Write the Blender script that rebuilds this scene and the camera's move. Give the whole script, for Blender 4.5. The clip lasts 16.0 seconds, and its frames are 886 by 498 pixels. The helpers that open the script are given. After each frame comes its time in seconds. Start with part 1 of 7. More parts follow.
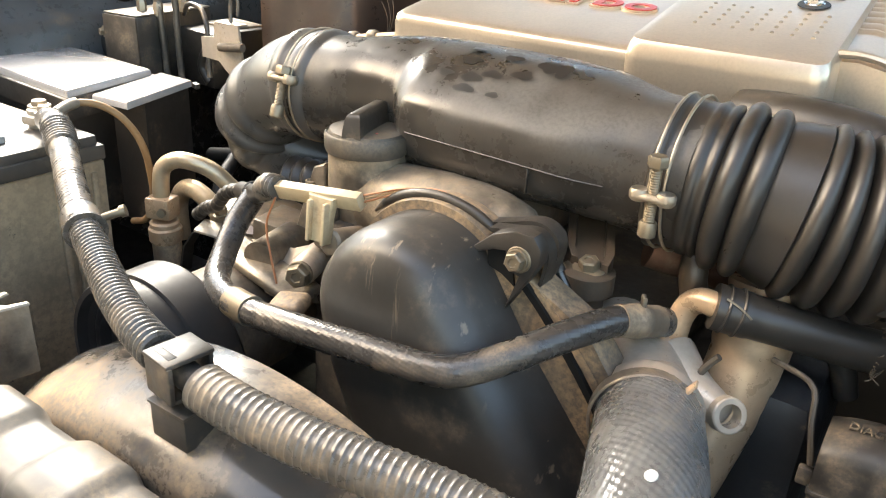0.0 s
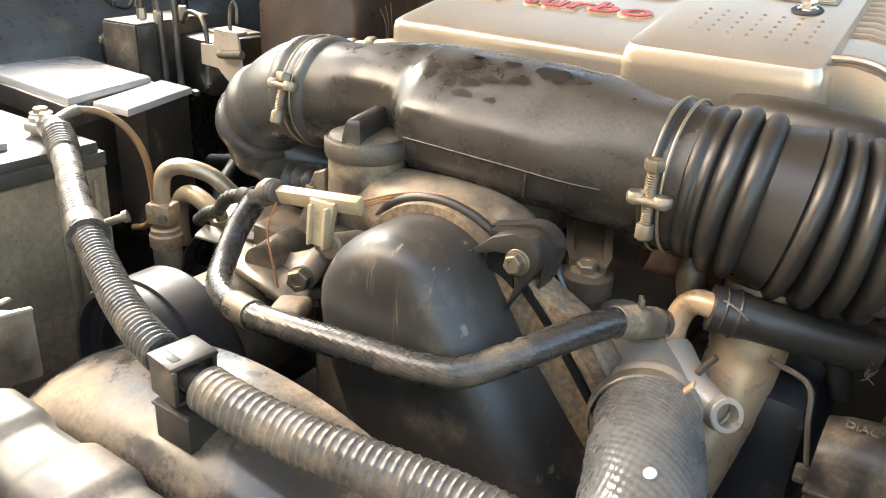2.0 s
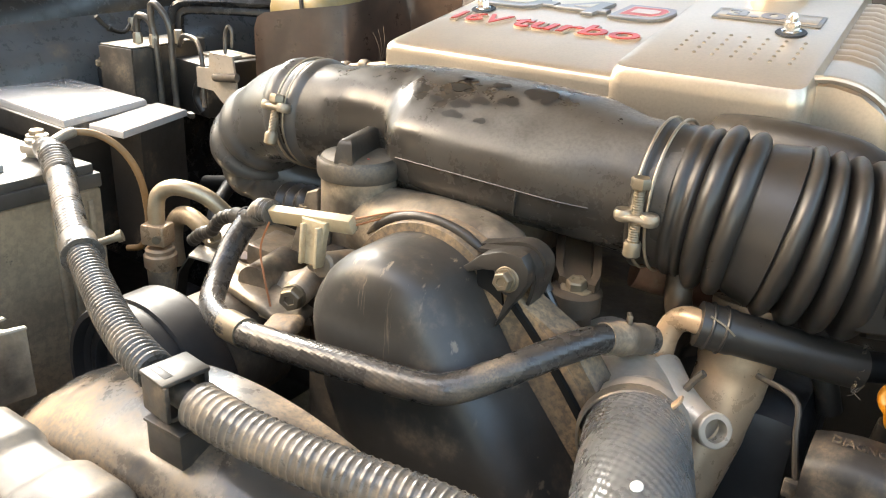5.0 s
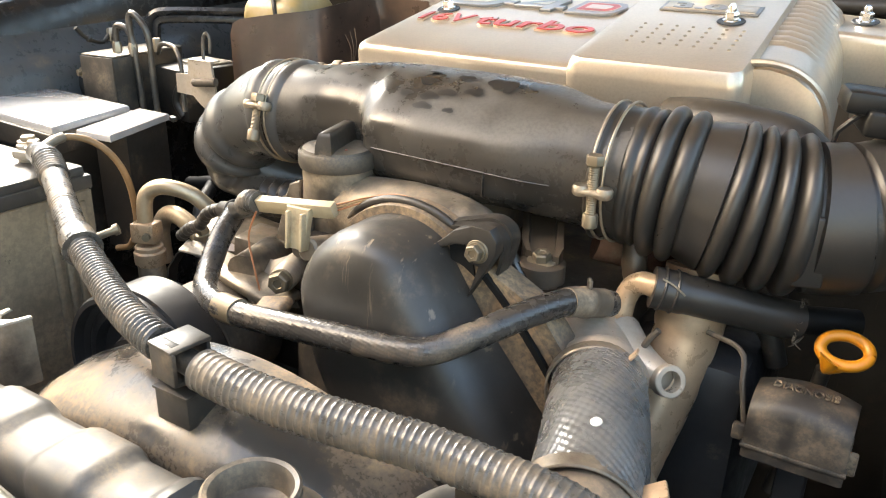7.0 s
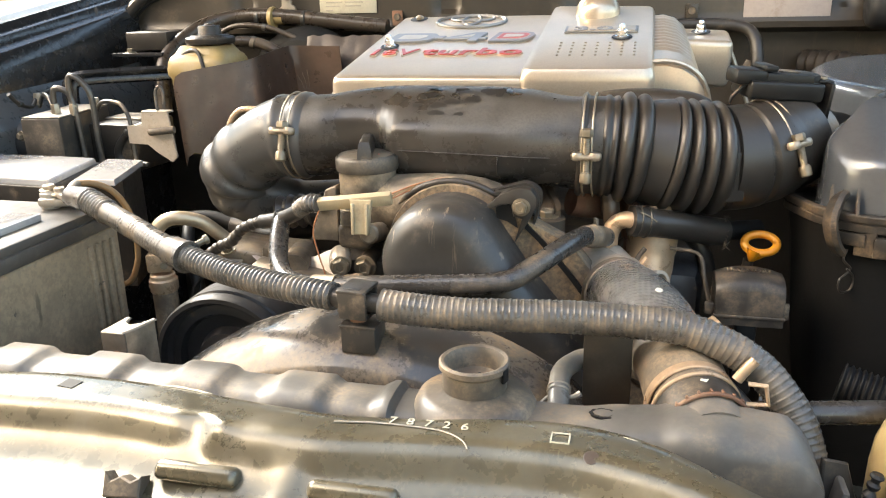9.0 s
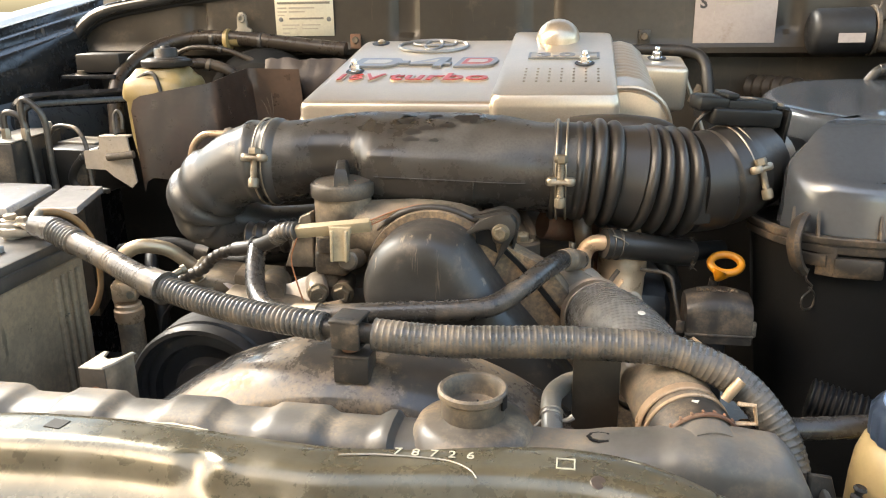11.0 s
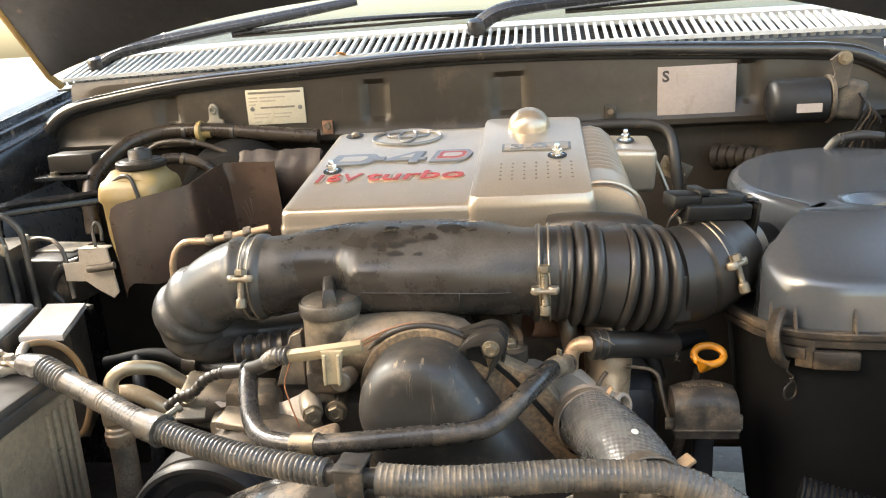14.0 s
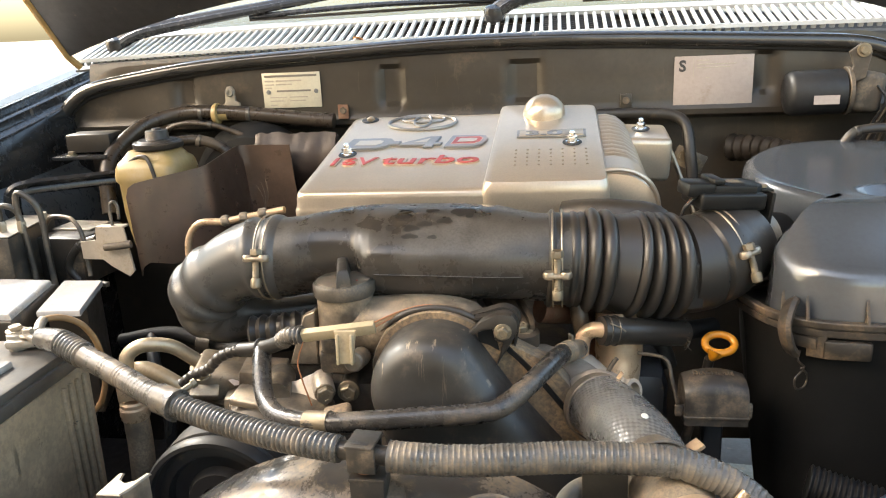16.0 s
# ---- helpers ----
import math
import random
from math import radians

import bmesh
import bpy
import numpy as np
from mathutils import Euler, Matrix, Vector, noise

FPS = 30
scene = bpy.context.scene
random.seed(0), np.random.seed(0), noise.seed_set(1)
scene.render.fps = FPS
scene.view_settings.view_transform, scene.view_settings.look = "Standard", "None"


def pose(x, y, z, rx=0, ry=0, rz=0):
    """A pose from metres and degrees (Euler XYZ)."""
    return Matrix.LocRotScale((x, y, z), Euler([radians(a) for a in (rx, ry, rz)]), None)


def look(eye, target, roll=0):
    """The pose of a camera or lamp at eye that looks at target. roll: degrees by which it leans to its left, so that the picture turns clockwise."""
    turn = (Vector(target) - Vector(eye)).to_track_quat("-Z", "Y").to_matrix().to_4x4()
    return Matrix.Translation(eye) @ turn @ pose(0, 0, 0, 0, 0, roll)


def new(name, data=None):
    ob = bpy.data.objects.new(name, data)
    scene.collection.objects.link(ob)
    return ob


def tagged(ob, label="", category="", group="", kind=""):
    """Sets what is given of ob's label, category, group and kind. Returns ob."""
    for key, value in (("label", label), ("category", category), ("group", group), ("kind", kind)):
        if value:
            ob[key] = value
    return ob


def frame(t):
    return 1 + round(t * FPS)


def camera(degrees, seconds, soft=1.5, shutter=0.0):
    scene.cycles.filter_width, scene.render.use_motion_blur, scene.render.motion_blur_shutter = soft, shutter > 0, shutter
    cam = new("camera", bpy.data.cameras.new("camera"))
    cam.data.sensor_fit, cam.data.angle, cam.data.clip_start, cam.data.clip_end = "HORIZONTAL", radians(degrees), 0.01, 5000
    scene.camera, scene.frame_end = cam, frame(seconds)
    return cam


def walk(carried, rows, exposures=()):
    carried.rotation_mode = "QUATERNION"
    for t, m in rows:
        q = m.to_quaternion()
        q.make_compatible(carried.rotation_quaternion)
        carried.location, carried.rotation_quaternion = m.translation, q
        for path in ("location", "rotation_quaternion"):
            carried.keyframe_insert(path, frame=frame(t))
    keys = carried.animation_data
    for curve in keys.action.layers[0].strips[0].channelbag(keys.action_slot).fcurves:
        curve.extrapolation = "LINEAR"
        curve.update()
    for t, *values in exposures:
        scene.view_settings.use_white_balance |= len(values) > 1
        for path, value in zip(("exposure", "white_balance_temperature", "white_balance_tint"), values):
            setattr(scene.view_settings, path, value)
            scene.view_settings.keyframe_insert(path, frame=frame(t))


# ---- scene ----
# ---- camera ----
cam = camera(58.5, 16.0, soft=1.1)
PATH = [
    (0.0, (0.2961, -0.0834, 1.2493), (-0.2053, 0.6752, 0.8333), 3.30),
    (0.5, (0.2959, -0.0825, 1.2495), (-0.2057, 0.6765, 0.8344), 3.23),
    (1.0, (0.2958, -0.0825, 1.2476), (-0.2062, 0.6768, 0.8334), 3.16),
    (1.5, (0.2969, -0.0874, 1.2494), (-0.2040, 0.6727, 0.8354), 3.04),
    (2.0, (0.2985, -0.0893, 1.2497), (-0.2027, 0.6736, 0.8414), 3.09),
    (2.5, (0.2991, -0.0909, 1.2496), (-0.2032, 0.6752, 0.8485), 3.23),
    (3.0, (0.3010, -0.0906, 1.2518), (-0.2028, 0.6775, 0.8564), 3.05),
    (3.5, (0.3003, -0.0904, 1.2513), (-0.2047, 0.6784, 0.8589), 2.99),
    (4.0, (0.3029, -0.0915, 1.2516), (-0.2002, 0.6803, 0.8626), 3.08),
    (6.3, (0.3108, -0.0996, 1.2470), (-0.1932, 0.6777, 0.8705), 2.51),
    (6.5, (0.3154, -0.1059, 1.2513), (-0.1810, 0.6743, 0.8706), 2.35),
    (7.0, (0.3350, -0.1347, 1.2513), (-0.1470, 0.6564, 0.8746), 1.46),
    (7.5, (0.3402, -0.1647, 1.2573), (-0.1235, 0.6398, 0.8861), 0.92),
    (8.0, (0.2970, -0.2654, 1.2495), (-0.0821, 0.5957, 0.9108), 0.11),
    (8.2, (0.2718, -0.3192, 1.2442), (-0.0697, 0.5597, 0.9112), -0.43),
    (10.3, (0.1757, -0.4180, 1.2410), (-0.0113, 0.5181, 0.9430), -1.28),
    (10.5, (0.1744, -0.4140, 1.2438), (-0.0081, 0.5236, 0.9476), -1.29),
    (11.0, (0.1660, -0.4058, 1.2537), (0.0020, 0.5350, 0.9569), -0.88),
    (11.5, (0.1450, -0.4022, 1.2717), (0.0011, 0.5415, 0.9738), -0.42),
    (12.0, (0.1324, -0.3967, 1.2913), (0.0036, 0.5498, 0.9953), -0.37),
    (12.5, (0.1271, -0.4066, 1.3065), (-0.0037, 0.5428, 1.0209), -0.67),
    (13.0, (0.1309, -0.4115, 1.3085), (-0.0035, 0.5393, 1.0295), -1.41),
    (13.5, (0.1487, -0.3993, 1.3394), (0.0210, 0.5548, 1.0684), -2.95),
    (14.0, (0.1510, -0.3957, 1.3435), (0.0235, 0.5593, 1.0757), -3.59),
    (14.5, (0.1529, -0.4012, 1.3472), (0.0191, 0.5527, 1.0785), -3.73),
    (15.0, (0.1565, -0.4087, 1.3463), (0.0168, 0.5440, 1.0762), -3.70),
    (15.5, (0.1503, -0.4092, 1.3394), (0.0068, 0.5414, 1.0640), -3.25),
    (16.0, (0.1485, -0.4028, 1.3384), (0.0073, 0.5470, 1.0593), -2.73),
]
EXPOSURE, KELVIN, TINT = 2.72, 7150, 9
walk(cam, [(t, look(eye, target, roll)) for t, eye, target, roll in PATH], [(0.0, EXPOSURE, KELVIN, TINT), (7.5, EXPOSURE, KELVIN, TINT), (10.5, EXPOSURE - 0.3, KELVIN, TINT), (16.0, EXPOSURE - 0.3, KELVIN, TINT)])

# ---- light ----
world = bpy.data.worlds.new("daylight")
scene.world = world
world.use_nodes = True
wn = world.node_tree.nodes
sky = wn.new("ShaderNodeTexSky")
sky.sky_type = "NISHITA"
sky.sun_disc = False
sky.sun_elevation = radians(36)
sky.sun_rotation = radians(-122)
sky.air_density, sky.dust_density = 1.4, 3.0
wn["Background"].inputs["Strength"].default_value = 0.15
world.node_tree.links.new(sky.outputs["Color"], wn["Background"].inputs["Color"])
sun = new("sun", bpy.data.lights.new("sun", "SUN"))
sun.data.energy, sun.data.angle, sun.data.color = 2.2, radians(24), (1.0, 0.96, 0.9)
sun.matrix_world = look((-3.3, 2.46, 3.82), (0, 0.4, 1.0))


# ---- building helpers ----
BASE = {}


def thing(name, at, label, category, group="", kind=""):
    ob = new(name)
    ob.location = at
    ob.empty_display_size = 0.02
    BASE[ob.name] = Vector(at)
    return tagged(ob, label, category, group, kind)


def finish(me, material, sharp=38):
    me.materials.append(material)
    for p in me.polygons:
        p.use_smooth = True
    me.set_sharp_from_angle(angle=radians(sharp))
    return me


def part(name, bm, material, parent, label="", sharp=38):
    """One mesh under a thing or a part; bm is given in world places."""
    base = BASE[parent.name]
    bmesh.ops.translate(bm, verts=bm.verts, vec=-base)
    bmesh.ops.recalc_face_normals(bm, faces=bm.faces)
    me = bpy.data.meshes.new(name)
    bm.to_mesh(me)
    bm.free()
    ob = new(name, finish(me, material, sharp))
    ob.parent = parent
    BASE[ob.name] = base
    return tagged(ob, label)


def solid(name, bm, material, label, category, kind="", group="", sharp=38):
    """A thing that is one mesh."""
    bmesh.ops.recalc_face_normals(bm, faces=bm.faces)
    me = bpy.data.meshes.new(name)
    bm.to_mesh(me)
    bm.free()
    ob = new(name, finish(me, material, sharp))
    BASE[ob.name] = Vector()
    return tagged(ob, label, category, group, kind)


def join(*bms):
    out = bmesh.new()
    for b in bms:
        me = bpy.data.meshes.new("t")
        b.to_mesh(me)
        b.free()
        out.from_mesh(me)
        bpy.data.meshes.remove(me)
    return out


def seat(k, x, y, z):
    """A thing drawn at its rough size, brought to its true size and place."""
    return Matrix.Translation((x, y, z)) @ Matrix.Scale(k, 4)


def moved(bm, m):
    bmesh.ops.transform(bm, matrix=m, verts=bm.verts)
    return bm


def frame_to(at, axis, roll=0.0):
    """A pose at a place whose z runs along an axis."""
    q = Vector(axis).normalized().to_track_quat("Z", "Y")
    return Matrix.Translation(at) @ q.to_matrix().to_4x4() @ pose(0, 0, 0, 0, 0, roll)


def loft(rings, cap=True, closed=False):
    bm = bmesh.new()
    vs = [[bm.verts.new(p) for p in ring] for ring in rings]
    n = len(rings[0])
    pairs = list(zip(vs, vs[1:])) + ([(vs[-1], vs[0])] if closed else [])
    for a, b in pairs:
        for i in range(n):
            j = (i + 1) % n
            bm.faces.new((a[i], a[j], b[j], b[i]))
    if cap and not closed:
        bm.faces.new(list(reversed(vs[0])))
        bm.faces.new(vs[-1])
    return bm


def smooth_path(pts, step, closed=False):
    """Catmull-Rom through the points, in even steps."""
    pts = [Vector(p) for p in pts]
    n = len(pts)
    out = []
    for i in range(n if closed else n - 1):
        if closed:
            p0, p1, p2, p3 = (pts[(i + k) % n] for k in (-1, 0, 1, 2))
        else:
            p1, p2 = pts[i], pts[i + 1]
            p0 = pts[i - 1] if i else 2 * p1 - p2
            p3 = pts[i + 2] if i + 2 < n else 2 * p2 - p1
        m = 14
        for k in range(m):
            t = k / m
            out.append(0.5 * (2 * p1 + (p2 - p0) * t + (2 * p0 - 5 * p1 + 4 * p2 - p3) * t * t + (3 * p1 - p0 - 3 * p2 + p3) * t ** 3))
    out.append(pts[0] if closed else pts[-1])
    s = [0.0]
    for a, b in zip(out, out[1:]):
        s.append(s[-1] + (b - a).length)
    count = max(2, round(s[-1] / step))
    res, k = [], 0
    for i in range(count + 1):
        want = s[-1] * i / count
        while k < len(s) - 2 and s[k + 1] < want:
            k += 1
        f = (want - s[k]) / max(s[k + 1] - s[k], 1e-9)
        res.append(out[k].lerp(out[k + 1], min(max(f, 0), 1)))
    return res, s[-1]


def tube(pts, r, segs=14, step=0.006, cap=True, shape=None, smooth=True):
    """A swept round; r is a radius or a function of the way along it and the length; shape(angle, s) scales it."""
    if smooth:
        line, length = smooth_path(pts, step)
    else:
        line = [Vector(p) for p in pts]
        length = sum((b - a).length for a, b in zip(line, line[1:]))
    rings, s = [], 0.0
    tan = (line[1] - line[0]).normalized()
    up = tan.orthogonal().normalized()
    for i, p in enumerate(line):
        t = (line[min(i + 1, len(line) - 1)] - line[max(i - 1, 0)]).normalized()
        up = (up - t * up.dot(t)).normalized()
        side = t.cross(up)
        if i:
            s += (p - line[i - 1]).length
        rad = r(s, length) if callable(r) else r
        ring = []
        for k in range(segs):
            a = 2 * math.pi * k / segs
            q = rad * (shape(a, s) if shape else 1.0)
            ring.append(p + up * (math.cos(a) * q) + side * (math.sin(a) * q))
        rings.append(ring)
    return loft(rings, cap)


def lathe(profile, at, axis=(0, 0, 1), segs=28, cap=True, roll=0.0):
    """A turned form; profile: rows of radius and height along the axis."""
    rings = []
    for r, h in profile:
        rings.append([Vector((max(r, 1e-5) * math.cos(2 * math.pi * k / segs), max(r, 1e-5) * math.sin(2 * math.pi * k / segs), h)) for k in range(segs)])
    return moved(loft(rings, cap), frame_to(at, axis, roll))


def ring(r_in, r_out, h, at, axis=(0, 0, 1), segs=28, bev=0.0008):
    prof = [(r_in, 0), (r_out - bev, 0), (r_out, bev), (r_out, h - bev), (r_out - bev, h), (r_in, h)]
    rings = []
    for r, z in prof:
        rings.append([Vector((r * math.cos(2 * math.pi * k / segs), r * math.sin(2 * math.pi * k / segs), z)) for k in range(segs)])
    return moved(loft(rings, closed=True), frame_to(at, axis))


def box(size, at, turn=(0, 0, 0), bevel=0.002, seg=2):
    bm = bmesh.new()
    bmesh.ops.create_cube(bm, size=1.0)
    bmesh.ops.scale(bm, vec=size, verts=bm.verts)
    if bevel:
        bmesh.ops.bevel(bm, geom=list(bm.edges), offset=min(bevel, min(size) * 0.45), segments=seg, affect="EDGES", profile=0.5)
    return moved(bm, pose(*at, *turn))


def prism(poly, depth, m, bevel=0.001, seg=1):
    """A flat outline in u, v pushed out along w by depth, laid into the world by m."""
    bm = bmesh.new()
    vs = [bm.verts.new((u, v, 0)) for u, v in poly]
    f = bm.faces.new(vs)
    out = bmesh.ops.extrude_face_region(bm, geom=[f])
    up = [v for v in out["geom"] if isinstance(v, bmesh.types.BMVert)]
    bmesh.ops.translate(bm, verts=up, vec=(0, 0, depth))
    if bevel:
        edges = [e for e in bm.edges if all(v in up for v in e.verts)]
        bmesh.ops.bevel(bm, geom=edges, offset=bevel, segments=seg, affect="EDGES", profile=0.5)
    return moved(bm, m)


def sheet(rows, thick):
    """A thick sheet over a grid of places; the thickness runs along its normals."""
    bm = bmesh.new()
    vs = [[bm.verts.new(p) for p in row] for row in rows]
    for a, b in zip(vs, vs[1:]):
        for i in range(len(a) - 1):
            bm.faces.new((a[i], a[i + 1], b[i + 1], b[i]))
    bmesh.ops.recalc_face_normals(bm, faces=bm.faces)
    bmesh.ops.solidify(bm, geom=list(bm.faces), thickness=thick)
    return bm


def hexhead(at, axis, r, h, washer=1.45):
    """A hexagon bolt head on a washer."""
    a = lathe([(r * washer, 0), (r * washer, h * 0.18), (r * washer * 0.95, h * 0.24)], at, axis, 18)
    b = lathe([(r, h * 0.2), (r, h * 0.88), (r * 0.86, h), (r * 0.5, h), (r * 0.42, h * 0.9)], at, axis, 6, roll=20)
    return join(a, b)


def letters(body, size, m, depth=0.001, shear=0.0, bold=0.0):
    cu = bpy.data.curves.new("lettering", "FONT")
    cu.body, cu.size, cu.extrude, cu.align_x, cu.shear, cu.offset = body, size, depth, "LEFT", shear, bold
    cu.resolution_u = 3
    ob = bpy.data.objects.new("lettering", cu)
    scene.collection.objects.link(ob)
    me = bpy.data.meshes.new_from_object(ob.evaluated_get(bpy.context.evaluated_depsgraph_get()))
    bpy.data.objects.remove(ob)
    bm = bmesh.new()
    bm.from_mesh(me)
    return moved(bm, m)


def fitted(body, u0, u1, v0, v1, m, z, depth, shear=0.0, bold=0.0):
    """Lettering stretched to fill a field of a flat pose m."""
    bm = letters(body, 0.02, Matrix(), depth, shear, bold)
    xs, ys = [v.co.x for v in bm.verts], [v.co.y for v in bm.verts]
    sx, sy = (u1 - u0) / (max(xs) - min(xs)), (v1 - v0) / (max(ys) - min(ys))
    moved(bm, Matrix.Translation((u0 - min(xs) * sx, v0 - min(ys) * sy, z)) @ Matrix.Diagonal((sx, sy, 1, 1)))
    return moved(bm, m)


# ---- materials ----
def mat(name, base, rough=0.5, metal=0.0, dust=None, amount=0.35, grain=180.0, bump=0.15, vary=0.25, fleck=None, coat=0.0, spec=0.5, patch=14.0, settle=0.0, streak=None):
    """Colour with fine grain and broad patches, and a film of dust or wear in patches of its own."""
    m = bpy.data.materials.new(name)
    m.use_nodes = True
    nt, n = m.node_tree, m.node_tree.nodes
    link = nt.links.new
    b = n["Principled BSDF"]
    tc = n.new("ShaderNodeTexCoord")
    obj = tc.outputs["Object"]

    def noise_tex(scale, detail=4.0, rough_=0.6):
        x = n.new("ShaderNodeTexNoise")
        x.inputs["Scale"].default_value, x.inputs["Detail"].default_value, x.inputs["Roughness"].default_value = scale, detail, rough_
        link(obj, x.inputs["Vector"])
        return x.outputs["Fac"]

    def ramp(fac, lo, hi, a=0.0, c=1.0):
        x = n.new("ShaderNodeMapRange")
        x.inputs["From Min"].default_value, x.inputs["From Max"].default_value = lo, hi
        x.inputs["To Min"].default_value, x.inputs["To Max"].default_value = a, c
        link(fac, x.inputs["Value"])
        return x.outputs["Result"]

    def mix(fac, a, c):
        x = n.new("ShaderNodeMix")
        x.data_type = "RGBA"
        for sock, v in ((x.inputs[0], fac), (x.inputs[6], a), (x.inputs[7], c)):
            if isinstance(v, (tuple, list)):
                sock.default_value = (*v[:3], 1)
            elif isinstance(v, float):
                sock.default_value = v
            else:
                link(v, sock)
        return x.outputs[2]

    def times(a, v):
        x = n.new("ShaderNodeMath")
        x.operation = "MULTIPLY"
        link(a, x.inputs[0])
        if isinstance(v, float):
            x.inputs[1].default_value = v
        else:
            link(v, x.inputs[1])
        return x.outputs[0]

    dark = tuple(c * (1 - vary) for c in base)
    light = tuple(min(1, c * (1 + vary)) for c in base)
    fine, broad = noise_tex(grain, 3.0), noise_tex(patch, 5.0)
    col = mix(ramp(broad, 0.35, 0.65), dark, light)
    col = mix(times(ramp(fine, 0.4, 0.7), 0.35), col, tuple(c * 0.75 for c in base))
    swing = 0.02 if metal > 0.5 or not dust else 0.1
    rgh = ramp(noise_tex(patch * 5.0, 6.0, 0.7), 0.3, 0.7, max(0.04, rough - swing), min(1, rough + swing * 1.3))
    if dust:
        cover = ramp(noise_tex(patch * 1.7 + 3, 8.0, 0.62), 0.66 - amount * 0.56, 0.9 - amount * 0.56)
        speck = ramp(noise_tex(grain * 1.6, 3.0, 0.7), 0.38, 0.6, 0.35, 1.0)
        cover = times(cover, speck)
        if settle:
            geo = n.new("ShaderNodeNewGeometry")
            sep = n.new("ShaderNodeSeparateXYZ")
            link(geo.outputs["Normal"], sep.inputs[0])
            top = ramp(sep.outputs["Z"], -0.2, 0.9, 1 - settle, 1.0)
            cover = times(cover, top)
        col = mix(cover, col, dust)
        rmix = n.new("ShaderNodeMix")
        link(cover, rmix.inputs[0])
        link(rgh, rmix.inputs[2])
        rmix.inputs[3].default_value = 0.85
        rgh = rmix.outputs[0]
        if metal:
            mm = n.new("ShaderNodeMapRange")
            link(cover, mm.inputs["Value"])
            mm.inputs["To Min"].default_value, mm.inputs["To Max"].default_value = metal, 0.0
            link(mm.outputs["Result"], b.inputs["Metallic"])
    if fleck:
        col = mix(ramp(noise_tex(42.0, 6.0, 0.75), 0.64, 0.70), col, fleck)
    if streak:
        mp = n.new("ShaderNodeMapping")
        mp.inputs["Scale"].default_value = (150.0, 60.0, 14.0)
        mp.inputs["Rotation"].default_value = (0.0, 0.35, 0.0)
        link(obj, mp.inputs["Vector"])
        run = n.new("ShaderNodeTexNoise")
        run.inputs["Scale"].default_value, run.inputs["Detail"].default_value, run.inputs["Roughness"].default_value = 1.0, 5.0, 0.6
        link(mp.outputs["Vector"], run.inputs["Vector"])
        where = times(ramp(run.outputs["Fac"], 0.62, 0.68), ramp(noise_tex(9.0, 3.0), 0.45, 0.6))
        col = mix(where, col, streak)
    if metal and not dust:
        b.inputs["Metallic"].default_value = metal
    link(col, b.inputs["Base Color"])
    link(rgh, b.inputs["Roughness"])
    b.inputs["Specular IOR Level"].default_value = spec
    b.inputs["Coat Weight"].default_value = coat
    b.inputs["Coat Roughness"].default_value = 0.12
    if bump:
        bp = n.new("ShaderNodeBump")
        bp.inputs["Strength"].default_value, bp.inputs["Distance"].default_value = bump, 0.0006
        link(fine, bp.inputs["Height"])
        if bump > 0.06:
            wav = n.new("ShaderNodeBump")
            wav.inputs["Strength"].default_value, wav.inputs["Distance"].default_value = min(0.5, bump * 1.4), 0.0012
            link(noise_tex(60.0, 4.0, 0.6), wav.inputs["Height"])
            link(wav.outputs["Normal"], bp.inputs["Normal"])
        link(bp.outputs["Normal"], b.inputs["Normal"])
    return m


DUST = (0.25, 0.185, 0.12)
DUST_PALE = (0.36, 0.285, 0.2)
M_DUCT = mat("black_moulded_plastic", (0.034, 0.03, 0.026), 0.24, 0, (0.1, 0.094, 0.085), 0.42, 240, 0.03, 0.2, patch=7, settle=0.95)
M_RUBBER = mat("black_rubber", (0.032, 0.028, 0.024), 0.36, 0, DUST, 0.02, 260, 0.025, 0.12, patch=8)
M_LOOM = mat("corrugated_loom_plastic", (0.08, 0.072, 0.062), 0.27, 0, DUST, 0.3, 300, 0.05, 0.25, coat=0.15, patch=22)
M_TIMING = mat("timing_cover_plastic", (0.042, 0.039, 0.035), 0.38, 0, (0.2, 0.15, 0.1), 0.21, 150, 0.06, 0.3, patch=11, streak=(0.24, 0.19, 0.13))
M_TIMEDUST = mat("brown_dusted_plastic", (0.035, 0.03, 0.026), 0.5, 0, DUST, 0.52, 150, 0.2, 0.3, patch=22)
M_HOSEDUST = mat("dust_coated_rubber", (0.13, 0.1, 0.072), 0.42, 0, (0.36, 0.275, 0.18), 0.45, 200, 0.1, 0.2, patch=10)
M_BRAID = mat("braided_hose_rubber", (0.12, 0.12, 0.116), 0.26, 0, (0.22, 0.17, 0.115), 0.2, 420, 0.06, 0.35, coat=0.5)
M_SILVER = mat("silver_painted_cover", (0.52, 0.445, 0.355), 0.3, 0.65, None, 0.0, 420, 0.05, 0.06)
M_SHINE = mat("bright_zinc", (0.36, 0.31, 0.24), 0.34, 0.8, DUST, 0.35, 200, 0.1, 0.15)
M_ZINC = mat("dusty_yellow_zinc", (0.22, 0.18, 0.125), 0.42, 0.6, DUST, 0.3, 260, 0.2, 0.3)
M_CAST = mat("dusty_cast_aluminium", (0.2, 0.165, 0.125), 0.36, 0.4, (0.34, 0.26, 0.17), 0.32, 220, 0.3, 0.5, fleck=(0.04, 0.032, 0.025), patch=26)
M_CASTDARK = mat("grimy_cast_iron", (0.08, 0.066, 0.052), 0.6, 0.2, DUST, 0.3, 180, 0.6, 0.35)
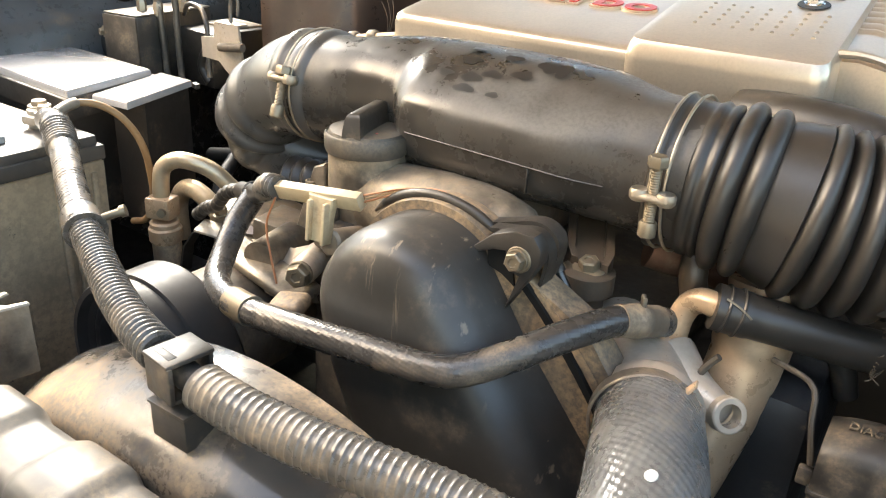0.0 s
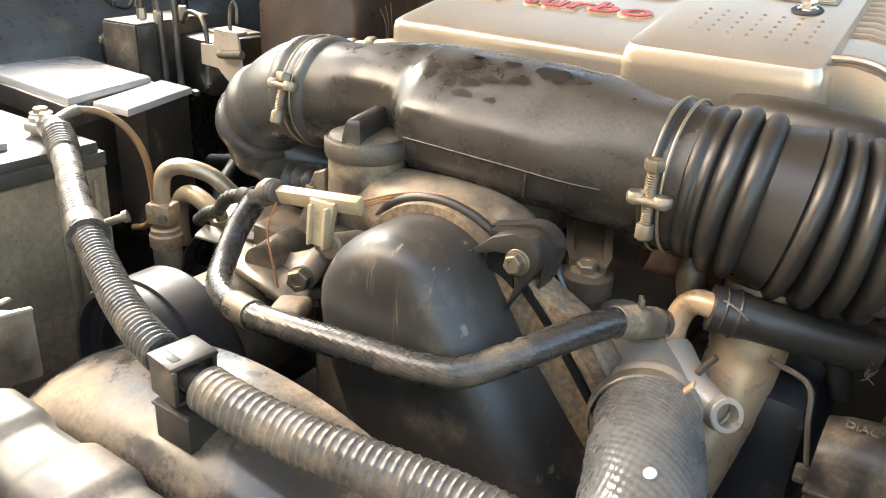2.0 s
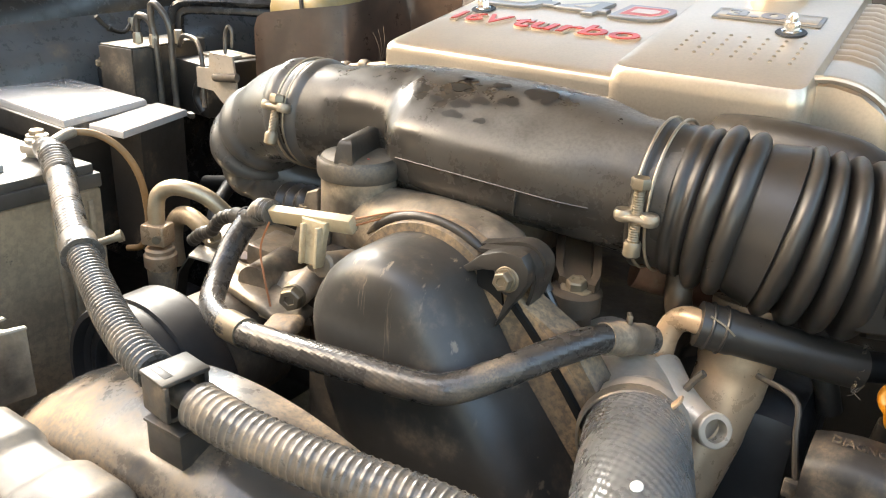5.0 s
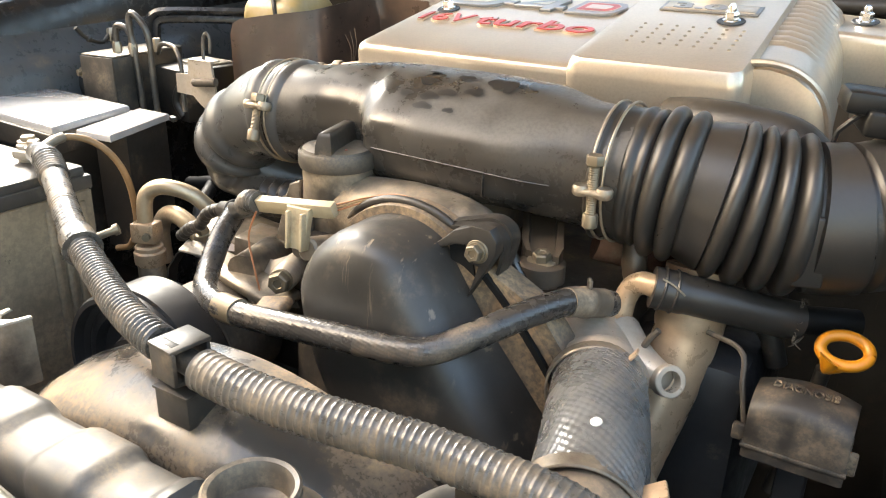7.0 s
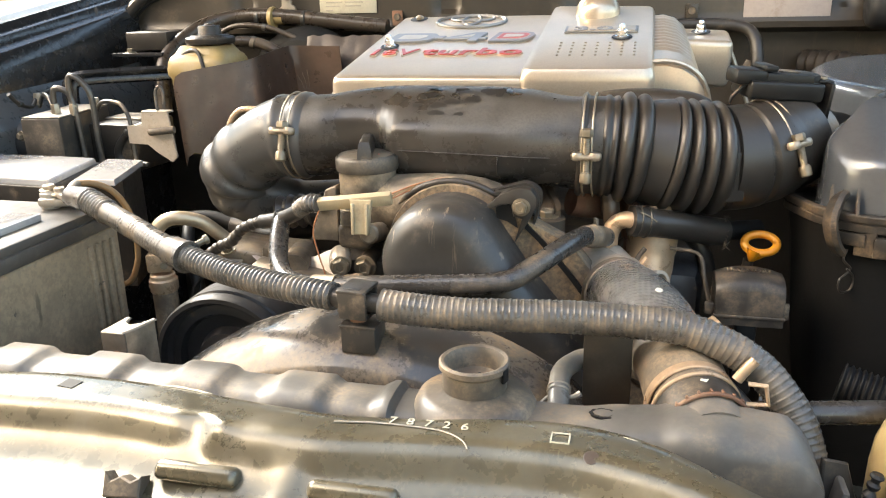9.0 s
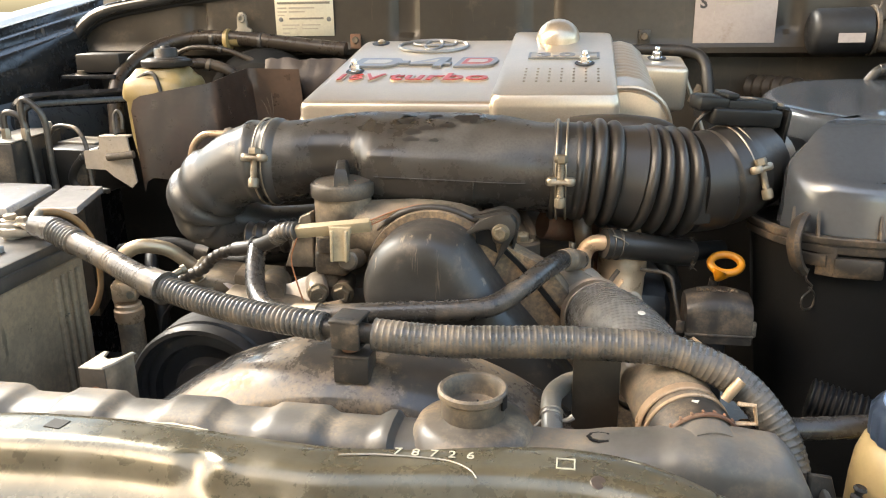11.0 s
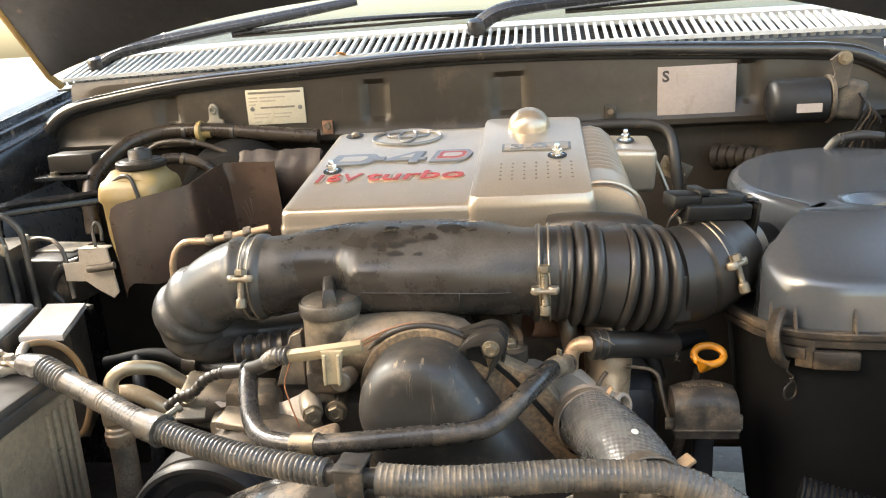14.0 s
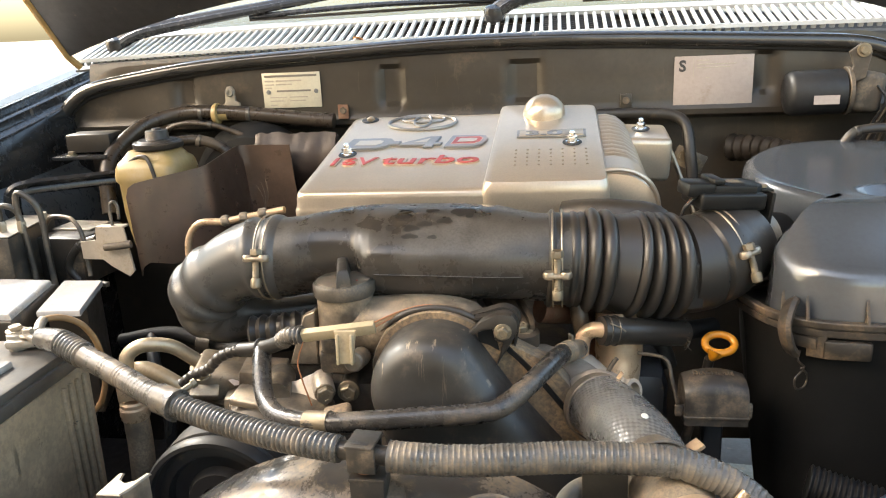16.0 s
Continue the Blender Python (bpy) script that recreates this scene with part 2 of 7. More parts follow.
M_PIPE = mat("dusty_aluminium_pipe", (0.5, 0.4, 0.27), 0.32, 0.6, (0.38, 0.28, 0.18), 0.35, 200, 0.1, 0.2)
M_BATTERY = mat("dusty_battery_case", (0.2, 0.155, 0.105), 0.5, 0, (0.36, 0.27, 0.175), 0.72, 90, 0.06, 0.25, fleck=(0.07, 0.06, 0.05), patch=6, streak=(0.1, 0.08, 0.055))
M_BATLID = mat("dusty_battery_lid", (0.075, 0.068, 0.06), 0.42, 0, (0.24, 0.19, 0.13), 0.3, 140, 0.06, 0.25, patch=9)
M_DIAG = mat("dust_caked_connector_plastic", (0.026, 0.023, 0.02), 0.45, 0, (0.14, 0.105, 0.07), 0.42, 160, 0.1, 0.3, patch=22)
# Pale base holds the white sky reflection of dark glossy lids.
M_GLOSSLID = mat("sky_pale_dusty_lid", (0.4, 0.39, 0.38), 0.15, 0, DUST_PALE, 0.12, 200, 0.03, 0.1, coat=0.8)
M_BOX = mat("dusty_black_plastic_box", (0.03, 0.026, 0.022), 0.4, 0, DUST, 0.2, 200, 0.15, 0.3)
M_BLACK = mat("dark_steel", (0.014, 0.0145, 0.016), 0.5, 0.1, DUST, 0.02, 150, 0.2, 0.3)
M_APRON = mat("painted_inner_wing", (0.018, 0.0185, 0.02), 0.22, 0.0, DUST, 0.06, 90, 0.06, 0.2)
# Near-white base carries the sky glare on the fender tops.
M_BODY = mat("glare_white_car_paint", (0.75, 0.74, 0.7), 0.2, 0.0, DUST_PALE, 0.0, 300, 0.02, 0.05, coat=0.6)
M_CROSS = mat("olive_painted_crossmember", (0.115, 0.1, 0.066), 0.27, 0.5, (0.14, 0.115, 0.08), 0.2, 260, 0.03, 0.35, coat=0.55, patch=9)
M_FIRE = mat("grey_brown_firewall_paint", (0.046, 0.038, 0.029), 0.38, 0.1, (0.13, 0.095, 0.062), 0.16, 120, 0.06, 0.25, patch=6, streak=(0.07, 0.055, 0.04))
M_TANK = mat("grey_radiator_tank", (0.1, 0.093, 0.082), 0.42, 0, (0.25, 0.195, 0.135), 0.36, 200, 0.05, 0.3, patch=13)
M_SHROUD = mat("dusty_fan_shroud", (0.05, 0.05, 0.05), 0.17, 0, (0.36, 0.25, 0.145), 0.43, 160, 0.05, 0.3, patch=4)
# The blue-grey tint stands in for sky sheen on the lid.
M_AIRBOX = mat("sky_tinted_air_box_plastic", (0.056, 0.063, 0.072), 0.22, 0, None, 0.0, 200, 0.012, 0.08, patch=4, spec=1.0)
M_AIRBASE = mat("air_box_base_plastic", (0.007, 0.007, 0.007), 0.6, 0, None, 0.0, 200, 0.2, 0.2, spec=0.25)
M_SHIELD = mat("rusty_heat_shield", (0.085, 0.055, 0.04), 0.32, 0.45, (0.09, 0.055, 0.035), 0.22, 160, 0.08, 0.4, patch=9)
M_YELLOWED = mat("yellowed_translucent_plastic", (0.34, 0.25, 0.11), 0.33, 0, DUST_PALE, 0.25, 160, 0.05, 0.12)
M_CREAM = mat("cream_nylon", (0.45, 0.36, 0.225), 0.4, 0, DUST, 0.28, 200, 0.1, 0.1)
M_ORANGE = mat("orange_plastic", (0.55, 0.21, 0.012), 0.35, 0, (0.35, 0.16, 0.04), 0.2, 200, 0.1, 0.12)
M_RED = mat("red_enamel", (0.42, 0.045, 0.03), 0.3, 0.1, None, 0.0, 300, 0.02, 0.08)
M_GREYLET = mat("grey_enamel", (0.22, 0.22, 0.22), 0.3, 0.4, None, 0.0, 300, 0.02, 0.08)
M_PLATE = mat("pale_data_plate", (0.62, 0.58, 0.46), 0.38, 0.3, DUST_PALE, 0.12, 300, 0.03, 0.06)
M_LABEL = mat("pink_grey_paper_label", (0.41, 0.35, 0.32), 0.5, 0, DUST, 0.12, 200, 0.03, 0.05)
M_INK = mat("dark_ink", (0.05, 0.045, 0.045), 0.5, 0, None, 0, 300, 0.0, 0.1)
M_FADED = mat("faded_ink", (0.42, 0.38, 0.31), 0.5, 0, None, 0, 300, 0.0, 0.1)
M_FADEINK = mat("worn_grey_ink", (0.2, 0.18, 0.15), 0.5, 0, None, 0, 300, 0.0, 0.1)
M_GRILLE = mat("grey_cowl_plastic", (0.42, 0.43, 0.42), 0.35, 0, DUST_PALE, 0.15, 200, 0.1, 0.12)
M_COPPER = mat("brown_wire", (0.35, 0.14, 0.06), 0.45, 0, None, 0, 300, 0.0, 0.1)
M_GREENWIRE = mat("green_wire", (0.05, 0.25, 0.16), 0.45, 0, None, 0, 300, 0.0, 0.1)
M_TAN = mat("tan_braided_cable", (0.34, 0.2, 0.09), 0.5, 0, DUST, 0.3, 300, 0.4, 0.2)
M_RUST = mat("rusty_steel", (0.2, 0.1, 0.06), 0.65, 0.2, DUST, 0.3, 200, 0.6, 0.4)
M_RUSTSPOT = mat("dark_brown_stain", (0.05, 0.035, 0.026), 0.4, 0, None, 0, 200, 0.1, 0.3)
M_FOIL = mat("crumpled_foil", (0.036, 0.026, 0.022), 0.42, 0.2, (0.05, 0.034, 0.026), 0.2, 40, 0.9, 0.3)
M_PULLEY = mat("worn_black_pulley", (0.026, 0.025, 0.025), 0.45, 0.0, DUST, 0.14, 200, 0.05, 0.2, spec=0.35)
M_WHITE = mat("white_paint_dab", (0.7, 0.68, 0.6), 0.5, 0, None, 0, 300, 0.0, 0.05)
M_CONCRETE = mat("earth_concrete", (0.44, 0.34, 0.24), 0.8, 0, (0.34, 0.26, 0.18), 0.3, 60, 0.3, 0.12, patch=1.2)
M_PAD = mat("brown_hood_insulation", (0.3, 0.19, 0.07), 0.9, 0, DUST, 0.3, 90, 0.6, 0.25)
M_HOODIN = mat("dark_hood_underside", (0.03, 0.03, 0.032), 0.5, 0.1, DUST, 0.1, 90, 0.1, 0.2)
M_DASH = mat("grey_brown_dashboard", (0.2, 0.17, 0.14), 0.7, 0, None, 0, 90, 0.2, 0.15)
M_WIPER = mat("black_wiper_paint", (0.022, 0.022, 0.023), 0.22, 0.1, DUST, 0.0, 200, 0.05, 0.15)
M_PALEGREY = mat("pale_grey_metal", (0.34, 0.31, 0.26), 0.4, 0.4, DUST, 0.35, 180, 0.2, 0.25)
M_NUT = mat("polished_nut", (0.85, 0.84, 0.82), 0.16, 0.95, None, 0, 200, 0.03, 0.1)
M_CAPDUST = mat("dust_filmed_cap_plastic", (0.05, 0.044, 0.037), 0.38, 0, (0.2, 0.155, 0.105), 0.45, 220, 0.05, 0.2, patch=12, settle=0.8)
M_ROOF = mat("grey_sheet_roof", (0.2, 0.18, 0.16), 0.6, 0.1, DUST, 0.3, 30, 0.2, 0.15, patch=1.5)
M_FLANGE = mat("dust_caked_plastic", (0.06, 0.05, 0.041), 0.4, 0, (0.33, 0.225, 0.13), 0.6, 150, 0.15, 0.3, patch=13)
M_SEAL = mat("glossy_weatherstrip", (0.03, 0.028, 0.026), 0.16, 0, DUST, 0.02, 240, 0.05, 0.2, coat=0.6)
M_WALL = mat("warm_plaster", (0.42, 0.34, 0.25), 0.8, 0, (0.3, 0.23, 0.16), 0.3, 40, 0.2, 0.1, patch=1.0)
M_WING = mat("dark_grey_wing_paint", (0.075, 0.08, 0.085), 0.3, 0.2, DUST, 0.1, 120, 0.05, 0.2)
M_TANPIPE = mat("tan_coated_pipe", (0.46, 0.32, 0.2), 0.3, 0.3, (0.3, 0.215, 0.135), 0.3, 200, 0.06, 0.2, fleck=(0.12, 0.08, 0.05))
M_DIMFLANGE = mat("brown_dusted_flange", (0.024, 0.02, 0.016), 0.45, 0, (0.16, 0.11, 0.066), 0.38, 160, 0.15, 0.3, patch=18)
M_BRAIDDARK = mat("dark_braided_rubber", (0.045, 0.041, 0.037), 0.25, 0, DUST, 0.2, 420, 0.06, 0.3, coat=0.15)
M_DAMP = mat("damp_plastic", (0.019, 0.019, 0.019), 0.3, 0, None, 0.0, 240, 0.03, 0.2)
M_BOTTLE = mat("cream_translucent_plastic", (0.4, 0.3, 0.145), 0.35, 0, DUST_PALE, 0.2, 160, 0.05, 0.12)
M_ELBOW = mat("grey_sheened_rubber", (0.058, 0.056, 0.053), 0.32, 0, DUST, 0.03, 240, 0.04, 0.15, patch=8)
M_STEELPIPE = mat("grey_steel_pipe", (0.1, 0.095, 0.088), 0.3, 0.6, DUST, 0.3, 240, 0.1, 0.2)
M_ALLOY = mat("dusty_machined_alloy", (0.47, 0.4, 0.32), 0.34, 0.35, (0.36, 0.28, 0.19), 0.3, 220, 0.06, 0.15)
M_BROWN = mat("brown_coated_steel", (0.05, 0.037, 0.025), 0.4, 0.1, (0.09, 0.066, 0.043), 0.3, 260, 0.04, 0.2, patch=12)
M_SENSOR = mat("satin_black_sensor_plastic", (0.012, 0.0115, 0.011), 0.36, 0, (0.09, 0.075, 0.055), 0.12, 240, 0.03, 0.2, patch=10, spec=0.3)
M_BROWNHOSE = mat("brown_filmed_rubber", (0.042, 0.032, 0.024), 0.28, 0, (0.13, 0.095, 0.062), 0.2, 240, 0.04, 0.2, patch=9)
M_BROWNDARK = mat("matt_brown_rubber", (0.022, 0.017, 0.013), 0.5, 0, (0.06, 0.045, 0.03), 0.2, 240, 0.04, 0.2, spec=0.25)
M_GREYHOSE = mat("pale_grey_filmed_rubber", (0.17, 0.16, 0.14), 0.36, 0, (0.36, 0.29, 0.2), 0.3, 220, 0.05, 0.2, patch=12)
M_NECK = mat("brown_grimed_neck_plastic", (0.075, 0.062, 0.048), 0.4, 0, (0.3, 0.225, 0.145), 0.4, 200, 0.06, 0.25, patch=14)
M_GLASS = bpy.data.materials.new("windscreen_glass")
M_GLASS.use_nodes = True
gb = M_GLASS.node_tree.nodes["Principled BSDF"]
gb.inputs["Base Color"].default_value = (0.75, 0.82, 0.8, 1)
gb.inputs["Roughness"].default_value = 0.03
gb.inputs["Transmission Weight"].default_value = 1.0
gb.inputs["IOR"].default_value = 1.45

# ---- the large structure ----
def ground():
    bm = bmesh.new()
    bmesh.ops.create_grid(bm, x_segments=40, y_segments=40, size=400)
    return solid("ground", bm, M_CONCRETE, "dusty concrete yard floor under the car", "ground", "structure")


ground()


def sky_blockers():
    """An unseen plain wall before the car's nose and a roof, added to block sky light."""
    solid("sky_block_wall", box((7.0, 0.2, 2.9), (-3.2, -2.5, 1.45), (0, 0, 0), 0.01), M_WALL, "unseen warm plaster wall added to block sky light in front", "wall", "structure")
    solid("sky_block_roof", box((7.4, 1.5, 0.12), (-3.2, -2.0, 2.75), (-4, 0, 0), 0.01), M_ROOF, "unseen grey sheet roof added to shade the wall and bay", "roof", "structure")


sky_blockers()


def bow(x):
    """How far the cowl's front edge lies back at x."""
    return 0.05 * (x / 0.72) ** 2


car = thing("car_body", (0, 0.5, 0.5), "olive-green car body around an open, dusty engine bay", "car body", kind="structure")


def firewall():
    rows = []
    levels = ((0.42, 0.03), (0.9, 0.03), (1.06, 0.026), (1.15, 0.022), (1.168, 0.018), (1.176, -0.003), (1.181, -0.004), (1.188, 0.0), (1.198, 0.001), (1.206, 0.001), (1.214, 0.002), (1.24, 0.003), (1.256, 0.003), (1.263, 0.004), (1.272, 0.004), (1.302, 0.006))
    for z, dy in levels:
        row = []
        for i in range(181):
            x = -0.725 + 1.45 * i / 180
            y = 0.925 + dy
            for c, w, z0, z1 in ((-0.49, 0.022, 1.214, 1.262), (-0.123, 0.024, 1.2, 1.268), (0.1, 0.03, 1.2, 1.268), (0.475, 0.02, 1.2, 1.268)):
                if z0 <= z <= z1:
                    y += 0.009 * min(1.0, max(0.0, (w - abs(x - c)) / 0.008))
            top = 1.292 - 0.04 * max(0.0, -x - 0.3) ** 1.2 - 6.5 * max(0.0, -x - 0.6) ** 2 - 3.5 * max(0.0, x - 0.6) ** 2
            low = 0.575 if z < 0.5 and 0.42 < x < 0.52 else z
            row.append((x, y, min(low, top + 0.3 * (z - 1.3))))
        rows.append(row)
    part("firewall", sheet(rows, 0.004), M_FIRE, car, "grey-brown painted bulkhead with pressed ribs")


firewall()


def cowl_panel():
    rows = []
    for z, dy in ((1.25, -0.012), (1.285, -0.006), (1.299, 0.0), (1.303, 0.02)):
        rows.append([(x, 0.945 + bow(x) + dy, z - 0.012 * (x / 0.7) ** 2) for x in [-0.7 + 1.4 * i / 40 for i in range(41)]])
    part("cowl_panel", sheet(rows, 0.003), M_BOX, car, "dark cowl panel under the grille")


cowl_panel()


def wing(side):
    """The fender with its inner wall and the lip that the hood closes on."""
    s = side
    inner = []
    for k, (z, x) in enumerate(((0.45, 0.7), (0.8, 0.7), (1.0, 0.7), (1.09, 0.7), (1.15, 0.705), (1.183, 0.717))):
        tilt = (0.05, 0.05, 0.05, 0.07, 0.11, 0.16)[k]
        inner.append([(s * x, y, z + tilt * (y - 0.7) * (1 if y > 0.4 else 0.75)) for y in [-0.1 + 1.15 * i / 23 for i in range(24)]])
    part("inner_wing", sheet(inner, 0.004), M_APRON, car, "dark painted inner wing panel")
    apron = []
    for x, z in ((0.703, 1.12), (0.695, 1.105), (0.672, 1.09), (0.66, 1.07), (0.655, 1.0)):
        apron.append([(s * x, y, z + 0.05 * (y - 0.7)) for y in [0.3 + 0.6 * i / 20 for i in range(21)]])
    part("apron_shelf", sheet(apron, 0.003), M_WING, car, "grey painted apron shelf")
    lip = []
    for x, dz in ((0.703, -0.022), (0.709, -0.004), (0.713, 0.0), (0.728, 0.002), (0.73, 0.004), (0.732, 0.016), (0.735, 0.018), (0.744, 0.018), (0.746, 0.02), (0.747, 0.027), (0.75, 0.03), (0.764, 0.029), (0.771, 0.026)):
        lip.append([(s * x, y, 1.185 + 0.16 * (y - 0.7) * (1 if y > 0.4 else 0.75) + dz) for y in [-0.1 + 1.2 * i / 30 for i in range(31)]])
    part("wing_lip", sheet(lip, 0.003), M_APRON, car, "dark hood gutter along the fender")
    outer = []
    for x, dz in ((0.772, 0.024), (0.782, 0.034), (0.81, 0.036), (0.85, 0.022), (0.89, -0.02), (0.91, -0.1), (0.92, -0.4), (0.9, -0.65)):
        outer.append([(s * x, y, 1.185 + 0.16 * (y - 0.7) * (1 if y > 0.4 else 0.75) + dz) for y in [-0.1 + 1.6 * i / 30 for i in range(31)]])
    part("fender", sheet(outer, 0.003), M_BODY, car, "glossy fender top with glare put into its white paint")


wing(-1)
wing(1)


def crossmember():
    """The upper radiator support: a pressed beam with a rolled front shoulder, bent forward at its right end."""
    true = seat(1.075, -0.0131, 0.031, -0.0933)

    def put(name, bm, *more, **kw):
        return part(name, moved(bm, true), *more, **kw)

    xs = [-0.74 + 1.3 * i / 200 for i in range(201)]
    back_at = ((-0.74, -0.012), (-0.4, 0.0), (-0.213, 0.004), (-0.177, 0.0105), (-0.122, 0.0105), (-0.079, 0.0072), (-0.028, 0.0016), (0.031, -0.0036), (0.08, 0.001), (0.129, 0.0125), (0.163, 0.0165), (0.2, 0.0115), (0.2275, -0.0024), (0.255, -0.0225), (0.28, -0.0388), (0.33, -0.068), (0.56, -0.22))
    roll_at = ((-0.74, -0.04), (-0.4, -0.034), (-0.188, -0.0285), (-0.131, -0.0245), (-0.09, -0.0245), (-0.05, -0.03), (-0.0135, -0.0355), (0.038, -0.036), (0.09, -0.028), (0.133, -0.0225), (0.18, -0.0225), (0.2244, -0.0346), (0.255, -0.0475), (0.3, -0.072), (0.35, -0.105), (0.56, -0.26))

    def eased(table, x):
        for (a, u), (b, v) in zip(table, table[1:]):
            if x <= b:
                t = (x - a) / (b - a)
                return u + (v - u) * t
        return table[-1][1]

    def even(table, x):
        return sum(eased(table, x + 0.006 * k) for k in (-2, -1, 0, 1, 2)) / 5

    rows = []
    for k, x in enumerate(xs):
        b, r = even(back_at, x), even(roll_at, x)
        low = 0.045 * max(0.0, x - 0.22)
        dent = 0.004 * math.exp(-((x + 0.046) / 0.009) ** 2) - 0.0035 * math.exp(-((x + 0.03) / 0.007) ** 2)
        crease = 0.003 * math.exp(-((x - 0.02) / 0.006) ** 2)
        prof, _ = smooth_path([(x, b, 0.994), (x, b - 0.0025, 0.9995), (x, b * 0.75 + r * 0.25, 1.0015), (x, b * 0.35 + r * 0.65, 1.0018), (x, r + 0.006, 1.0022), (x, r - 0.001, 1.0005 - dent), (x, r - 0.007, 0.9945 - dent), (x, r - 0.016, 0.984 + crease), (x, r - 0.032, 0.9755 + crease), (x, r - 0.058, 0.9695), (x, r - 0.078, 0.964), (x, r - 0.088, 0.95), (x, r - 0.09, 0.9)], 0.0045)
        n = 44
        rows.append([prof[round(i * (len(prof) - 1) / n)] - Vector((0, 0, low)) for i in range(n + 1)])
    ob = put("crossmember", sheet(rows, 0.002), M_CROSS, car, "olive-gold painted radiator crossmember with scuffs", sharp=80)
    put("stamped_number", letters("7  8  7  2  6", 0.0102, pose(0.066, -0.0125, 1.0024, 0, 0, 2), 0.0002), M_PLATE, ob, "pale number stamped into the paint")
    sq = join(*[box(s, a, bevel=0) for s, a in (((0.01, 0.0008, 0.0006), (0.166, -0.0035, 1.0025)), ((0.01, 0.0008, 0.0006), (0.166, -0.0135, 1.0025)), ((0.0008, 0.011, 0.0006), (0.161, -0.0085, 1.0025)), ((0.0008, 0.011, 0.0006), (0.171, -0.0085, 1.0025)))])
    put("square_mark", sq, M_PLATE, ob, "pale square scratched mark")
    put("drip_line", tube([(0.0351, -0.0177, 1.0024), (0.0593, -0.0141, 1.0024), (0.0913, -0.0138, 1.0024), (0.1046, -0.0166, 1.0024), (0.1136, -0.0227, 1.0024), (0.1177, -0.03, 1.0024)], lambda s, L: 0.0007 * (1 - 0.4 * s / L), 6, 0.003), M_PALEGREY, ob, "pale dried drip line")
    # A flat near-black plate paints the shade inside the slot.
    put("slot", box((0.012, 0.01, 0.001), (-0.153, -0.008, 1.0018), (0, 0, -8), 0), M_AIRBASE, ob, "dark slot through the beam")
    rnd = random.Random(12)
    for x0, x1, off in ((-0.1, -0.055, 0.001), (0.185, 0.221, 0.006)):
        line = [(x, even(back_at, x) - off - 0.0012 * rnd.random() - 0.002, 1.0008) for x in [x0 + (x1 - x0) * i / 8 for i in range(9)]]
        put("worn_edge", tube(line, lambda s, L: 0.0002 + 0.0006 * math.sin(math.pi * s / L) * (0.7 + 0.3 * math.sin(s * 400)), 6, 0.003), M_PLATE, ob, "paint worn to pale metal")
    for x, w in ((-0.034, 0.052), (0.06, 0.052)):
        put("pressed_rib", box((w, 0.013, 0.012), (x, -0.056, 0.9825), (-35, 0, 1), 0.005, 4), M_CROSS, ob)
    put("hook_bracket", prism([(0, 0), (0.022, 0), (0.022, 0.012), (0.016, 0.009), (0.01, 0.012), (0.004, 0.009), (0, 0.014)], 0.012, pose(-0.085, -0.067, 0.968, 60, 0, 8)), M_CASTDARK, ob, "dark notched bracket")
    put("bolt", hexhead((0.012, -0.098, 0.963), (0, -0.35, 1), 0.006, 0.006), M_RUST, ob, "rusty bolt")
    put("rust_spot", lathe([(0.0045, 0.0), (0.004, 0.0004), (0.0, 0.0005)], (0.184, -0.0225, 1.0012), (0, -0.4, 1), 12), M_RUSTSPOT, ob, "round brown stain")


crossmember()


def hood():
    slope = math.tan(radians(46))
    rows = []
    for j in range(21):
        f = j / 20
        row = []
        for i in range(31):
            x = -0.737 + 1.474 * i / 30
            edge = 0.995 - 0.105 * (1 - (abs(x) / 0.755) ** 2.2)
            y = edge - f * (edge - 0.12)
            row.append((x, y, 1.303 + (0.995 - y) * slope + 0.035 * (1 - (x / 0.76) ** 2) * f + 0.05 * f * (1 - f)))
        rows.append(row)
    ob = part("hood", sheet(rows, 0.012), M_HOODIN, car, "raised hood with a dark underside")
    pad = [[(x, y, z - 0.016) for x, y, z in row[5:26]] for row in rows[2:19]]
    part("insulation_pad", sheet(pad, 0.008), M_PAD, ob, "brown fibrous insulation pad")
    for side, row_at in ((-1, 0), (1, 30)):
        edge = [Vector(row[row_at]) + Vector((-0.004 * side, -0.002, -0.013)) for row in rows[:16]]
        part("hood_edge_seal", tube([Vector((side * 0.725, 1.0, 1.283))] + edge, 0.0065, 8, 0.03), M_PAD if side < 0 else M_RUBBER, ob, "yellowed edge seal")


hood()


def windscreen():
    w = thing("windscreen", (0, 1.1, 1.33), "curved windscreen glass behind the cowl, reflecting the yard", "windscreen", kind="structure")
    rows = []
    for k in range(8):
        rows.append([(x, 1.095 + bow(x) * 1.2 + 0.1 * k, 1.325 + 0.062 * k - 0.02 * (x / 0.7) ** 2) for x in [-0.72 + 1.44 * i / 20 for i in range(21)]])
    pane = part("pane", sheet(rows, 0.005), M_GLASS, w)
    pane.visible_shadow = False
    part("lower_seal", tube([(x, 1.09 + bow(x) * 1.2, 1.33 - 0.02 * (x / 0.7) ** 2) for x in [-0.72 + 0.144 * i for i in range(11)]], 0.006, 8, 0.05), M_RUBBER, w, "black rubber glass seal")
    dash = []
    for y, z in ((1.12, 1.27), (1.25, 1.31), (1.5, 1.34), (1.75, 1.33), (1.85, 1.2)):
        dash.append([(x, y, z) for x in [-0.75 + 1.5 * i / 10 for i in range(11)]])
    solid("dashboard", sheet(dash, 0.02), M_DASH, "grey-brown dashboard seen through the windscreen", "dashboard", "structure")


windscreen()


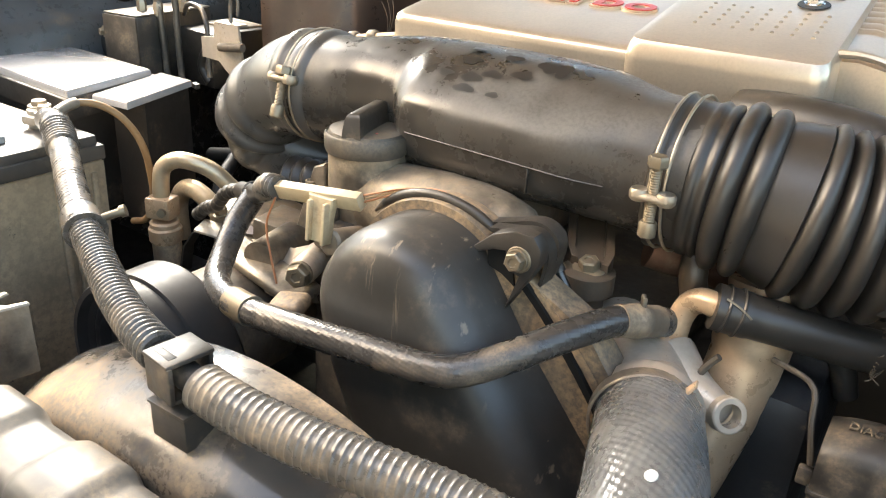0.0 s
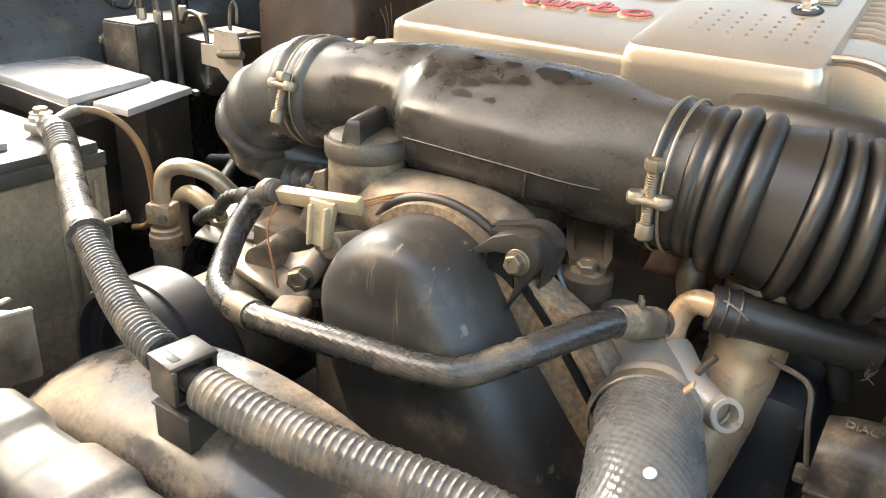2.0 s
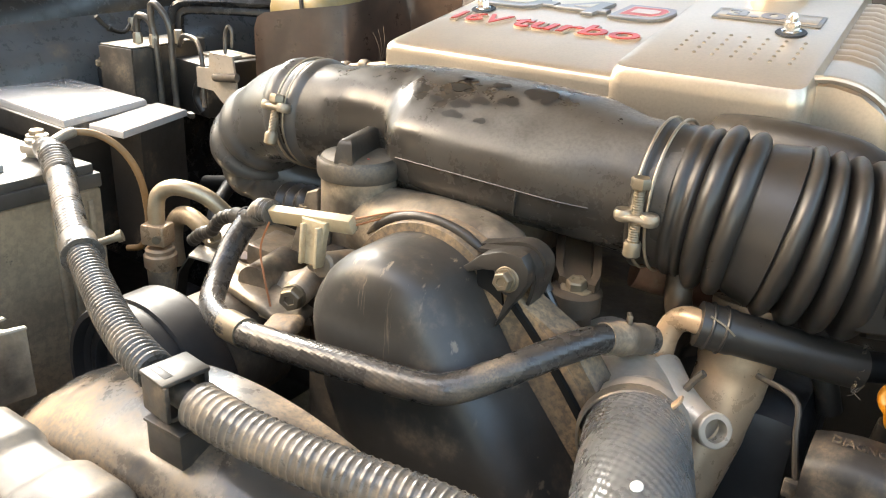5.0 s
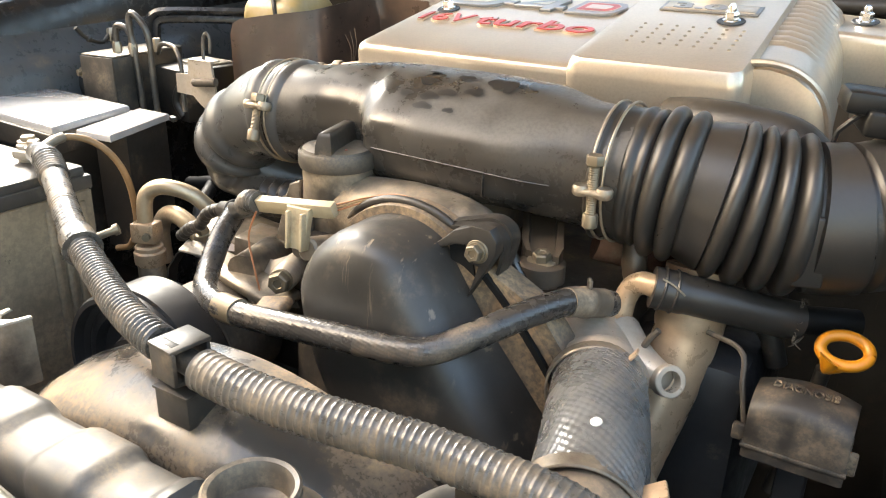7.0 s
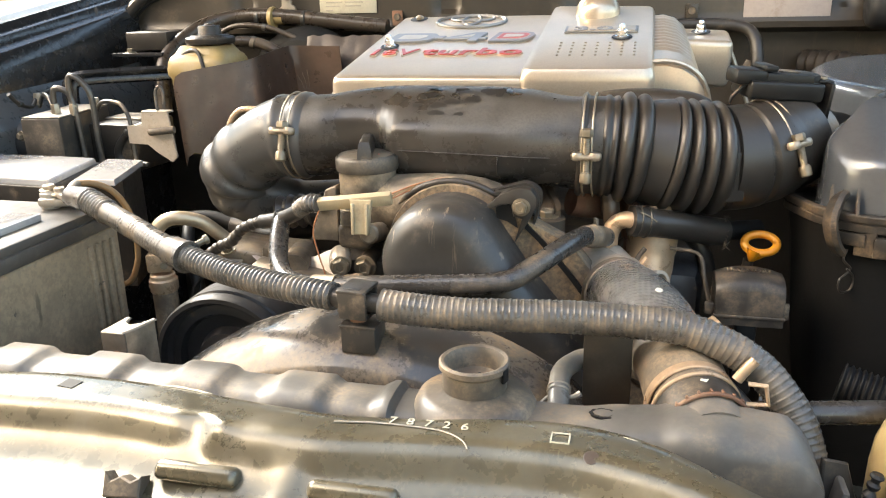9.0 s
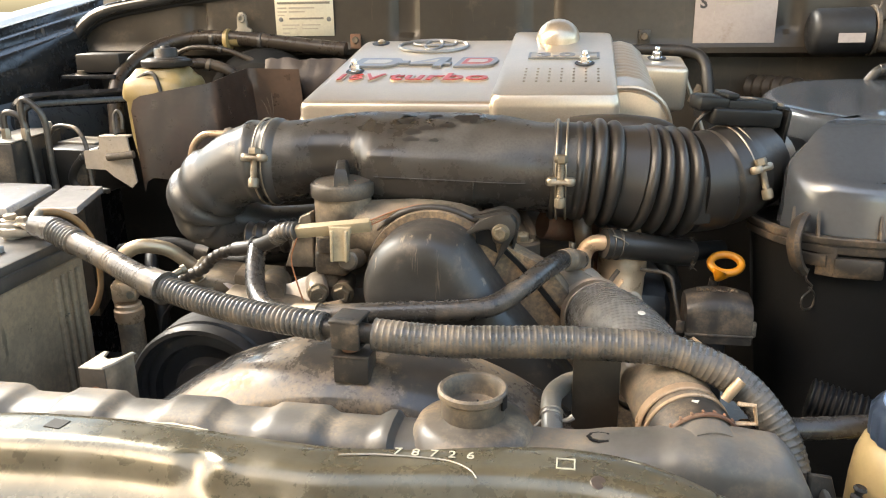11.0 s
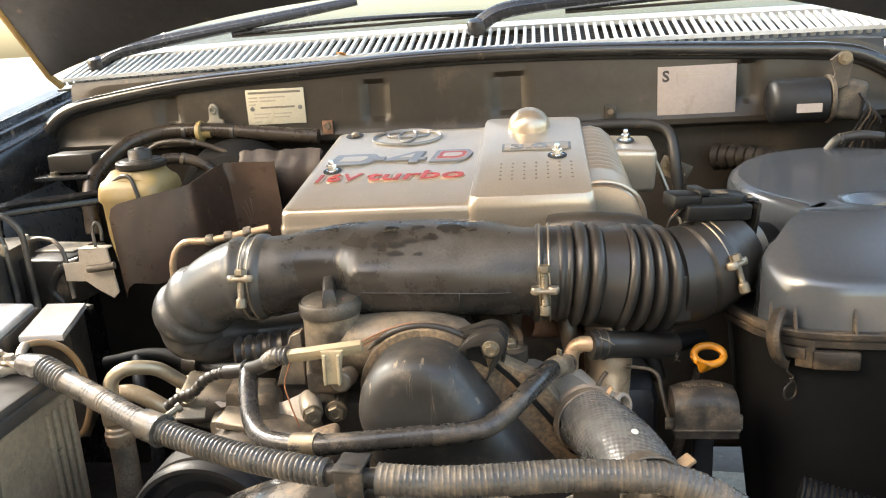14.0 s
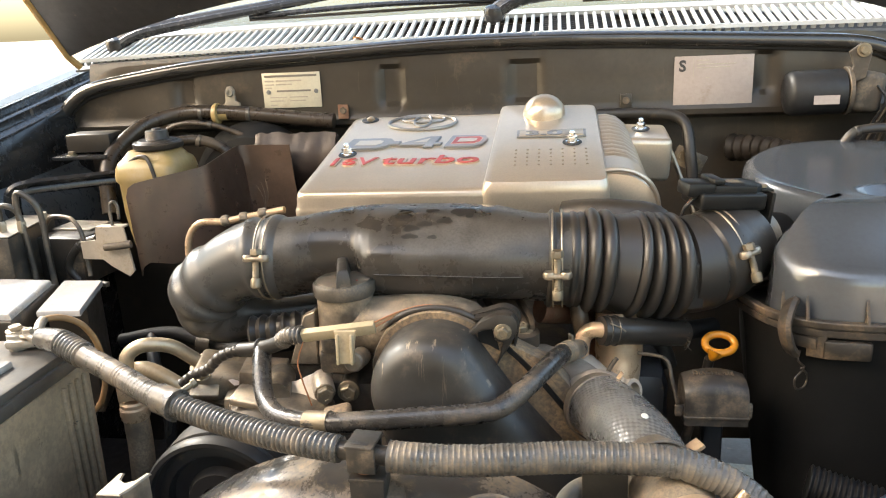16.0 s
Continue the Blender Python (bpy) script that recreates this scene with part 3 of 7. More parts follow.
def cowl_grille():
    g = thing("cowl_grille", (0, 1.0, 1.31), "grey plastic cowl grille with slanted slats", "cowl grille")

    def at(x, f):
        return Vector((x, 0.955 + bow(x) + 0.105 * f, 1.309 - (0.014 if x < 0 else 0.004) * (x / 0.7) ** 2 + 0.03 * f))

    xs = [-0.74 + 1.48 * i / 40 for i in range(41)]
    part("front_rail", loft([[at(x, 0) + Vector(d) for d in ((0, -0.004, -0.004), (0, 0.006, -0.003), (0, 0.006, 0.003), (0, -0.003, 0.002))] for x in xs]), M_GRILLE, g)
    part("rear_rail", loft([[at(x, 1) + Vector(d) for d in ((0, -0.016, -0.004), (0, 0.03, 0.004), (0, 0.03, 0.01), (0, -0.016, 0.002))] for x in xs]), M_GRILLE, g)
    part("under_tray", loft([[at(x, f) + Vector((0, 0, -0.016)) for f in (0.0, 0.5, 1.0)] + [at(x, f) + Vector((0, 0, -0.02)) for f in (1.0, 0.5, 0.0)] for x in xs]), M_BLACK, g, "dark tray below the slats")
    me = None
    for i in range(98):
        x = -0.725 + 1.45 * i / 97
        if me is None:
            bm = join(box((0.006, 0.108, 0.007), (0, 0, 0), bevel=0.001, seg=1), box((0.0085, 0.004, 0.014), (0, -0.053, -0.004), bevel=0.001, seg=1))
            me = bpy.data.meshes.new("slat")
            bm.to_mesh(me)
            bm.free()
            finish(me, M_GRILLE)
        ob = new("slat", me)
        ob.parent = g
        lean = 0.0
        c = (at(x, 0.02) + at(x + lean, 0.95)) / 2 + Vector((0, 0, 0.001)) - BASE[g.name]
        ob.matrix_basis = pose(*c, 16, 0, 0)
        BASE[ob.name] = BASE[g.name]
    for x0, x1 in ((0.13, 0.25), (0.33, 0.43)):
        bars = []
        for k in range(9):
            f = 0.12 + 0.8 * k / 8
            bars.append(tube([at(x0, f) + Vector((0, 0, -0.001)), at(x1, f) + Vector((0, 0, -0.001))], 0.0016, 5, 0.06))
        part("mesh_screen", join(*bars), M_BOX, g, "black mesh screen")
    leaf = solid("fallen_petal", sheet([[(-0.19 + 0.006 * i, 0.952 + 0.004 * j, 1.3135 + 0.003 * math.sin(i * 1.3 + j)) for i in range(4)] for j in range(3)], 0.0008), M_ORANGE, "small curled orange petal on the cowl grille", "petal")
    return leaf


cowl_grille()


def cowl_seal():
    pts = [(-0.717, 0.912, 1.205), (-0.695, 0.915, 1.228), (-0.662, 0.917, 1.246), (-0.6, 0.92, 1.259), (-0.444, 0.922, 1.279), (-0.23, 0.922, 1.291), (-0.01, 0.922, 1.3), (0.23, 0.922, 1.297), (0.488, 0.92, 1.284), (0.61, 0.918, 1.275), (0.665, 0.915, 1.256), (0.72, 0.91, 1.22)]
    bm = tube(pts, 0.0115, 14, 0.01)
    t = thing("cowl_seal", (0, 0.92, 1.29), "black rubber weatherstrip along the top of the bulkhead", "weatherstrip")
    part("bulb", bm, M_SEAL, t)
    part("clip_strip", tube([(x, y + 0.004, z - 0.012) for x, y, z in pts], 0.004, 8, 0.02), M_BLACK, t, "dark clip strip")


cowl_seal()


def wiper(at, knee, tip, blade_a, blade_b):
    w = thing("wiper", at, "black windscreen wiper parked on the cowl", "wiper", "windscreen wipers")
    a, k, t = Vector(at), Vector(knee), Vector(tip)
    part("pivot_cap", lathe([(0.017, -0.012), (0.018, 0.004), (0.014, 0.012), (0.004, 0.015)], at, (0, -0.3, 1), 18), M_WIPER, w)
    part("arm", tube([a, a.lerp(k, 0.35) + Vector((0, 0, 0.008)), k, k.lerp(t, 0.5), t], lambda s, L: 0.0155 - 0.006 * s / L, 12, 0.015, shape=lambda a, s: 0.55 + 0.45 * abs(math.cos(a))), M_WIPER, w)
    b0, b1 = Vector(blade_a), Vector(blade_b)
    bl = part("blade", tube([b0, b0.lerp(b1, 0.5) + Vector((0, 0, 0.006)), b1], 0.005, 8, 0.03), M_WIPER, w)
    part("rubber_edge", tube([b0 - Vector((0, 0, 0.006)), b1 - Vector((0, 0, 0.006))], 0.003, 6, 0.05), M_RUBBER, bl)


wiper((0.045, 1.02, 1.343), (0.13, 1.03, 1.372), (0.6, 1.1, 1.40), (0.2, 1.14, 1.365), (0.65, 1.14, 1.372))
wiper((-0.67, 1.04, 1.319), (-0.56, 1.07, 1.352), (-0.188, 1.14, 1.404), (-0.425, 1.1, 1.359), (0.06, 1.145, 1.368))

# ---- the front: radiator, shroud, loom ----


def radiator():
    r = thing("radiator", (0, 0.04, 0.6), "radiator with a ribbed grey plastic top tank, its cap off", "radiator")
    true = seat(1.113, -0.0197, 0.0468, -0.1405)

    def put(name, bm, *more):
        return part(name, moved(bm, true), *more)

    xs = [-0.62 + 0.9255 * i / 232 for i in range(233)]
    swell = ((0.17, 0.0), (0.2, 0.0035), (0.2165, 0.005), (0.2328, 0.0103), (0.249, 0.0116), (0.266, 0.0085), (0.2826, 0.0072), (0.296, 0.005), (0.31, 0.002))

    def rise(x):
        h = 0.0
        if x < 0.06:
            ph = ((x + 0.62) / 0.074) % 1.0
            h = 0.0045 * min(1, max(0, min(ph / 0.1, (0.62 - ph) / 0.1)))
        for (a, u), (b, v) in zip(swell, swell[1:]):
            if a < x <= b:
                f = (x - a) / (b - a)
                h = u + (v - u) * f * f * (3 - 2 * f)
        return h

    rings = []
    for x in xs:
        h = rise(x)
        e = min(1.0, (0.306 - x) / 0.016 + 0.02) ** 0.5
        y0, y1, z0, z1 = 0.004, 0.048, 0.93, 0.998
        prof = []
        for k in range(9):
            a = math.pi * (1 - k / 8)
            cy, ry = (y0 + y1) / 2, (y1 - y0) / 2 + h * 0.6
            prof.append((x, cy + math.copysign(abs(math.cos(a)) ** 0.55, math.cos(a)) * ry, z0 + (z1 - z0 - 0.022) + (0.022 + h) * math.sin(a) ** 0.55 * e))
        prof += [(x, y1, z0), (x, y0, z0)]
        rings.append(prof)
    put("top_tank", loft(rings), M_TANK, r, "grey ribbed plastic tank")
    put("core", box((0.9, 0.03, 0.36), (-0.17, 0.025, 0.75), bevel=0.003), M_BLACK, r, "dark finned core")
    prof = [(0.0165, 0.0), (0.0165, 0.0225), (0.0185, 0.0262), (0.0205, 0.027), (0.0218, 0.0258), (0.0218, 0.0225), (0.0198, 0.0205), (0.0198, 0.0085), (0.0202, 0.0085), (0.0225, 0.0072), (0.029, 0.006), (0.035, 0.003), (0.039, -0.005)]
    neck = put("filler_neck", lathe(prof, (0.108, 0.03, 1.0), segs=44, cap=False), M_NECK, r, "open filler neck with a worn rim")
    put("inner_seat", lathe([(0.0165, 0.0125), (0.0135, 0.0115), (0.012, 0.0105), (0.0, 0.0105)], (0.108, 0.03, 1.001), segs=32, cap=False), M_HOSEDUST, neck, "dusty inner seat")
    put("spring_tip", lathe([(0.0013, 0), (0.0008, 0.008)], (0.1095, 0.029, 1.0105), (0.25, 0, 1), segs=8), M_BLACK, neck, "dark spring tip")
    # Black box on the rim, coloured as the shade of a notch.
    put("rim_notch", box((0.0016, 0.006, 0.0085), (0.1282, 0.0232, 1.0205), (0, 0, -20), 0.0004), M_AIRBASE, neck, "dark notch in the rim")
    put("side_bracket", box((0.005, 0.02, 0.07), (0.313, 0.03, 0.935), (0, 14, 0), 0.003), M_TANK, r, "grey side bracket")
    put("bracket_tab", prism([(0, 0), (0.02, 0.003), (0.026, 0.02), (0.02, 0.045), (0.004, 0.05)], 0.003, pose(0.31, 0.03, 0.93, 80, 0, 25)), M_BOX, r)
    stain = [(0.0078 * (1 + 0.1 * (i % 2)) * math.cos(i * 0.349), 0.0055 * (1 + 0.12 * (i % 2)) * math.sin(i * 0.349)) for i in range(18)]
    blob = put("sealant_blob", prism(stain, 0.0006, pose(0.1865, 0.0265, 0.9999, 0, 0, 0), 0), M_AIRBASE, r, "ragged dark ring of sealant")
    put("blob_top", prism([(x * 0.72, y * 0.72) for x, y in stain], 0.0006, pose(0.1865, 0.0265, 1.0003, 0, 0, 0), 0), M_TANK, blob)
    part("outlet_neck", tube([(0.258, 0.075, 0.957), (0.2545, 0.09, 0.9585), (0.249, 0.11, 0.961)], 0.0275, 28, 0.006), M_TANK, r)
    part("overflow_hose", tube([(0.156, 0.098, 0.944), (0.155, 0.11, 0.9535), (0.1535, 0.124, 0.9595), (0.1525, 0.14, 0.9625), (0.154, 0.152, 0.9635), (0.159, 0.164, 0.9635), (0.168, 0.176, 0.963), (0.186, 0.188, 0.961)], lambda s, L: 0.0078, 20, 0.003), M_GREYHOSE, r, "short pale grey hose on the tank")
    clip = part("wire_clip", join(*[ring(0.0078, 0.009, 0.0014, (0.1535 - 0.0002 * k, 0.1225 + 0.0045 * k, 0.959 + 0.0011 * k), (-0.1, 0.92, 0.38), 22) for k in range(2)]), M_PALEGREY, r, "wire hose clip")
    part("clip_ear", tube([(0.1605, 0.1225, 0.957), (0.1655, 0.1215, 0.9585), (0.1695, 0.1225, 0.961)], lambda s, L: 0.0016 + 0.001 * s / L, 8, 0.002), M_PALEGREY, clip)
    part("clip_ear", tube([(0.147, 0.1225, 0.957), (0.144, 0.1195, 0.955), (0.1415, 0.1165, 0.9535)], 0.0012, 8, 0.002), M_PALEGREY, clip)


radiator()


def fan_shroud():
    s = thing("fan_shroud", (0.005, 0.1, 0.5), "dusty black plastic fan shroud arching behind the radiator", "fan shroud")
    prof = ((0.104, 0.17), (0.104, 0.246), (0.105, 0.2515), (0.108, 0.2555), (0.114, 0.2605), (0.123, 0.2665), (0.14, 0.2735), (0.165, 0.277), (0.185, 0.2745), (0.188, 0.26))
    rows = []
    for y, r in prof:
        rows.append([(-0.003 + r * math.sin(a), y, 0.717 + r * math.cos(a)) for a in [-1.9 + 3.8 * i / 90 for i in range(91)]])
    part("ring", sheet(rows, 0.003), M_SHROUD, s, sharp=50)
    blk = part("mounting_block", box((0.027, 0.026, 0.022), (0.0035, 0.1275, 0.9915), (0, 0, 0), 0.0008), M_BOX, s, "dusty square mounting block")
    part("block_lip", box((0.029, 0.028, 0.002), (0.0035, 0.1275, 1.0018), bevel=0.0006), M_BOX, blk)


fan_shroud()
LOOM = [(-0.372, 0.283, 1.045), (-0.345, 0.275, 1.044), (-0.317, 0.262, 1.038), (-0.258, 0.231, 1.029), (-0.211, 0.207, 1.021), (-0.149, 0.18, 1.016), (-0.086, 0.152, 1.017), (-0.027, 0.132, 1.019), (0.03, 0.125, 1.0165), (0.078, 0.128, 1.0135), (0.12, 0.133, 1.0135), (0.161, 0.139, 1.013), (0.202, 0.14, 1.0125), (0.243, 0.14, 1.009), (0.282, 0.135, 0.993), (0.305, 0.125, 0.972), (0.318, 0.115, 0.95), (0.325, 0.105, 0.915), (0.325, 0.1, 0.86)]


def loom():
    """The big wiring loom: a split corrugated conduit over a taped bundle, held by a clip."""
    t = thing("wiring_loom", (0, 0.13, 1.02), "dusty corrugated black wiring loom from the battery to the front", "wiring loom")
    line, length = smooth_path(LOOM, 0.004)

    def cut(s0, s1):
        n = len(line) - 1
        return line[int(s0 / length * n): int(s1 / length * n) + 1]

    def s_near(x):
        i = min(range(len(line)), key=lambda k: abs(line[k].x - x))
        return i / (len(line) - 1) * length

    def ribs(r, pitch, depth, power=2):
        return lambda s, L: r - depth * (0.5 + 0.5 * math.cos(2 * math.pi * s / pitch + 0.5 * math.sin(s * 37))) ** power

    a, b, c, d = s_near(-0.2), s_near(-0.019), s_near(0.022), length
    part("sleeve", tube(cut(a, b), ribs(0.0114, 0.005, 0.002), 24, 0.0007), M_LOOM, t, sharp=80)
    part("sleeve", tube(cut(c, d), ribs(0.0121, 0.0046, -0.0006, 4), 24, 0.0006), M_LOOM, t, sharp=80)
    part("taped_core", tube(cut(b - 0.004, c + 0.01), 0.0078, 14, 0.004), M_BOX, t, "black taped wiring core")
    part("taped_section", tube(cut(s_near(-0.335), a + 0.004), lambda s, L: 0.0112 + 0.0003 * math.sin(s * 260) * (0.5 + 0.5 * math.sin(s * 90)), 18, 0.0015), M_LOOM, t, "wrapped glossy tape", sharp=60)
    part("sleeve", tube(cut(s_near(-0.282), a + 0.002), ribs(0.0114, 0.0046, 0.0016), 24, 0.0007), M_LOOM, t, sharp=80)
    part("taped_section", tube(cut(0.0, s_near(-0.34)), lambda s, L: 0.0105 + 0.0022 * min(1, s / 0.02) + 0.0003 * math.sin(s * 300), 18, 0.0015), M_LOOM, t, "wrapped glossy tape", sharp=60)
    part("upper_sleeve", tube(cut(s_near(-0.345), s_near(-0.31)), ribs(0.0134, 0.005, 0.002), 20, 0.0008), M_LOOM, t, sharp=80)
    p, q = cut(a - 0.006, a + 0.018)[0], cut(a - 0.006, a + 0.018)[-1]
    band = part("band_clamp", tube([p, p.lerp(q, 0.5), q], lambda s, L: 0.0138 + 0.0012 * (s > L * 0.8), 22, 0.003), M_LOOM, t, "plastic band clamp")
    part("clamp_screw", lathe([(0.003, 0), (0.003, 0.014), (0.0045, 0.014), (0.0045, 0.018)], (p + q) / 2 + Vector((0.004, 0.012, 0.002)), (0.6, 0.7, 0.3), 10), M_ZINC, band)
    # the clip that holds it on the block
    k = line[int(s_near(0.002) / length * (len(line) - 1))]
    ax = (cut(b, c)[-1] - cut(b, c)[0]).normalized()
    ang = math.degrees(math.atan2(ax.y, ax.x))
    clip = part("clip", join(
        box((0.023, 0.003, 0.021), (k.x, k.y - 0.0125, k.z + 0.0005), (0, 0, ang), 0.001),
        box((0.023, 0.028, 0.003), (k.x, k.y, k.z + 0.011), (0, 0, ang), 0.0012),
        box((0.023, 0.003, 0.018), (k.x, k.y + 0.0125, k.z + 0.002), (0, 0, ang), 0.001),
        box((0.022, 0.02, 0.003), (k.x, k.y, k.z - 0.0105), (0, 0, ang), 0.001)), M_BOX, t, "dusty black plastic snap clip")
    part("latch_slot", box((0.014, 0.005, 0.0012), (k.x - 0.001, k.y - 0.007, k.z + 0.0122), (0, 0, ang), 0.0004), M_BLACK, clip)
    part("clip_foot", lathe([(0.007, -0.003), (0.007, 0.001), (0.004, 0.004)], (k.x, k.y, k.z - 0.0145), segs=14), M_RUST, clip, "rust-brown clip foot")


loom()

# ---- the engine ----


def engine_block():
    e = thing("engine", (0.03, 0.5, 0.6), "grimy diesel engine with dusty alloy castings", "engine")
    part("block", box((0.28, 0.5, 0.36), (0.03, 0.58, 0.8), bevel=0.02), M_CASTDARK, e, "grimy dark engine block")
    part("front_case", box((0.3, 0.08, 0.3), (0.06, 0.35, 0.78), bevel=0.02), M_CASTDARK, e)
    vc = part("valve_cover", box((0.155, 0.4, 0.05), (-0.022, 0.545, 1.026), (0, 0, 0), 0.016, 4), M_CAST, e, "dusty cast-alloy valve cover")
    ridge = loft([[(x, 0.362 + ry * math.cos(a), 1.03 + rz * math.sin(a)) for a in [2 * math.pi * k / 16 for k in range(16)]] for x, ry, rz in ((-0.075, 0.02, 0.026), (-0.06, 0.03, 0.03), (-0.03, 0.032, 0.032), (0.0, 0.032, 0.034), (0.03, 0.031, 0.033), (0.05, 0.029, 0.03), (0.066, 0.025, 0.025), (0.078, 0.014, 0.014))])
    part("front_hump", ridge, M_CAST, vc, "rounded cast hump")
    part("filler_tower", lathe([(0.033, -0.02), (0.0305, 0.0), (0.0295, 0.03), (0.0295, 0.046)], (-0.072, 0.362, 1.02), segs=32), M_CAST, vc, "round cast oil-filler tower")
    part("side_gusset", prism([(0, 0), (0.02, 0.055), (0.032, 0.06), (0.032, 0)], 0.012, pose(-0.135, 0.36, 0.99, 90, 0, 0)), M_CAST, vc)
    for at in ((-0.118, 0.35, 1.025), (-0.118, 0.45, 1.035)):
        part("bolt", hexhead(at, (0, 0, 1), 0.006, 0.008), M_ZINC, vc)
    # bracket with the two ribs beside the timing cover
    lo, hi = Vector((0.1125, 0.374, 1.018)), Vector((0.0745, 0.455, 1.053))
    arm = []
    for f, w in ((0.0, 0.0135), (0.12, 0.0175), (0.5, 0.0178), (1.0, 0.0175)):
        m = lo.lerp(hi, f)
        arm.append([m + Vector((sx * w, 0, sz)) for sx, sz in ((-1, -0.012), (1, -0.012), (1, 0.008), (0.66, 0.008), (0.6, 0.003), (-0.6, 0.003), (-0.66, 0.008), (-1, 0.008))])
    br = part("lift_bracket", join(loft(arm), lathe([(0.013, -0.034), (0.013, -0.016), (0.0185, -0.013), (0.0185, 0.001), (0.017, 0.002)], (0.1125, 0.374, 1.018), segs=26)), M_BROWN, e, "dusty brown ribbed bracket arm")
    part("bolt", hexhead((0.1128, 0.374, 1.0195), (0, -0.2, 1), 0.0072, 0.0085, 1.6), M_ZINC, br, "zinc hexagon bolt")
    # coolant outlet and its castings on the right
    th = part("thermostat_housing", tube([(0.13, 0.4, 0.965), (0.155, 0.37, 0.968), (0.175, 0.338, 0.968), (0.188, 0.308, 0.968)], lambda s, L: 0.028, 22, 0.008), M_ALLOY, e, "pale alloy thermostat housing")
    part("neck", tube([(0.1745, 0.387, 0.976), (0.177, 0.365, 0.974), (0.183, 0.335, 0.971), (0.187, 0.312, 0.969)], lambda s, L: 0.0125 + 0.0195 * min(1.0, max(0.0, (s - 0.014) / 0.05)) ** 1.6, 24, 0.004), M_ALLOY, th, "flared outlet neck")
    part("sensor_boss", join(ring(0.0075, 0.0115, 0.01, (0.2205, 0.352, 0.9645), (0.6, -0.6, 0.35)), tube([(0.176, 0.375, 0.974), (0.196, 0.362, 0.968), (0.2215, 0.351, 0.965)], lambda s, L: 0.02 - 0.0105 * s / L, 18, 0.005)), M_ALLOY, th, "hollow cast sensor boss")
    part("boss_pin", tube([(0.2, 0.36, 0.978), (0.2045, 0.3605, 0.988), (0.21, 0.361, 0.996)], 0.0024, 8, 0.004), M_CASTDARK, th)
    part("water_pipe", tube([(0.217, 0.432, 1.02), (0.217, 0.424, 0.99), (0.2145, 0.412, 0.955), (0.209, 0.398, 0.925), (0.199, 0.375, 0.88), (0.187, 0.35, 0.82)], lambda s, L: 0.0245 + 0.0014 * (s < 0.045), 28, 0.005), M_TANPIPE, e, "tan dusty coolant pipe")
    # front left castings: pump and compressor mounts
    mt = part("pump_mount", join(box((0.1, 0.06, 0.04), (-0.15, 0.345, 0.935), (0, 0, -8), 0.008, 3), box((0.11, 0.03, 0.01), (-0.135, 0.312, 0.963), (12, 5, -8), 0.004, 3), lathe([(0.015, 0), (0.015, 0.05)], (-0.15, 0.36, 0.97), (0.2, -1, 0), 18)), M_CAST, e, "pale dusty alloy pump mount")
    part("bolt", hexhead((-0.064, 0.318, 0.975), (0.1, -1, 0), 0.009, 0.01, 1.3), M_ZINC, mt)
    part("bolt_sleeve", lathe([(0.009, 0), (0.009, 0.03)], (-0.067, 0.35, 0.977), (0.1, -1, 0), 14), M_CASTDARK, mt)
    plate = part("machined_plate", sheet([[Vector(p) for p in row] for row in [[(-0.18, 0.34, 0.9664), (-0.1539, 0.338, 0.9711), (-0.1258, 0.336, 0.9761), (-0.1013, 0.334, 0.9881)], [(-0.1744, 0.326, 0.9571), (-0.1466, 0.324, 0.9607), (-0.1214, 0.325, 0.9703), (-0.0975, 0.326, 0.9808)], [(-0.1674, 0.314, 0.9485), (-0.1423, 0.31, 0.9499), (-0.1188, 0.306, 0.9522), (-0.0981, 0.304, 0.9571)], [(-0.1656, 0.312, 0.9435), (-0.1405, 0.308, 0.9441), (-0.117, 0.304, 0.9471), (-0.0963, 0.302, 0.9521)]]], 0.004), M_ALLOY, mt, "bright smooth alloy plate")
    part("bolt_sleeve", lathe([(0.0112, 0.0), (0.0112, 0.0344), (0.0098, 0.0374)], (-0.097, 0.335, 0.9792), (0.0132, -0.035, 0.0015), 24), M_ALLOY, plate)
    part("bolt", hexhead((-0.0838, 0.3, 0.9807), (0.0132, -0.035, 0.0015), 0.0092, 0.01, 1.1), M_ZINC, plate, "large hexagon bolt")
    part("mount_foot", box((0.028, 0.022, 0.011), (-0.0616, 0.266, 0.976), (12, -10, 12), 0.005, 4), M_FLANGE, mt, "tan dusty rounded foot")
    part("tower", join(box((0.036, 0.03, 0.026), (-0.075, 0.335, 1.004), (0, 0, -5), 0.006, 3), lathe([(0.009, 0), (0.009, 0.014), (0.006, 0.016)], (-0.082, 0.328, 1.016), segs=14)), M_CASTDARK, e, "dusty cast bracket")
    part("bolt", hexhead((-0.082, 0.328, 1.031), (0, 0, 1), 0.006, 0.006), M_ZINC, e)
    part("lower_pump", join(lathe([(0.05, 0), (0.05, 0.06), (0.045, 0.065)], (-0.165, 0.33, 0.91), (0, -1, 0), 26), box((0.1, 0.1, 0.1), (-0.15, 0.4, 0.9), bevel=0.02)), M_CASTDARK, e)
    part("dark_pipe", tube([(0.13, 0.44, 1.02), (0.19, 0.47, 1.0), (0.2, 0.45, 0.95), (0.17, 0.42, 0.9)], 0.016, 14, 0.01), M_RUST, e, "rusty brown pipe")
    part("drop_bracket", box((0.036, 0.006, 0.12), (0.186, 0.16, 0.945), (0, 0, 0), 0.001), M_BROWN, e, "plain brown strap plate")
    part("right_case", box((0.1, 0.2, 0.2), (0.22, 0.5, 0.86), bevel=0.02), M_BLACK, e)
    part("rear_case", box((0.3, 0.2, 0.25), (0.05, 0.82, 0.9), bevel=0.02), M_BLACK, e)


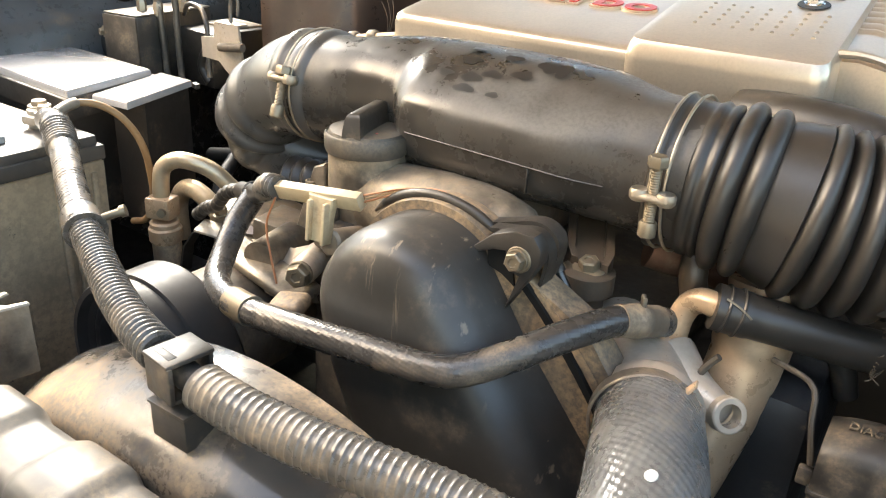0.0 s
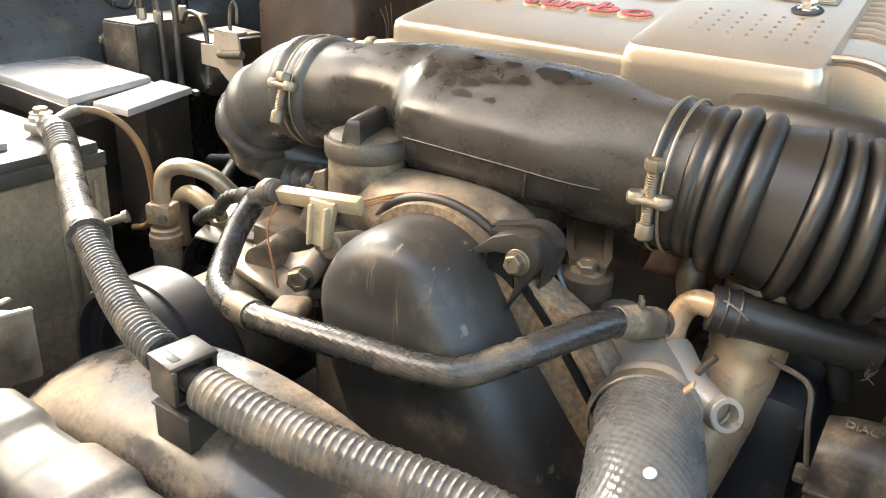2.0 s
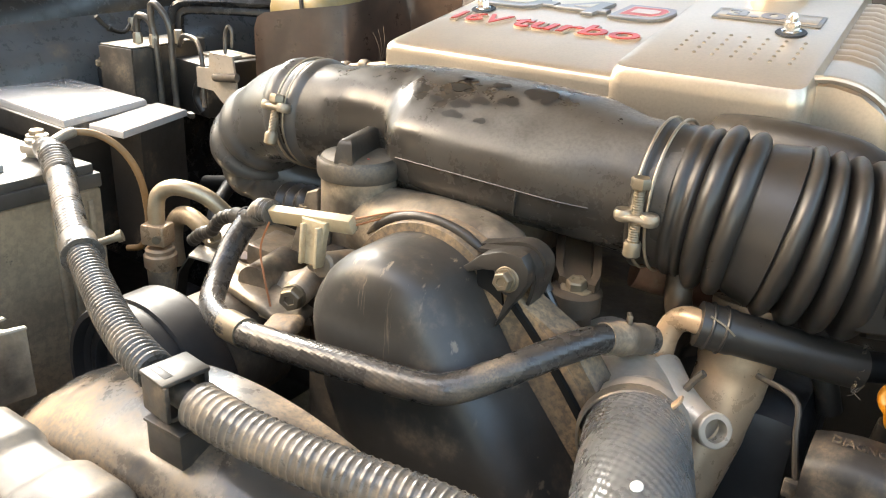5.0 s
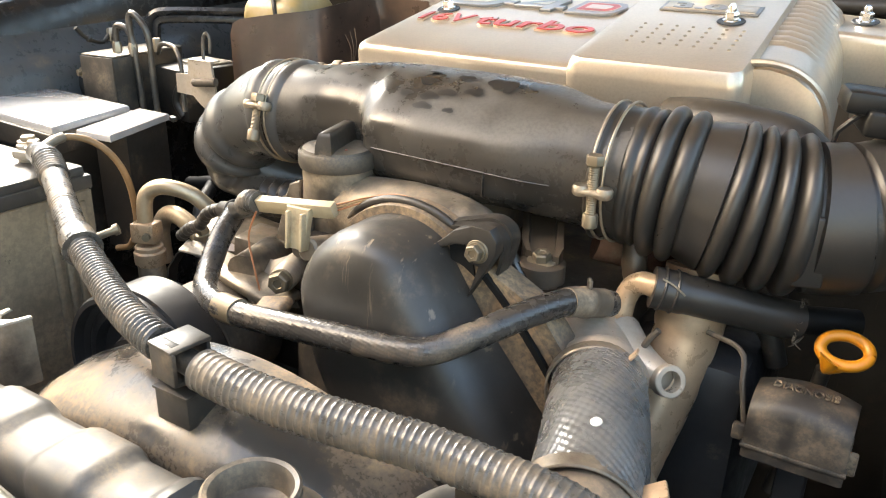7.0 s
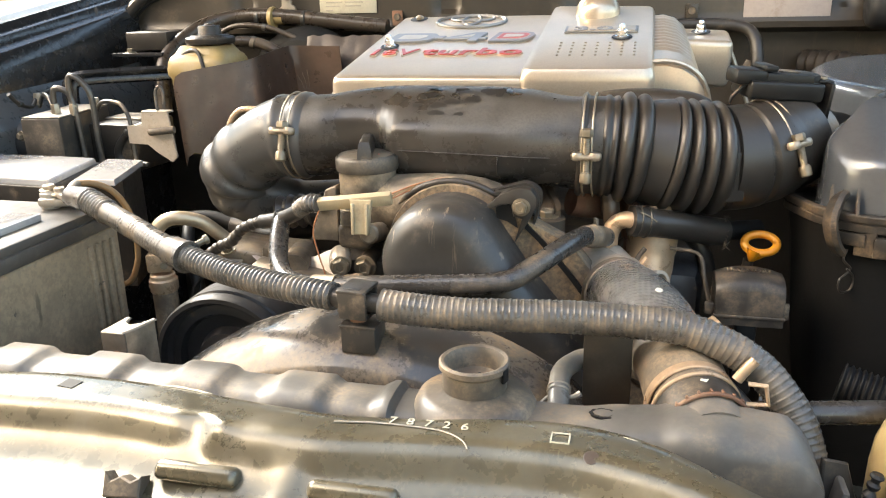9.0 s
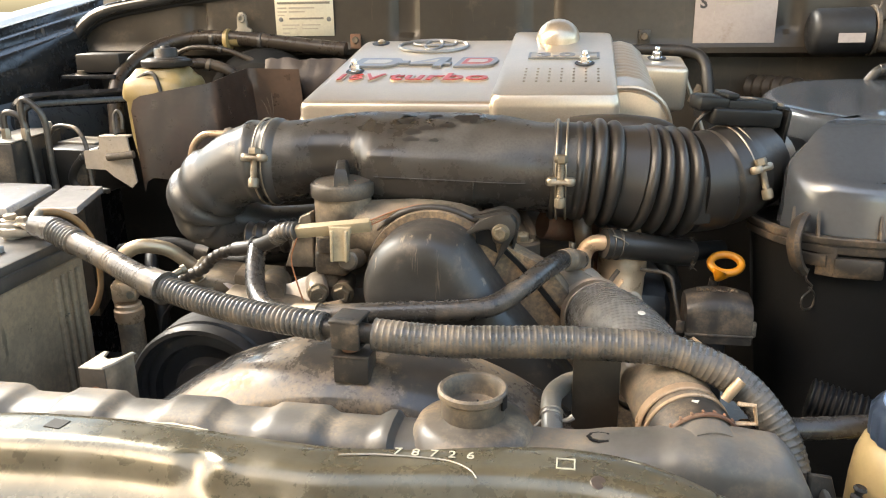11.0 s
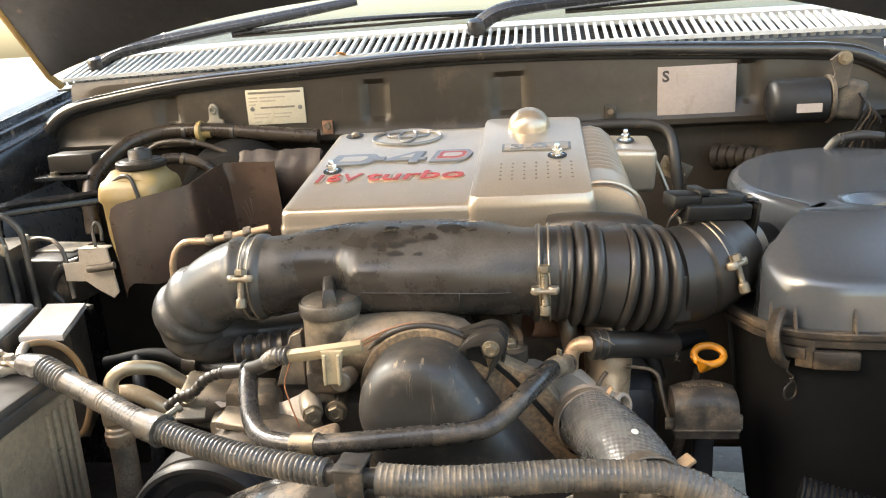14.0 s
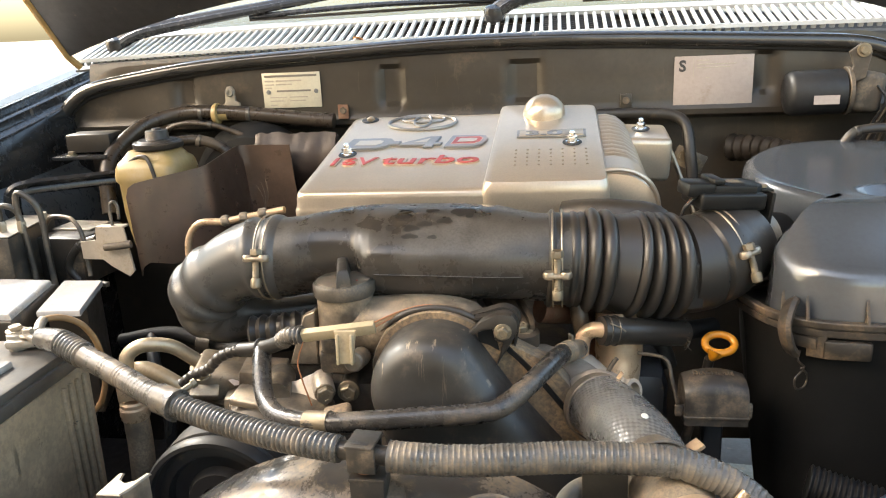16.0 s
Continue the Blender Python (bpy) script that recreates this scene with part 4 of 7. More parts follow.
engine_block()


def timing_cover():
    t = thing("timing_cover", (0.05, 0.3, 0.8), "black plastic timing belt cover filmed with brown dust", "timing cover")

    def outline(grow, n=24, wide=0.0):
        cx, cz, r = 0.0315, 1.0, 0.0595 + grow
        a0, a1 = radians(44 if wide else 52), radians(200)
        arch = [(cx + r * math.cos(a0 + (a1 - a0) * i / n), cz + r * math.sin(a0 + (a1 - a0) * i / n)) for i in range(n + 1)]
        g = grow
        h = grow + wide
        return arch + [(-0.018 - g, 0.955), (0.0 - g, 0.915), (0.035 - g, 0.86), (0.05 - g, 0.8), (0.2 + h, 0.8), (0.188 + h, 0.885), (0.156 + h, 0.93), (0.106 + g + wide * 0.7, 0.99 + wide * 0.5)]

    def layer(rows, wide=0.0):
        return loft([[(x, y, z) for x, z in outline(g, 24, wide)] for y, g in rows])

    part("shell", layer(((0.312, 0.0), (0.274, 0.0), (0.264, -0.0015), (0.256, -0.005), (0.2505, -0.0105), (0.247, -0.018), (0.2458, -0.027), (0.2455, -0.034))), M_TIMING, t, sharp=60)
    part("flange", layer(((0.33, 0.007), (0.31, 0.007), (0.307, 0.006), (0.307, 0.0)), 0.045), M_FLANGE, t, "dust-caked brown flange", sharp=60)
    arc = [(0.031 + 0.072 * math.cos(a), 0.314, 1.0 + 0.0675 * math.sin(a)) for a in [radians(52 + 88 * i / 20) for i in range(21)]]
    part("top_lip", tube(arc, lambda s, L: 0.0036 * min(1.0, 0.3 + s / 0.02, 0.3 + (L - s) / 0.02), 10, 0.004), M_BOX, t, "raised black lip")
    # Near-black plate in place of the shade between the ear's webs.
    part("pocket_shade", prism([(0.0731, 1.0487), (0.0884, 1.0532), (0.0938, 1.0277), (0.0843, 1.0336), (0.0741, 1.0366)], 0.002, pose(0, 0.306, 0, 90, 0, 0), 0), M_AIRBASE, t, "near-black plate painted as the hollow's shade behind the ear")
    lug = part("bolt_ear", prism([(0.0528, 1.0383), (0.0705, 1.0529), (0.078, 1.06), (0.0931, 1.0665), (0.1064, 1.066), (0.1118, 1.0586), (0.112, 1.0496), (0.1048, 1.036), (0.0905, 1.012), (0.0984, 1.0377), (0.0907, 1.0398), (0.0879, 1.0517), (0.0789, 1.0501)], 0.01, pose(0, 0.309, 0, 90, 0, 0), 0.0014, 2), M_BOX, t, "black ear with two pointed webs")

    def strip(line, w, d):
        """A narrow band that follows a line, standing on edge."""
        line, _ = smooth_path([Vector(p) for p in line], 0.003)
        rows = []
        for k, p in enumerate(line):
            v = (line[min(k + 1, len(line) - 1)] - line[max(k - 1, 0)]).normalized()
            n = Vector((-v.z, 0, v.x)) * w
            rows.append([p + n, p - n, p - n + Vector((0, d, 0)), p + n + Vector((0, d, 0))])
        return loft(rows)

    part("shoulder", strip([(0.0704, 0.309, 1.058), (0.084, 0.309, 1.0603), (0.0993, 0.309, 1.0632), (0.1074, 0.309, 1.0593), (0.1114, 0.309, 1.0513), (0.1105, 0.309, 1.0397), (0.1072, 0.309, 1.0271)], 0.0012, 0.016), M_BOX, lug, "raised curved edge")
    part("shoulder", strip([(0.0572, 0.32, 1.0538), (0.0775, 0.32, 1.0599), (0.0969, 0.32, 1.0653), (0.1082, 0.32, 1.0615), (0.1123, 0.32, 1.0533), (0.1097, 0.32, 1.0392), (0.1037, 0.32, 1.0227)], 0.0014, 0.012), M_BOX, lug, "outer curved edge")
    part("washer", lathe([(0.0085, 0.0), (0.0085, 0.0015), (0.0078, 0.0022), (0.006, 0.0022)], (0.0979, 0.3, 1.0492), (0, -1, 0.1), 24), M_ZINC, lug, "dusty flat washer")
    part("bolt", hexhead((0.0979, 0.298, 1.0492), (0, -1, 0.1), 0.0062, 0.0075, 1.15), M_ZINC, lug, "dusty hexagon bolt")
    part("rib", strip([(0.101, 0.303, 1.0305), (0.1175, 0.303, 1.0142), (0.1425, 0.303, 0.9845), (0.167, 0.303, 0.952)], 0.0022, 0.012), M_AIRBASE, t, "dark straight rib")
    part("rib", strip([(0.1075, 0.306, 1.0285), (0.1245, 0.306, 1.0138), (0.15, 0.306, 0.985), (0.175, 0.306, 0.952)], 0.0026, 0.01), M_FLANGE, t)
    part("conduit", tube([(0.1035, 0.342, 1.031), (0.122, 0.34, 1.0033), (0.1506, 0.336, 0.9533), (0.19, 0.33, 0.885)], 0.0033, 10, 0.01), M_SEAL, t, "glossy black conduit")
    part("conduit_cap", tube([(0.1, 0.343, 1.036), (0.106, 0.342, 1.0275)], 0.0046, 12, 0.003), M_BOX, t, "black taped wire end")
    for k, m in enumerate((M_BLACK, M_GREENWIRE, M_BLACK)):
        part("wire", tube([(0.099 + 0.0028 * k, 0.33, 1.034), (0.106 + 0.0028 * k, 0.326, 1.022), (0.118 + 0.0028 * k, 0.322, 1.006), (0.148 + 0.0028 * k, 0.318, 0.955), (0.195, 0.315, 0.88)], 0.0011 if k == 1 else 0.0016, 8, 0.01), m, t)


timing_cover()


def oil_cap():
    c = thing("oil_filler_cap", (-0.072, 0.362, 1.066), "black plastic oil filler cap with a finger grip", "oil cap")
    prof = [(0.0315, 0.0), (0.0325, 0.003), (0.0325, 0.0125), (0.031, 0.0145), (0.0305, 0.0135), (0.0295, 0.0135), (0.0285, 0.016), (0.02, 0.0175), (0.0, 0.0178)]
    part("disc", lathe(prof, (-0.072, 0.362, 1.066), segs=40), M_CAPDUST, c)
    part("grip", loft([[Vector((-0.072, 0.362, 1.083)) + Matrix.Rotation(radians(105), 3, "Z") @ Vector((sx * hx, sy * hy, z)) for sx, sy in ((-1, -1), (1, -1), (1, 1), (-1, 1))] for z, hx, hy in ((-0.002, 0.0285, 0.0075), (0.004, 0.028, 0.007), (0.012, 0.026, 0.0058), (0.0145, 0.0245, 0.0048), (0.0158, 0.022, 0.003))]), M_BOX, c)
    part("red_dot", lathe([(0.0012, 0), (0.001, 0.0004)], (-0.055, 0.352, 1.0835), segs=8), M_RED, c)


oil_cap()


def engine_cover():
    c = thing("engine_cover", (0.03, 0.63, 1.1), "silver-painted engine cover with raised red and grey lettering", "engine cover")
    tilt = math.atan(0.233)
    P = Matrix.Translation((0, 0.51, 1.143)) @ Matrix.Rotation(tilt, 4, "X")

    def pan(corners, h, rims, n=14):
        """Outline from four corners with rounded turns, lofted over its rims (grow, fall)."""
        cs = [Vector(p) for p in corners]
        mid = sum(cs, Vector((0, 0))) / 4
        out = []
        for k in range(4):
            p, q, r = cs[k - 1], cs[k], cs[(k + 1) % 4]
            rad = 0.012
            a, b = q + (p - q).normalized() * rad, q + (r - q).normalized() * rad
            for i in range(5):
                t = i / 4
                out.append((1 - t) ** 2 * a + 2 * t * (1 - t) * q + t * t * b)
        rings = []
        for grow, fall in rims:
            rg = []
            for p in out:
                d = p - mid
                k = 1 + grow / max(abs(d.x), abs(d.y) * 1.25)
                rg.append(P @ Vector((mid.x + d.x * k, mid.y + d.y * k, h - fall)))
            rings.append(rg)
        return loft(rings)

    left = pan([(-0.166, -0.002), (0.09, -0.002), (0.09, 0.262), (-0.148, 0.262)], 0.0, ((0.006, 0.034), (0.006, 0.024), (0.0045, 0.021), (0.003, 0.018), (0.002, 0.008), (0.0, 0.003), (-0.004, 0.0005), (-0.012, 0.0)))
    part("top_panel", left, M_SILVER, c)
    right = pan([(0.064, -0.006), (0.209, -0.004), (0.206, 0.26), (0.071, 0.268)], 0.011, ((0.007, 0.05), (0.005, 0.03), (0.004, 0.014), (0.001, 0.006), (-0.004, 0.001), (-0.012, 0.0)))
    raised = part("raised_panel", right, M_SILVER, c)
    # dome
    dome = []
    for k in range(9):
        a = radians(90 * k / 8)
        dome.append((0.0295 * math.cos(a), 0.027 * math.sin(a)))
    part("dome", moved(lathe([(0.031, -0.004)] + dome, (0, 0, 0), segs=32), P @ Matrix.Translation((0.1335, 0.222, 0.011))), M_SILVER, raised, "smooth silver dome")
    # ribbed side lobe
    prof = ((0.205, 0.006), (0.222, 0.007), (0.24, 0.003), (0.256, -0.008), (0.266, -0.024), (0.271, -0.045), (0.273, -0.075))
    rings = []
    for v in [0.03 + 0.2 * i / 60 for i in range(61)]:
        f = (v - 0.03) / 0.2
        rib = 0.0016 * (1 if (v * 80) % 1 < 0.72 else 0) if v > 0.085 else 0
        tuck = 0.0 if v > 0.04 else -0.006 * (0.04 - v) / 0.01
        sc = 1.0 - 0.22 * f
        rings.append([P @ Vector((0.205 + (x - 0.205) * sc, v, z + rib + tuck - 0.003)) for x, z in prof] + [P @ Vector((0.2, v, -0.08))])
    lobe = part("side_lobe", loft(rings), M_SILVER, c, "rounded ribbed side lobe")
    part("lobe_bead", tube([P @ Vector((x + 0.001, 0.032, z + 0.001)) for x, z in prof], 0.003, 8, 0.004), M_SILVER, lobe)
    face = bmesh.new()
    top = [face.verts.new(P @ Vector((x, 0.031, z - 0.004))) for x, z in prof]
    low = [face.verts.new(P @ Vector((x, 0.012, -0.075))) for x, z in prof]
    for a in range(len(prof) - 1):
        face.faces.new((top[a], top[a + 1], low[a + 1], low[a]))
    part("lobe_face", face, M_SILVER, lobe, "bright forward face")
    # lower shelf with the rear stud
    part("rear_shelf", moved(box((0.085, 0.09, 0.06), (0, 0, 0), (0, 0, 0), 0.008, 3), Matrix.Translation((0.262, 0.735, 1.146)) @ pose(0, 0, 0, 6, 3, 0)), M_SILVER, c, "lower silver shelf")

    def stud(at, name="stud_nut", recess=True):
        n = Vector((0, -math.sin(tilt), math.cos(tilt)))
        p = Vector(at)
        if recess:
            # A flat dark disc gives the recess its shade by colour.
            part("recess", moved(lathe([(0.0125, 0.0002), (0.0118, 0.0008), (0.006, 0.0006), (0.0, 0.0006)], (0, 0, 0), segs=24), Matrix.Translation(p) @ Matrix.Rotation(tilt, 4, "X")), M_BLACK, c, "dark disc painted as the recess's shade round the stud")
        part(name, join(lathe([(0.0085, 0.0), (0.0085, 0.0018), (0.0062, 0.0025), (0.0062, 0.008), (0.005, 0.0095)], p, n, 6), lathe([(0.0038, 0.007), (0.0038, 0.0135), (0.0026, 0.0155)], p, n, 12)), M_NUT, c, "bright domed nut")

    stud(P @ Vector((0.17, 0.113, 0.0115)))
    stud(P @ Vector((-0.127, 0.116, 0.0005)))
    stud((0.267, 0.734, 1.178))
    # The hole is a dark disc, its inner shade put into the colour.
    hole = part("rear_hole", moved(lathe([(0.013, 0.0004), (0.012, 0.0009), (0.004, 0.0006), (0.0, 0.0006)], (0, 0, 0), segs=24), P @ Matrix.Translation((-0.122, 0.246, 0.0))), M_BLACK, c, "dark disc painted as the shade in the rear fixing hole")
    part("hole_nut", moved(lathe([(0.006, 0.0), (0.006, 0.003), (0.003, 0.005)], (0, 0, 0), segs=6), P @ Matrix.Translation((-0.121, 0.246, 0.0005))), M_SHINE, hole)

    # oval badge: an oval frame with two plain inner ovals
    def oval(a, b, cx, cv, r):
        return tube([P @ Vector((cx + a * math.cos(t), cv + b * math.sin(t), 0.0012)) for t in [2 * math.pi * k / 32 for k in range(33)]], r, 6, 0.003, cap=False)

    part("badge", join(oval(0.049, 0.029, -0.041, 0.228, 0.0024), oval(0.031, 0.0115, -0.041, 0.241, 0.0019), oval(0.0125, 0.022, -0.041, 0.233, 0.0019)), M_GREYLET, c, "grey oval badge")

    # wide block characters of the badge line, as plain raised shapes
    def shape(poly, holes, u, v, w, h, mt, lab, depth=0.003):
        def place(q, k=1.0):
            return [(u + w * (x + 0.16 * y), v + h * y) for x, y in q]
        bms = [prism(place(poly), depth, P @ Matrix.Translation((0, 0, 0.0002)), 0.0007)]
        ob = part("raised_character", join(*bms), mt, c, lab)
        for hq in holes:
            part("counter", prism(place(hq), 0.0006, P @ Matrix.Translation((0, 0, depth)), 0.0), M_SILVER, ob)

    D = [(0, 0), (0.78, 0), (0.95, 0.16), (1.0, 0.45), (1.0, 0.7), (0.9, 0.93), (0.72, 1), (0, 1)]
    DI = [(0.22, 0.26), (0.7, 0.26), (0.79, 0.45), (0.78, 0.66), (0.68, 0.74), (0.22, 0.74)]
    D2 = [(0.14, 0.16), (0.74, 0.16), (0.87, 0.32), (0.89, 0.66), (0.76, 0.84), (0.14, 0.84)]
    D3 = [(0.28, 0.34), (0.68, 0.34), (0.76, 0.46), (0.74, 0.62), (0.66, 0.66), (0.28, 0.66)]
    shape(D, [DI], -0.139, 0.131, 0.062, 0.035, M_GREYLET, "raised grey block letter")
    shape([(0, 0), (1, 0), (1, 1), (0, 1)], [], -0.0745, 0.143, 0.013, 0.011, M_GREYLET, "raised grey dash")
    shape([(0, 0.22), (0.62, 0.22), (0.62, 0), (0.84, 0), (0.84, 0.22), (1, 0.22), (1, 0.42), (0.84, 0.42), (0.84, 1), (0.56, 1), (0, 0.4)], [[(0.3, 0.42), (0.62, 0.42), (0.62, 0.78)]], -0.062, 0.132, 0.056, 0.036, M_GREYLET, "raised grey block numeral")
    shape(D, [D2], 0.001, 0.131, 0.052, 0.038, M_GREYLET, "raised outlined block letter")
    shape(D2, [D3], 0.001, 0.131, 0.052, 0.038, M_RED, "red inner outline", 0.0034)
    for body, u0, u1, v1 in (("16V", -0.141, -0.081, 0.1), ("turbo", -0.074, 0.052, 0.102)):
        back = part("lettering_base", fitted(body, u0 - 0.001, u1 + 0.001, 0.0755, v1 + 0.001, P, 0.0008, 0.001, 0.12, 0.0011), M_SILVER, c, "silver letter outline")
        part("lettering", fitted(body, u0, u1, 0.0765, v1, P, 0.0016, 0.0012, 0.12, 0.0002), M_RED, back, "raised red letters")
    plate = part("size_plate", moved(box((0.09, 0.026, 0.0016), (0, 0, 0), bevel=0.0007), P @ Matrix.Translation((0.1435, 0.144, 0.012))), M_GREYLET, raised, "grey framed plate")
    part("plate_field", moved(box((0.083, 0.02, 0.0016), (0, 0, 0), bevel=0.0004), P @ Matrix.Translation((0.1435, 0.144, 0.0126))), M_SILVER, plate)
    part("lettering", letters("3.0", 0.023, P @ Matrix.Translation((0.109, 0.1355, 0.0135)) @ Matrix.Diagonal((1.75, 0.95, 1, 1)), 0.0005, 0.0, 0.0008), M_GREYLET, plate, "raised grey figures")
    me = None
    for i in range(7):
        for j in range(5):
            if me is None:
                bm = lathe([(0.0017, 0), (0.0015, 0.0008), (0.0006, 0.0013)], (0, 0, 0), segs=8)
                me = bpy.data.meshes.new("raised_dot")
                bm.to_mesh(me)
                bm.free()
                finish(me, M_SHINE)
            ob = new("raised_dot", me)
            ob.parent = raised
            ob.matrix_basis = Matrix.Translation(-BASE[c.name]) @ P @ Matrix.Translation((0.0995 + 0.0145 * i, 0.044 + 0.0118 * j, 0.0111))
            BASE[ob.name] = BASE[c.name]
    part("corner_screw", lathe([(0.0022, 0), (0.0018, 0.001)], P @ Vector((0.2, -0.0118, -0.012)), (0, -1, 0), 8), M_RUST, raised)


engine_cover()
# ---- the intake ----


def se_ring(c, right, up, a, b, e=2.6, n=36, fall=0.0):
    """A rounded-box section round c: half widths a (right) and b (up); fall slopes its upper left side down."""
    out = []
    for k in range(n):
        t = 2 * math.pi * k / n
        u = math.copysign(abs(math.cos(t)) ** (2 / e), math.cos(t))
        v = math.copysign(abs(math.sin(t)) ** (2 / e), math.sin(t))
        if v > 0:
            v *= 1 - fall * max(0.0, -u - 0.1) / 0.9
        out.append(c + right * (a * u) + up * (b * v))
    return out


def intake_duct():
    d = thing("intake_duct", (-0.01, 0.43, 1.09), "black moulded intake duct across the engine with damp spots", "intake duct")
    Y, Z = Vector((0, 1, 0)), Vector((0, 0, 1))
    # x, middle y, middle z, half depth, half height, squareness
    secs = ((-0.172, 0.421, 1.088, 0.0445, 0.045, 2.0), (-0.15, 0.421, 1.088, 0.0445, 0.045, 2.0), (-0.13, 0.424, 1.09, 0.045, 0.044, 2.1), (-0.11, 0.43, 1.093, 0.046, 0.044, 2.2), (-0.085, 0.434, 1.095, 0.048, 0.045, 2.4), (-0.066, 0.435, 1.095, 0.0495, 0.046, 2.6), (-0.06, 0.433, 1.095, 0.053, 0.046, 2.8), (-0.054, 0.43, 1.095, 0.0575, 0.0463, 3.0), (-0.046, 0.4285, 1.0945, 0.061, 0.0465, 3.2), (-0.03, 0.428, 1.094, 0.062, 0.047, 3.2), (0.0, 0.428, 1.0935, 0.062, 0.0475, 3.2), (0.05, 0.428, 1.093, 0.062, 0.0475, 3.1), (0.085, 0.427, 1.092, 0.06, 0.047, 2.9), (0.108, 0.425, 1.089, 0.055, 0.0465, 2.5), (0.125, 0.423, 1.087, 0.051, 0.0465, 2.2), (0.14, 0.422, 1.086, 0.0495, 0.0475, 2.0), (0.165, 0.422, 1.085, 0.0495, 0.0475, 2.0))
    rings = []
    for a, b in zip(secs, secs[1:]):
        for k in range(4):
            t = k / 4
            x, y, z, p, q, e = (u + (v - u) * t for u, v in zip(a, b))
            rings.append(se_ring(Vector((x, y, z)), Y, Z, p, q, e, 56, 0.5 * min(1.0, max(0.0, (e - 2.1) / 0.9))))
    rings.append(se_ring(Vector(secs[-1][:3]), Y, Z, *secs[-1][3:], 56))
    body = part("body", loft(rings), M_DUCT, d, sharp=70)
    part("seam", tube([(-0.04, 0.3652, 1.085), (0.0, 0.3652, 1.084), (0.05, 0.3655, 1.0825), (0.09, 0.3665, 1.081), (0.115, 0.371, 1.08)], 0.0007, 6, 0.01), M_DUCT, body, "moulding seam")
    part("rib", box((0.001, 0.003, 0.018), (0.063, 0.3665, 1.072), (0, 0, 0), 0.0004), M_DUCT, body)

    def height(v):
        u = (v - 0.428) / 0.062
        return 1.0939 + 0.0475 * max(0.0, 1 - abs(u) ** 3.2) ** (1 / 3.2) * (1 - 0.5 * max(0.0, -u - 0.1) / 0.9)

    spots = ((-0.014, 0.4096, 0.0082, 0.0045), (-0.0166, 0.4243, 0.006, 0.004), (-0.003, 0.3934, 0.0085, 0.0042), (0.0105, 0.399, 0.0085, 0.0035), (0.0323, 0.4035, 0.0085, 0.0042), (0.0466, 0.417, 0.0085, 0.007), (0.0575, 0.4148, 0.006, 0.0075), (-0.0252, 0.3937, 0.006, 0.0032), (0.0162, 0.4197, 0.0075, 0.0035), (-0.0033, 0.3837, 0.009, 0.003), (0.021, 0.3827, 0.005, 0.0022))
    for k, (x, y, a, b) in enumerate(spots):
        bm = bmesh.new()
        mid = bm.verts.new((x, y, height(y)))
        last = None
        for f in (0.35, 0.7, 1.0):
            row = []
            for i in range(20):
                t = 2 * math.pi * i / 20
                q = f * (1 + 0.16 * math.sin(3 * t + k) + 0.08 * math.sin(5 * t + 2 * k))
                px, py = x + a * q * math.cos(t), y + b * q * math.sin(t)
                row.append(bm.verts.new((px, py, height(py))))
            for i in range(20):
                n = (i + 1) % 20
                bm.faces.new((mid, row[i], row[n]) if last is None else (last[i], row[i], row[n], last[n]))
            last = row
        part("damp_spot", bm, M_DAMP, body, "dark damp spot")


intake_duct()


def hose_clamp(c, axis, r, bolt_dir, label, above=0.003, below=0.026):
    """Two wire hoops drawn together by an upright bolt through a saddle plate."""
    c, axis, bd = Vector(c), Vector(axis).normalized(), Vector(bolt_dir).normalized()
    t = thing("hose_clamp", c + bd * r, label, "hose clamp", "clamps on the intake")
    side = axis.cross(bd).normalized()
    for off in (-0.0048, 0.0048):
        loop = [c + axis * off + (bd * math.cos(a) + side * math.sin(a)) * r for a in [2 * math.pi * k / 40 for k in range(41)]]
        part("hoop", tube(loop, 0.0011, 8, 0.004, cap=False), M_SHINE, t)
    p = c + bd * (r + 0.004)
    up = side if side.z > 0 else -side
    saddle = join(box((0.024, 0.0125, 0.0045), (0, 0, 0), bevel=0.002, seg=3), *[lathe([(0.005, -0.0035), (0.0062, -0.002), (0.0064, 0.002), (0.0052, 0.004)], (k * 0.0085, 0.0, 0), (0, 0, 1), 16) for k in (-1, 1)])
    part("saddle", moved(saddle, Matrix.Translation(p) @ Matrix(((*axis,), (*up.cross(axis),), (*up,))).transposed().to_4x4()), M_SHINE, t, "dusty bright saddle plate")
    rod = part("bolt_shank", lathe([(0.0034 + 0.0003 * (k % 2), -below + (above + below) * k / 48) for k in range(49)], p, up, 12), M_ZINC, t, "threaded shank")
    part("bolt_head", lathe([(0.0055, 0), (0.0066, 0.001), (0.0066, 0.006), (0.0055, 0.0075), (0.003, 0.0068), (0.0, 0.006)], p + up * above, up, 6), M_ZINC, rod)
    part("barrel_nut", lathe([(0.004, -0.006), (0.0058, -0.0045), (0.0058, 0.003), (0.0048, 0.005)], p - up * below, up, 12), M_ZINC, rod)
    return t


AX_END = Vector((0.7, 0.7, 0.08)).normalized()
hose_clamp((-0.168, 0.421, 1.088), (1, 0, 0), 0.0475, (-0.03, -0.97, 0.26), "bright wire hose clamp with a bolt on the elbow")
hose_clamp((0.15, 0.422, 1.085), (1, 0.02, 0), 0.0522, (0.0, -1.0, -0.02), "bright wire hose clamp with a bolt on the duct", 0.019, 0.021)
hose_clamp((0.329, 0.471, 1.076), AX_END, 0.0515, (0.36, -0.9, 0.25), "bright wire hose clamp with a bolt at the air box")


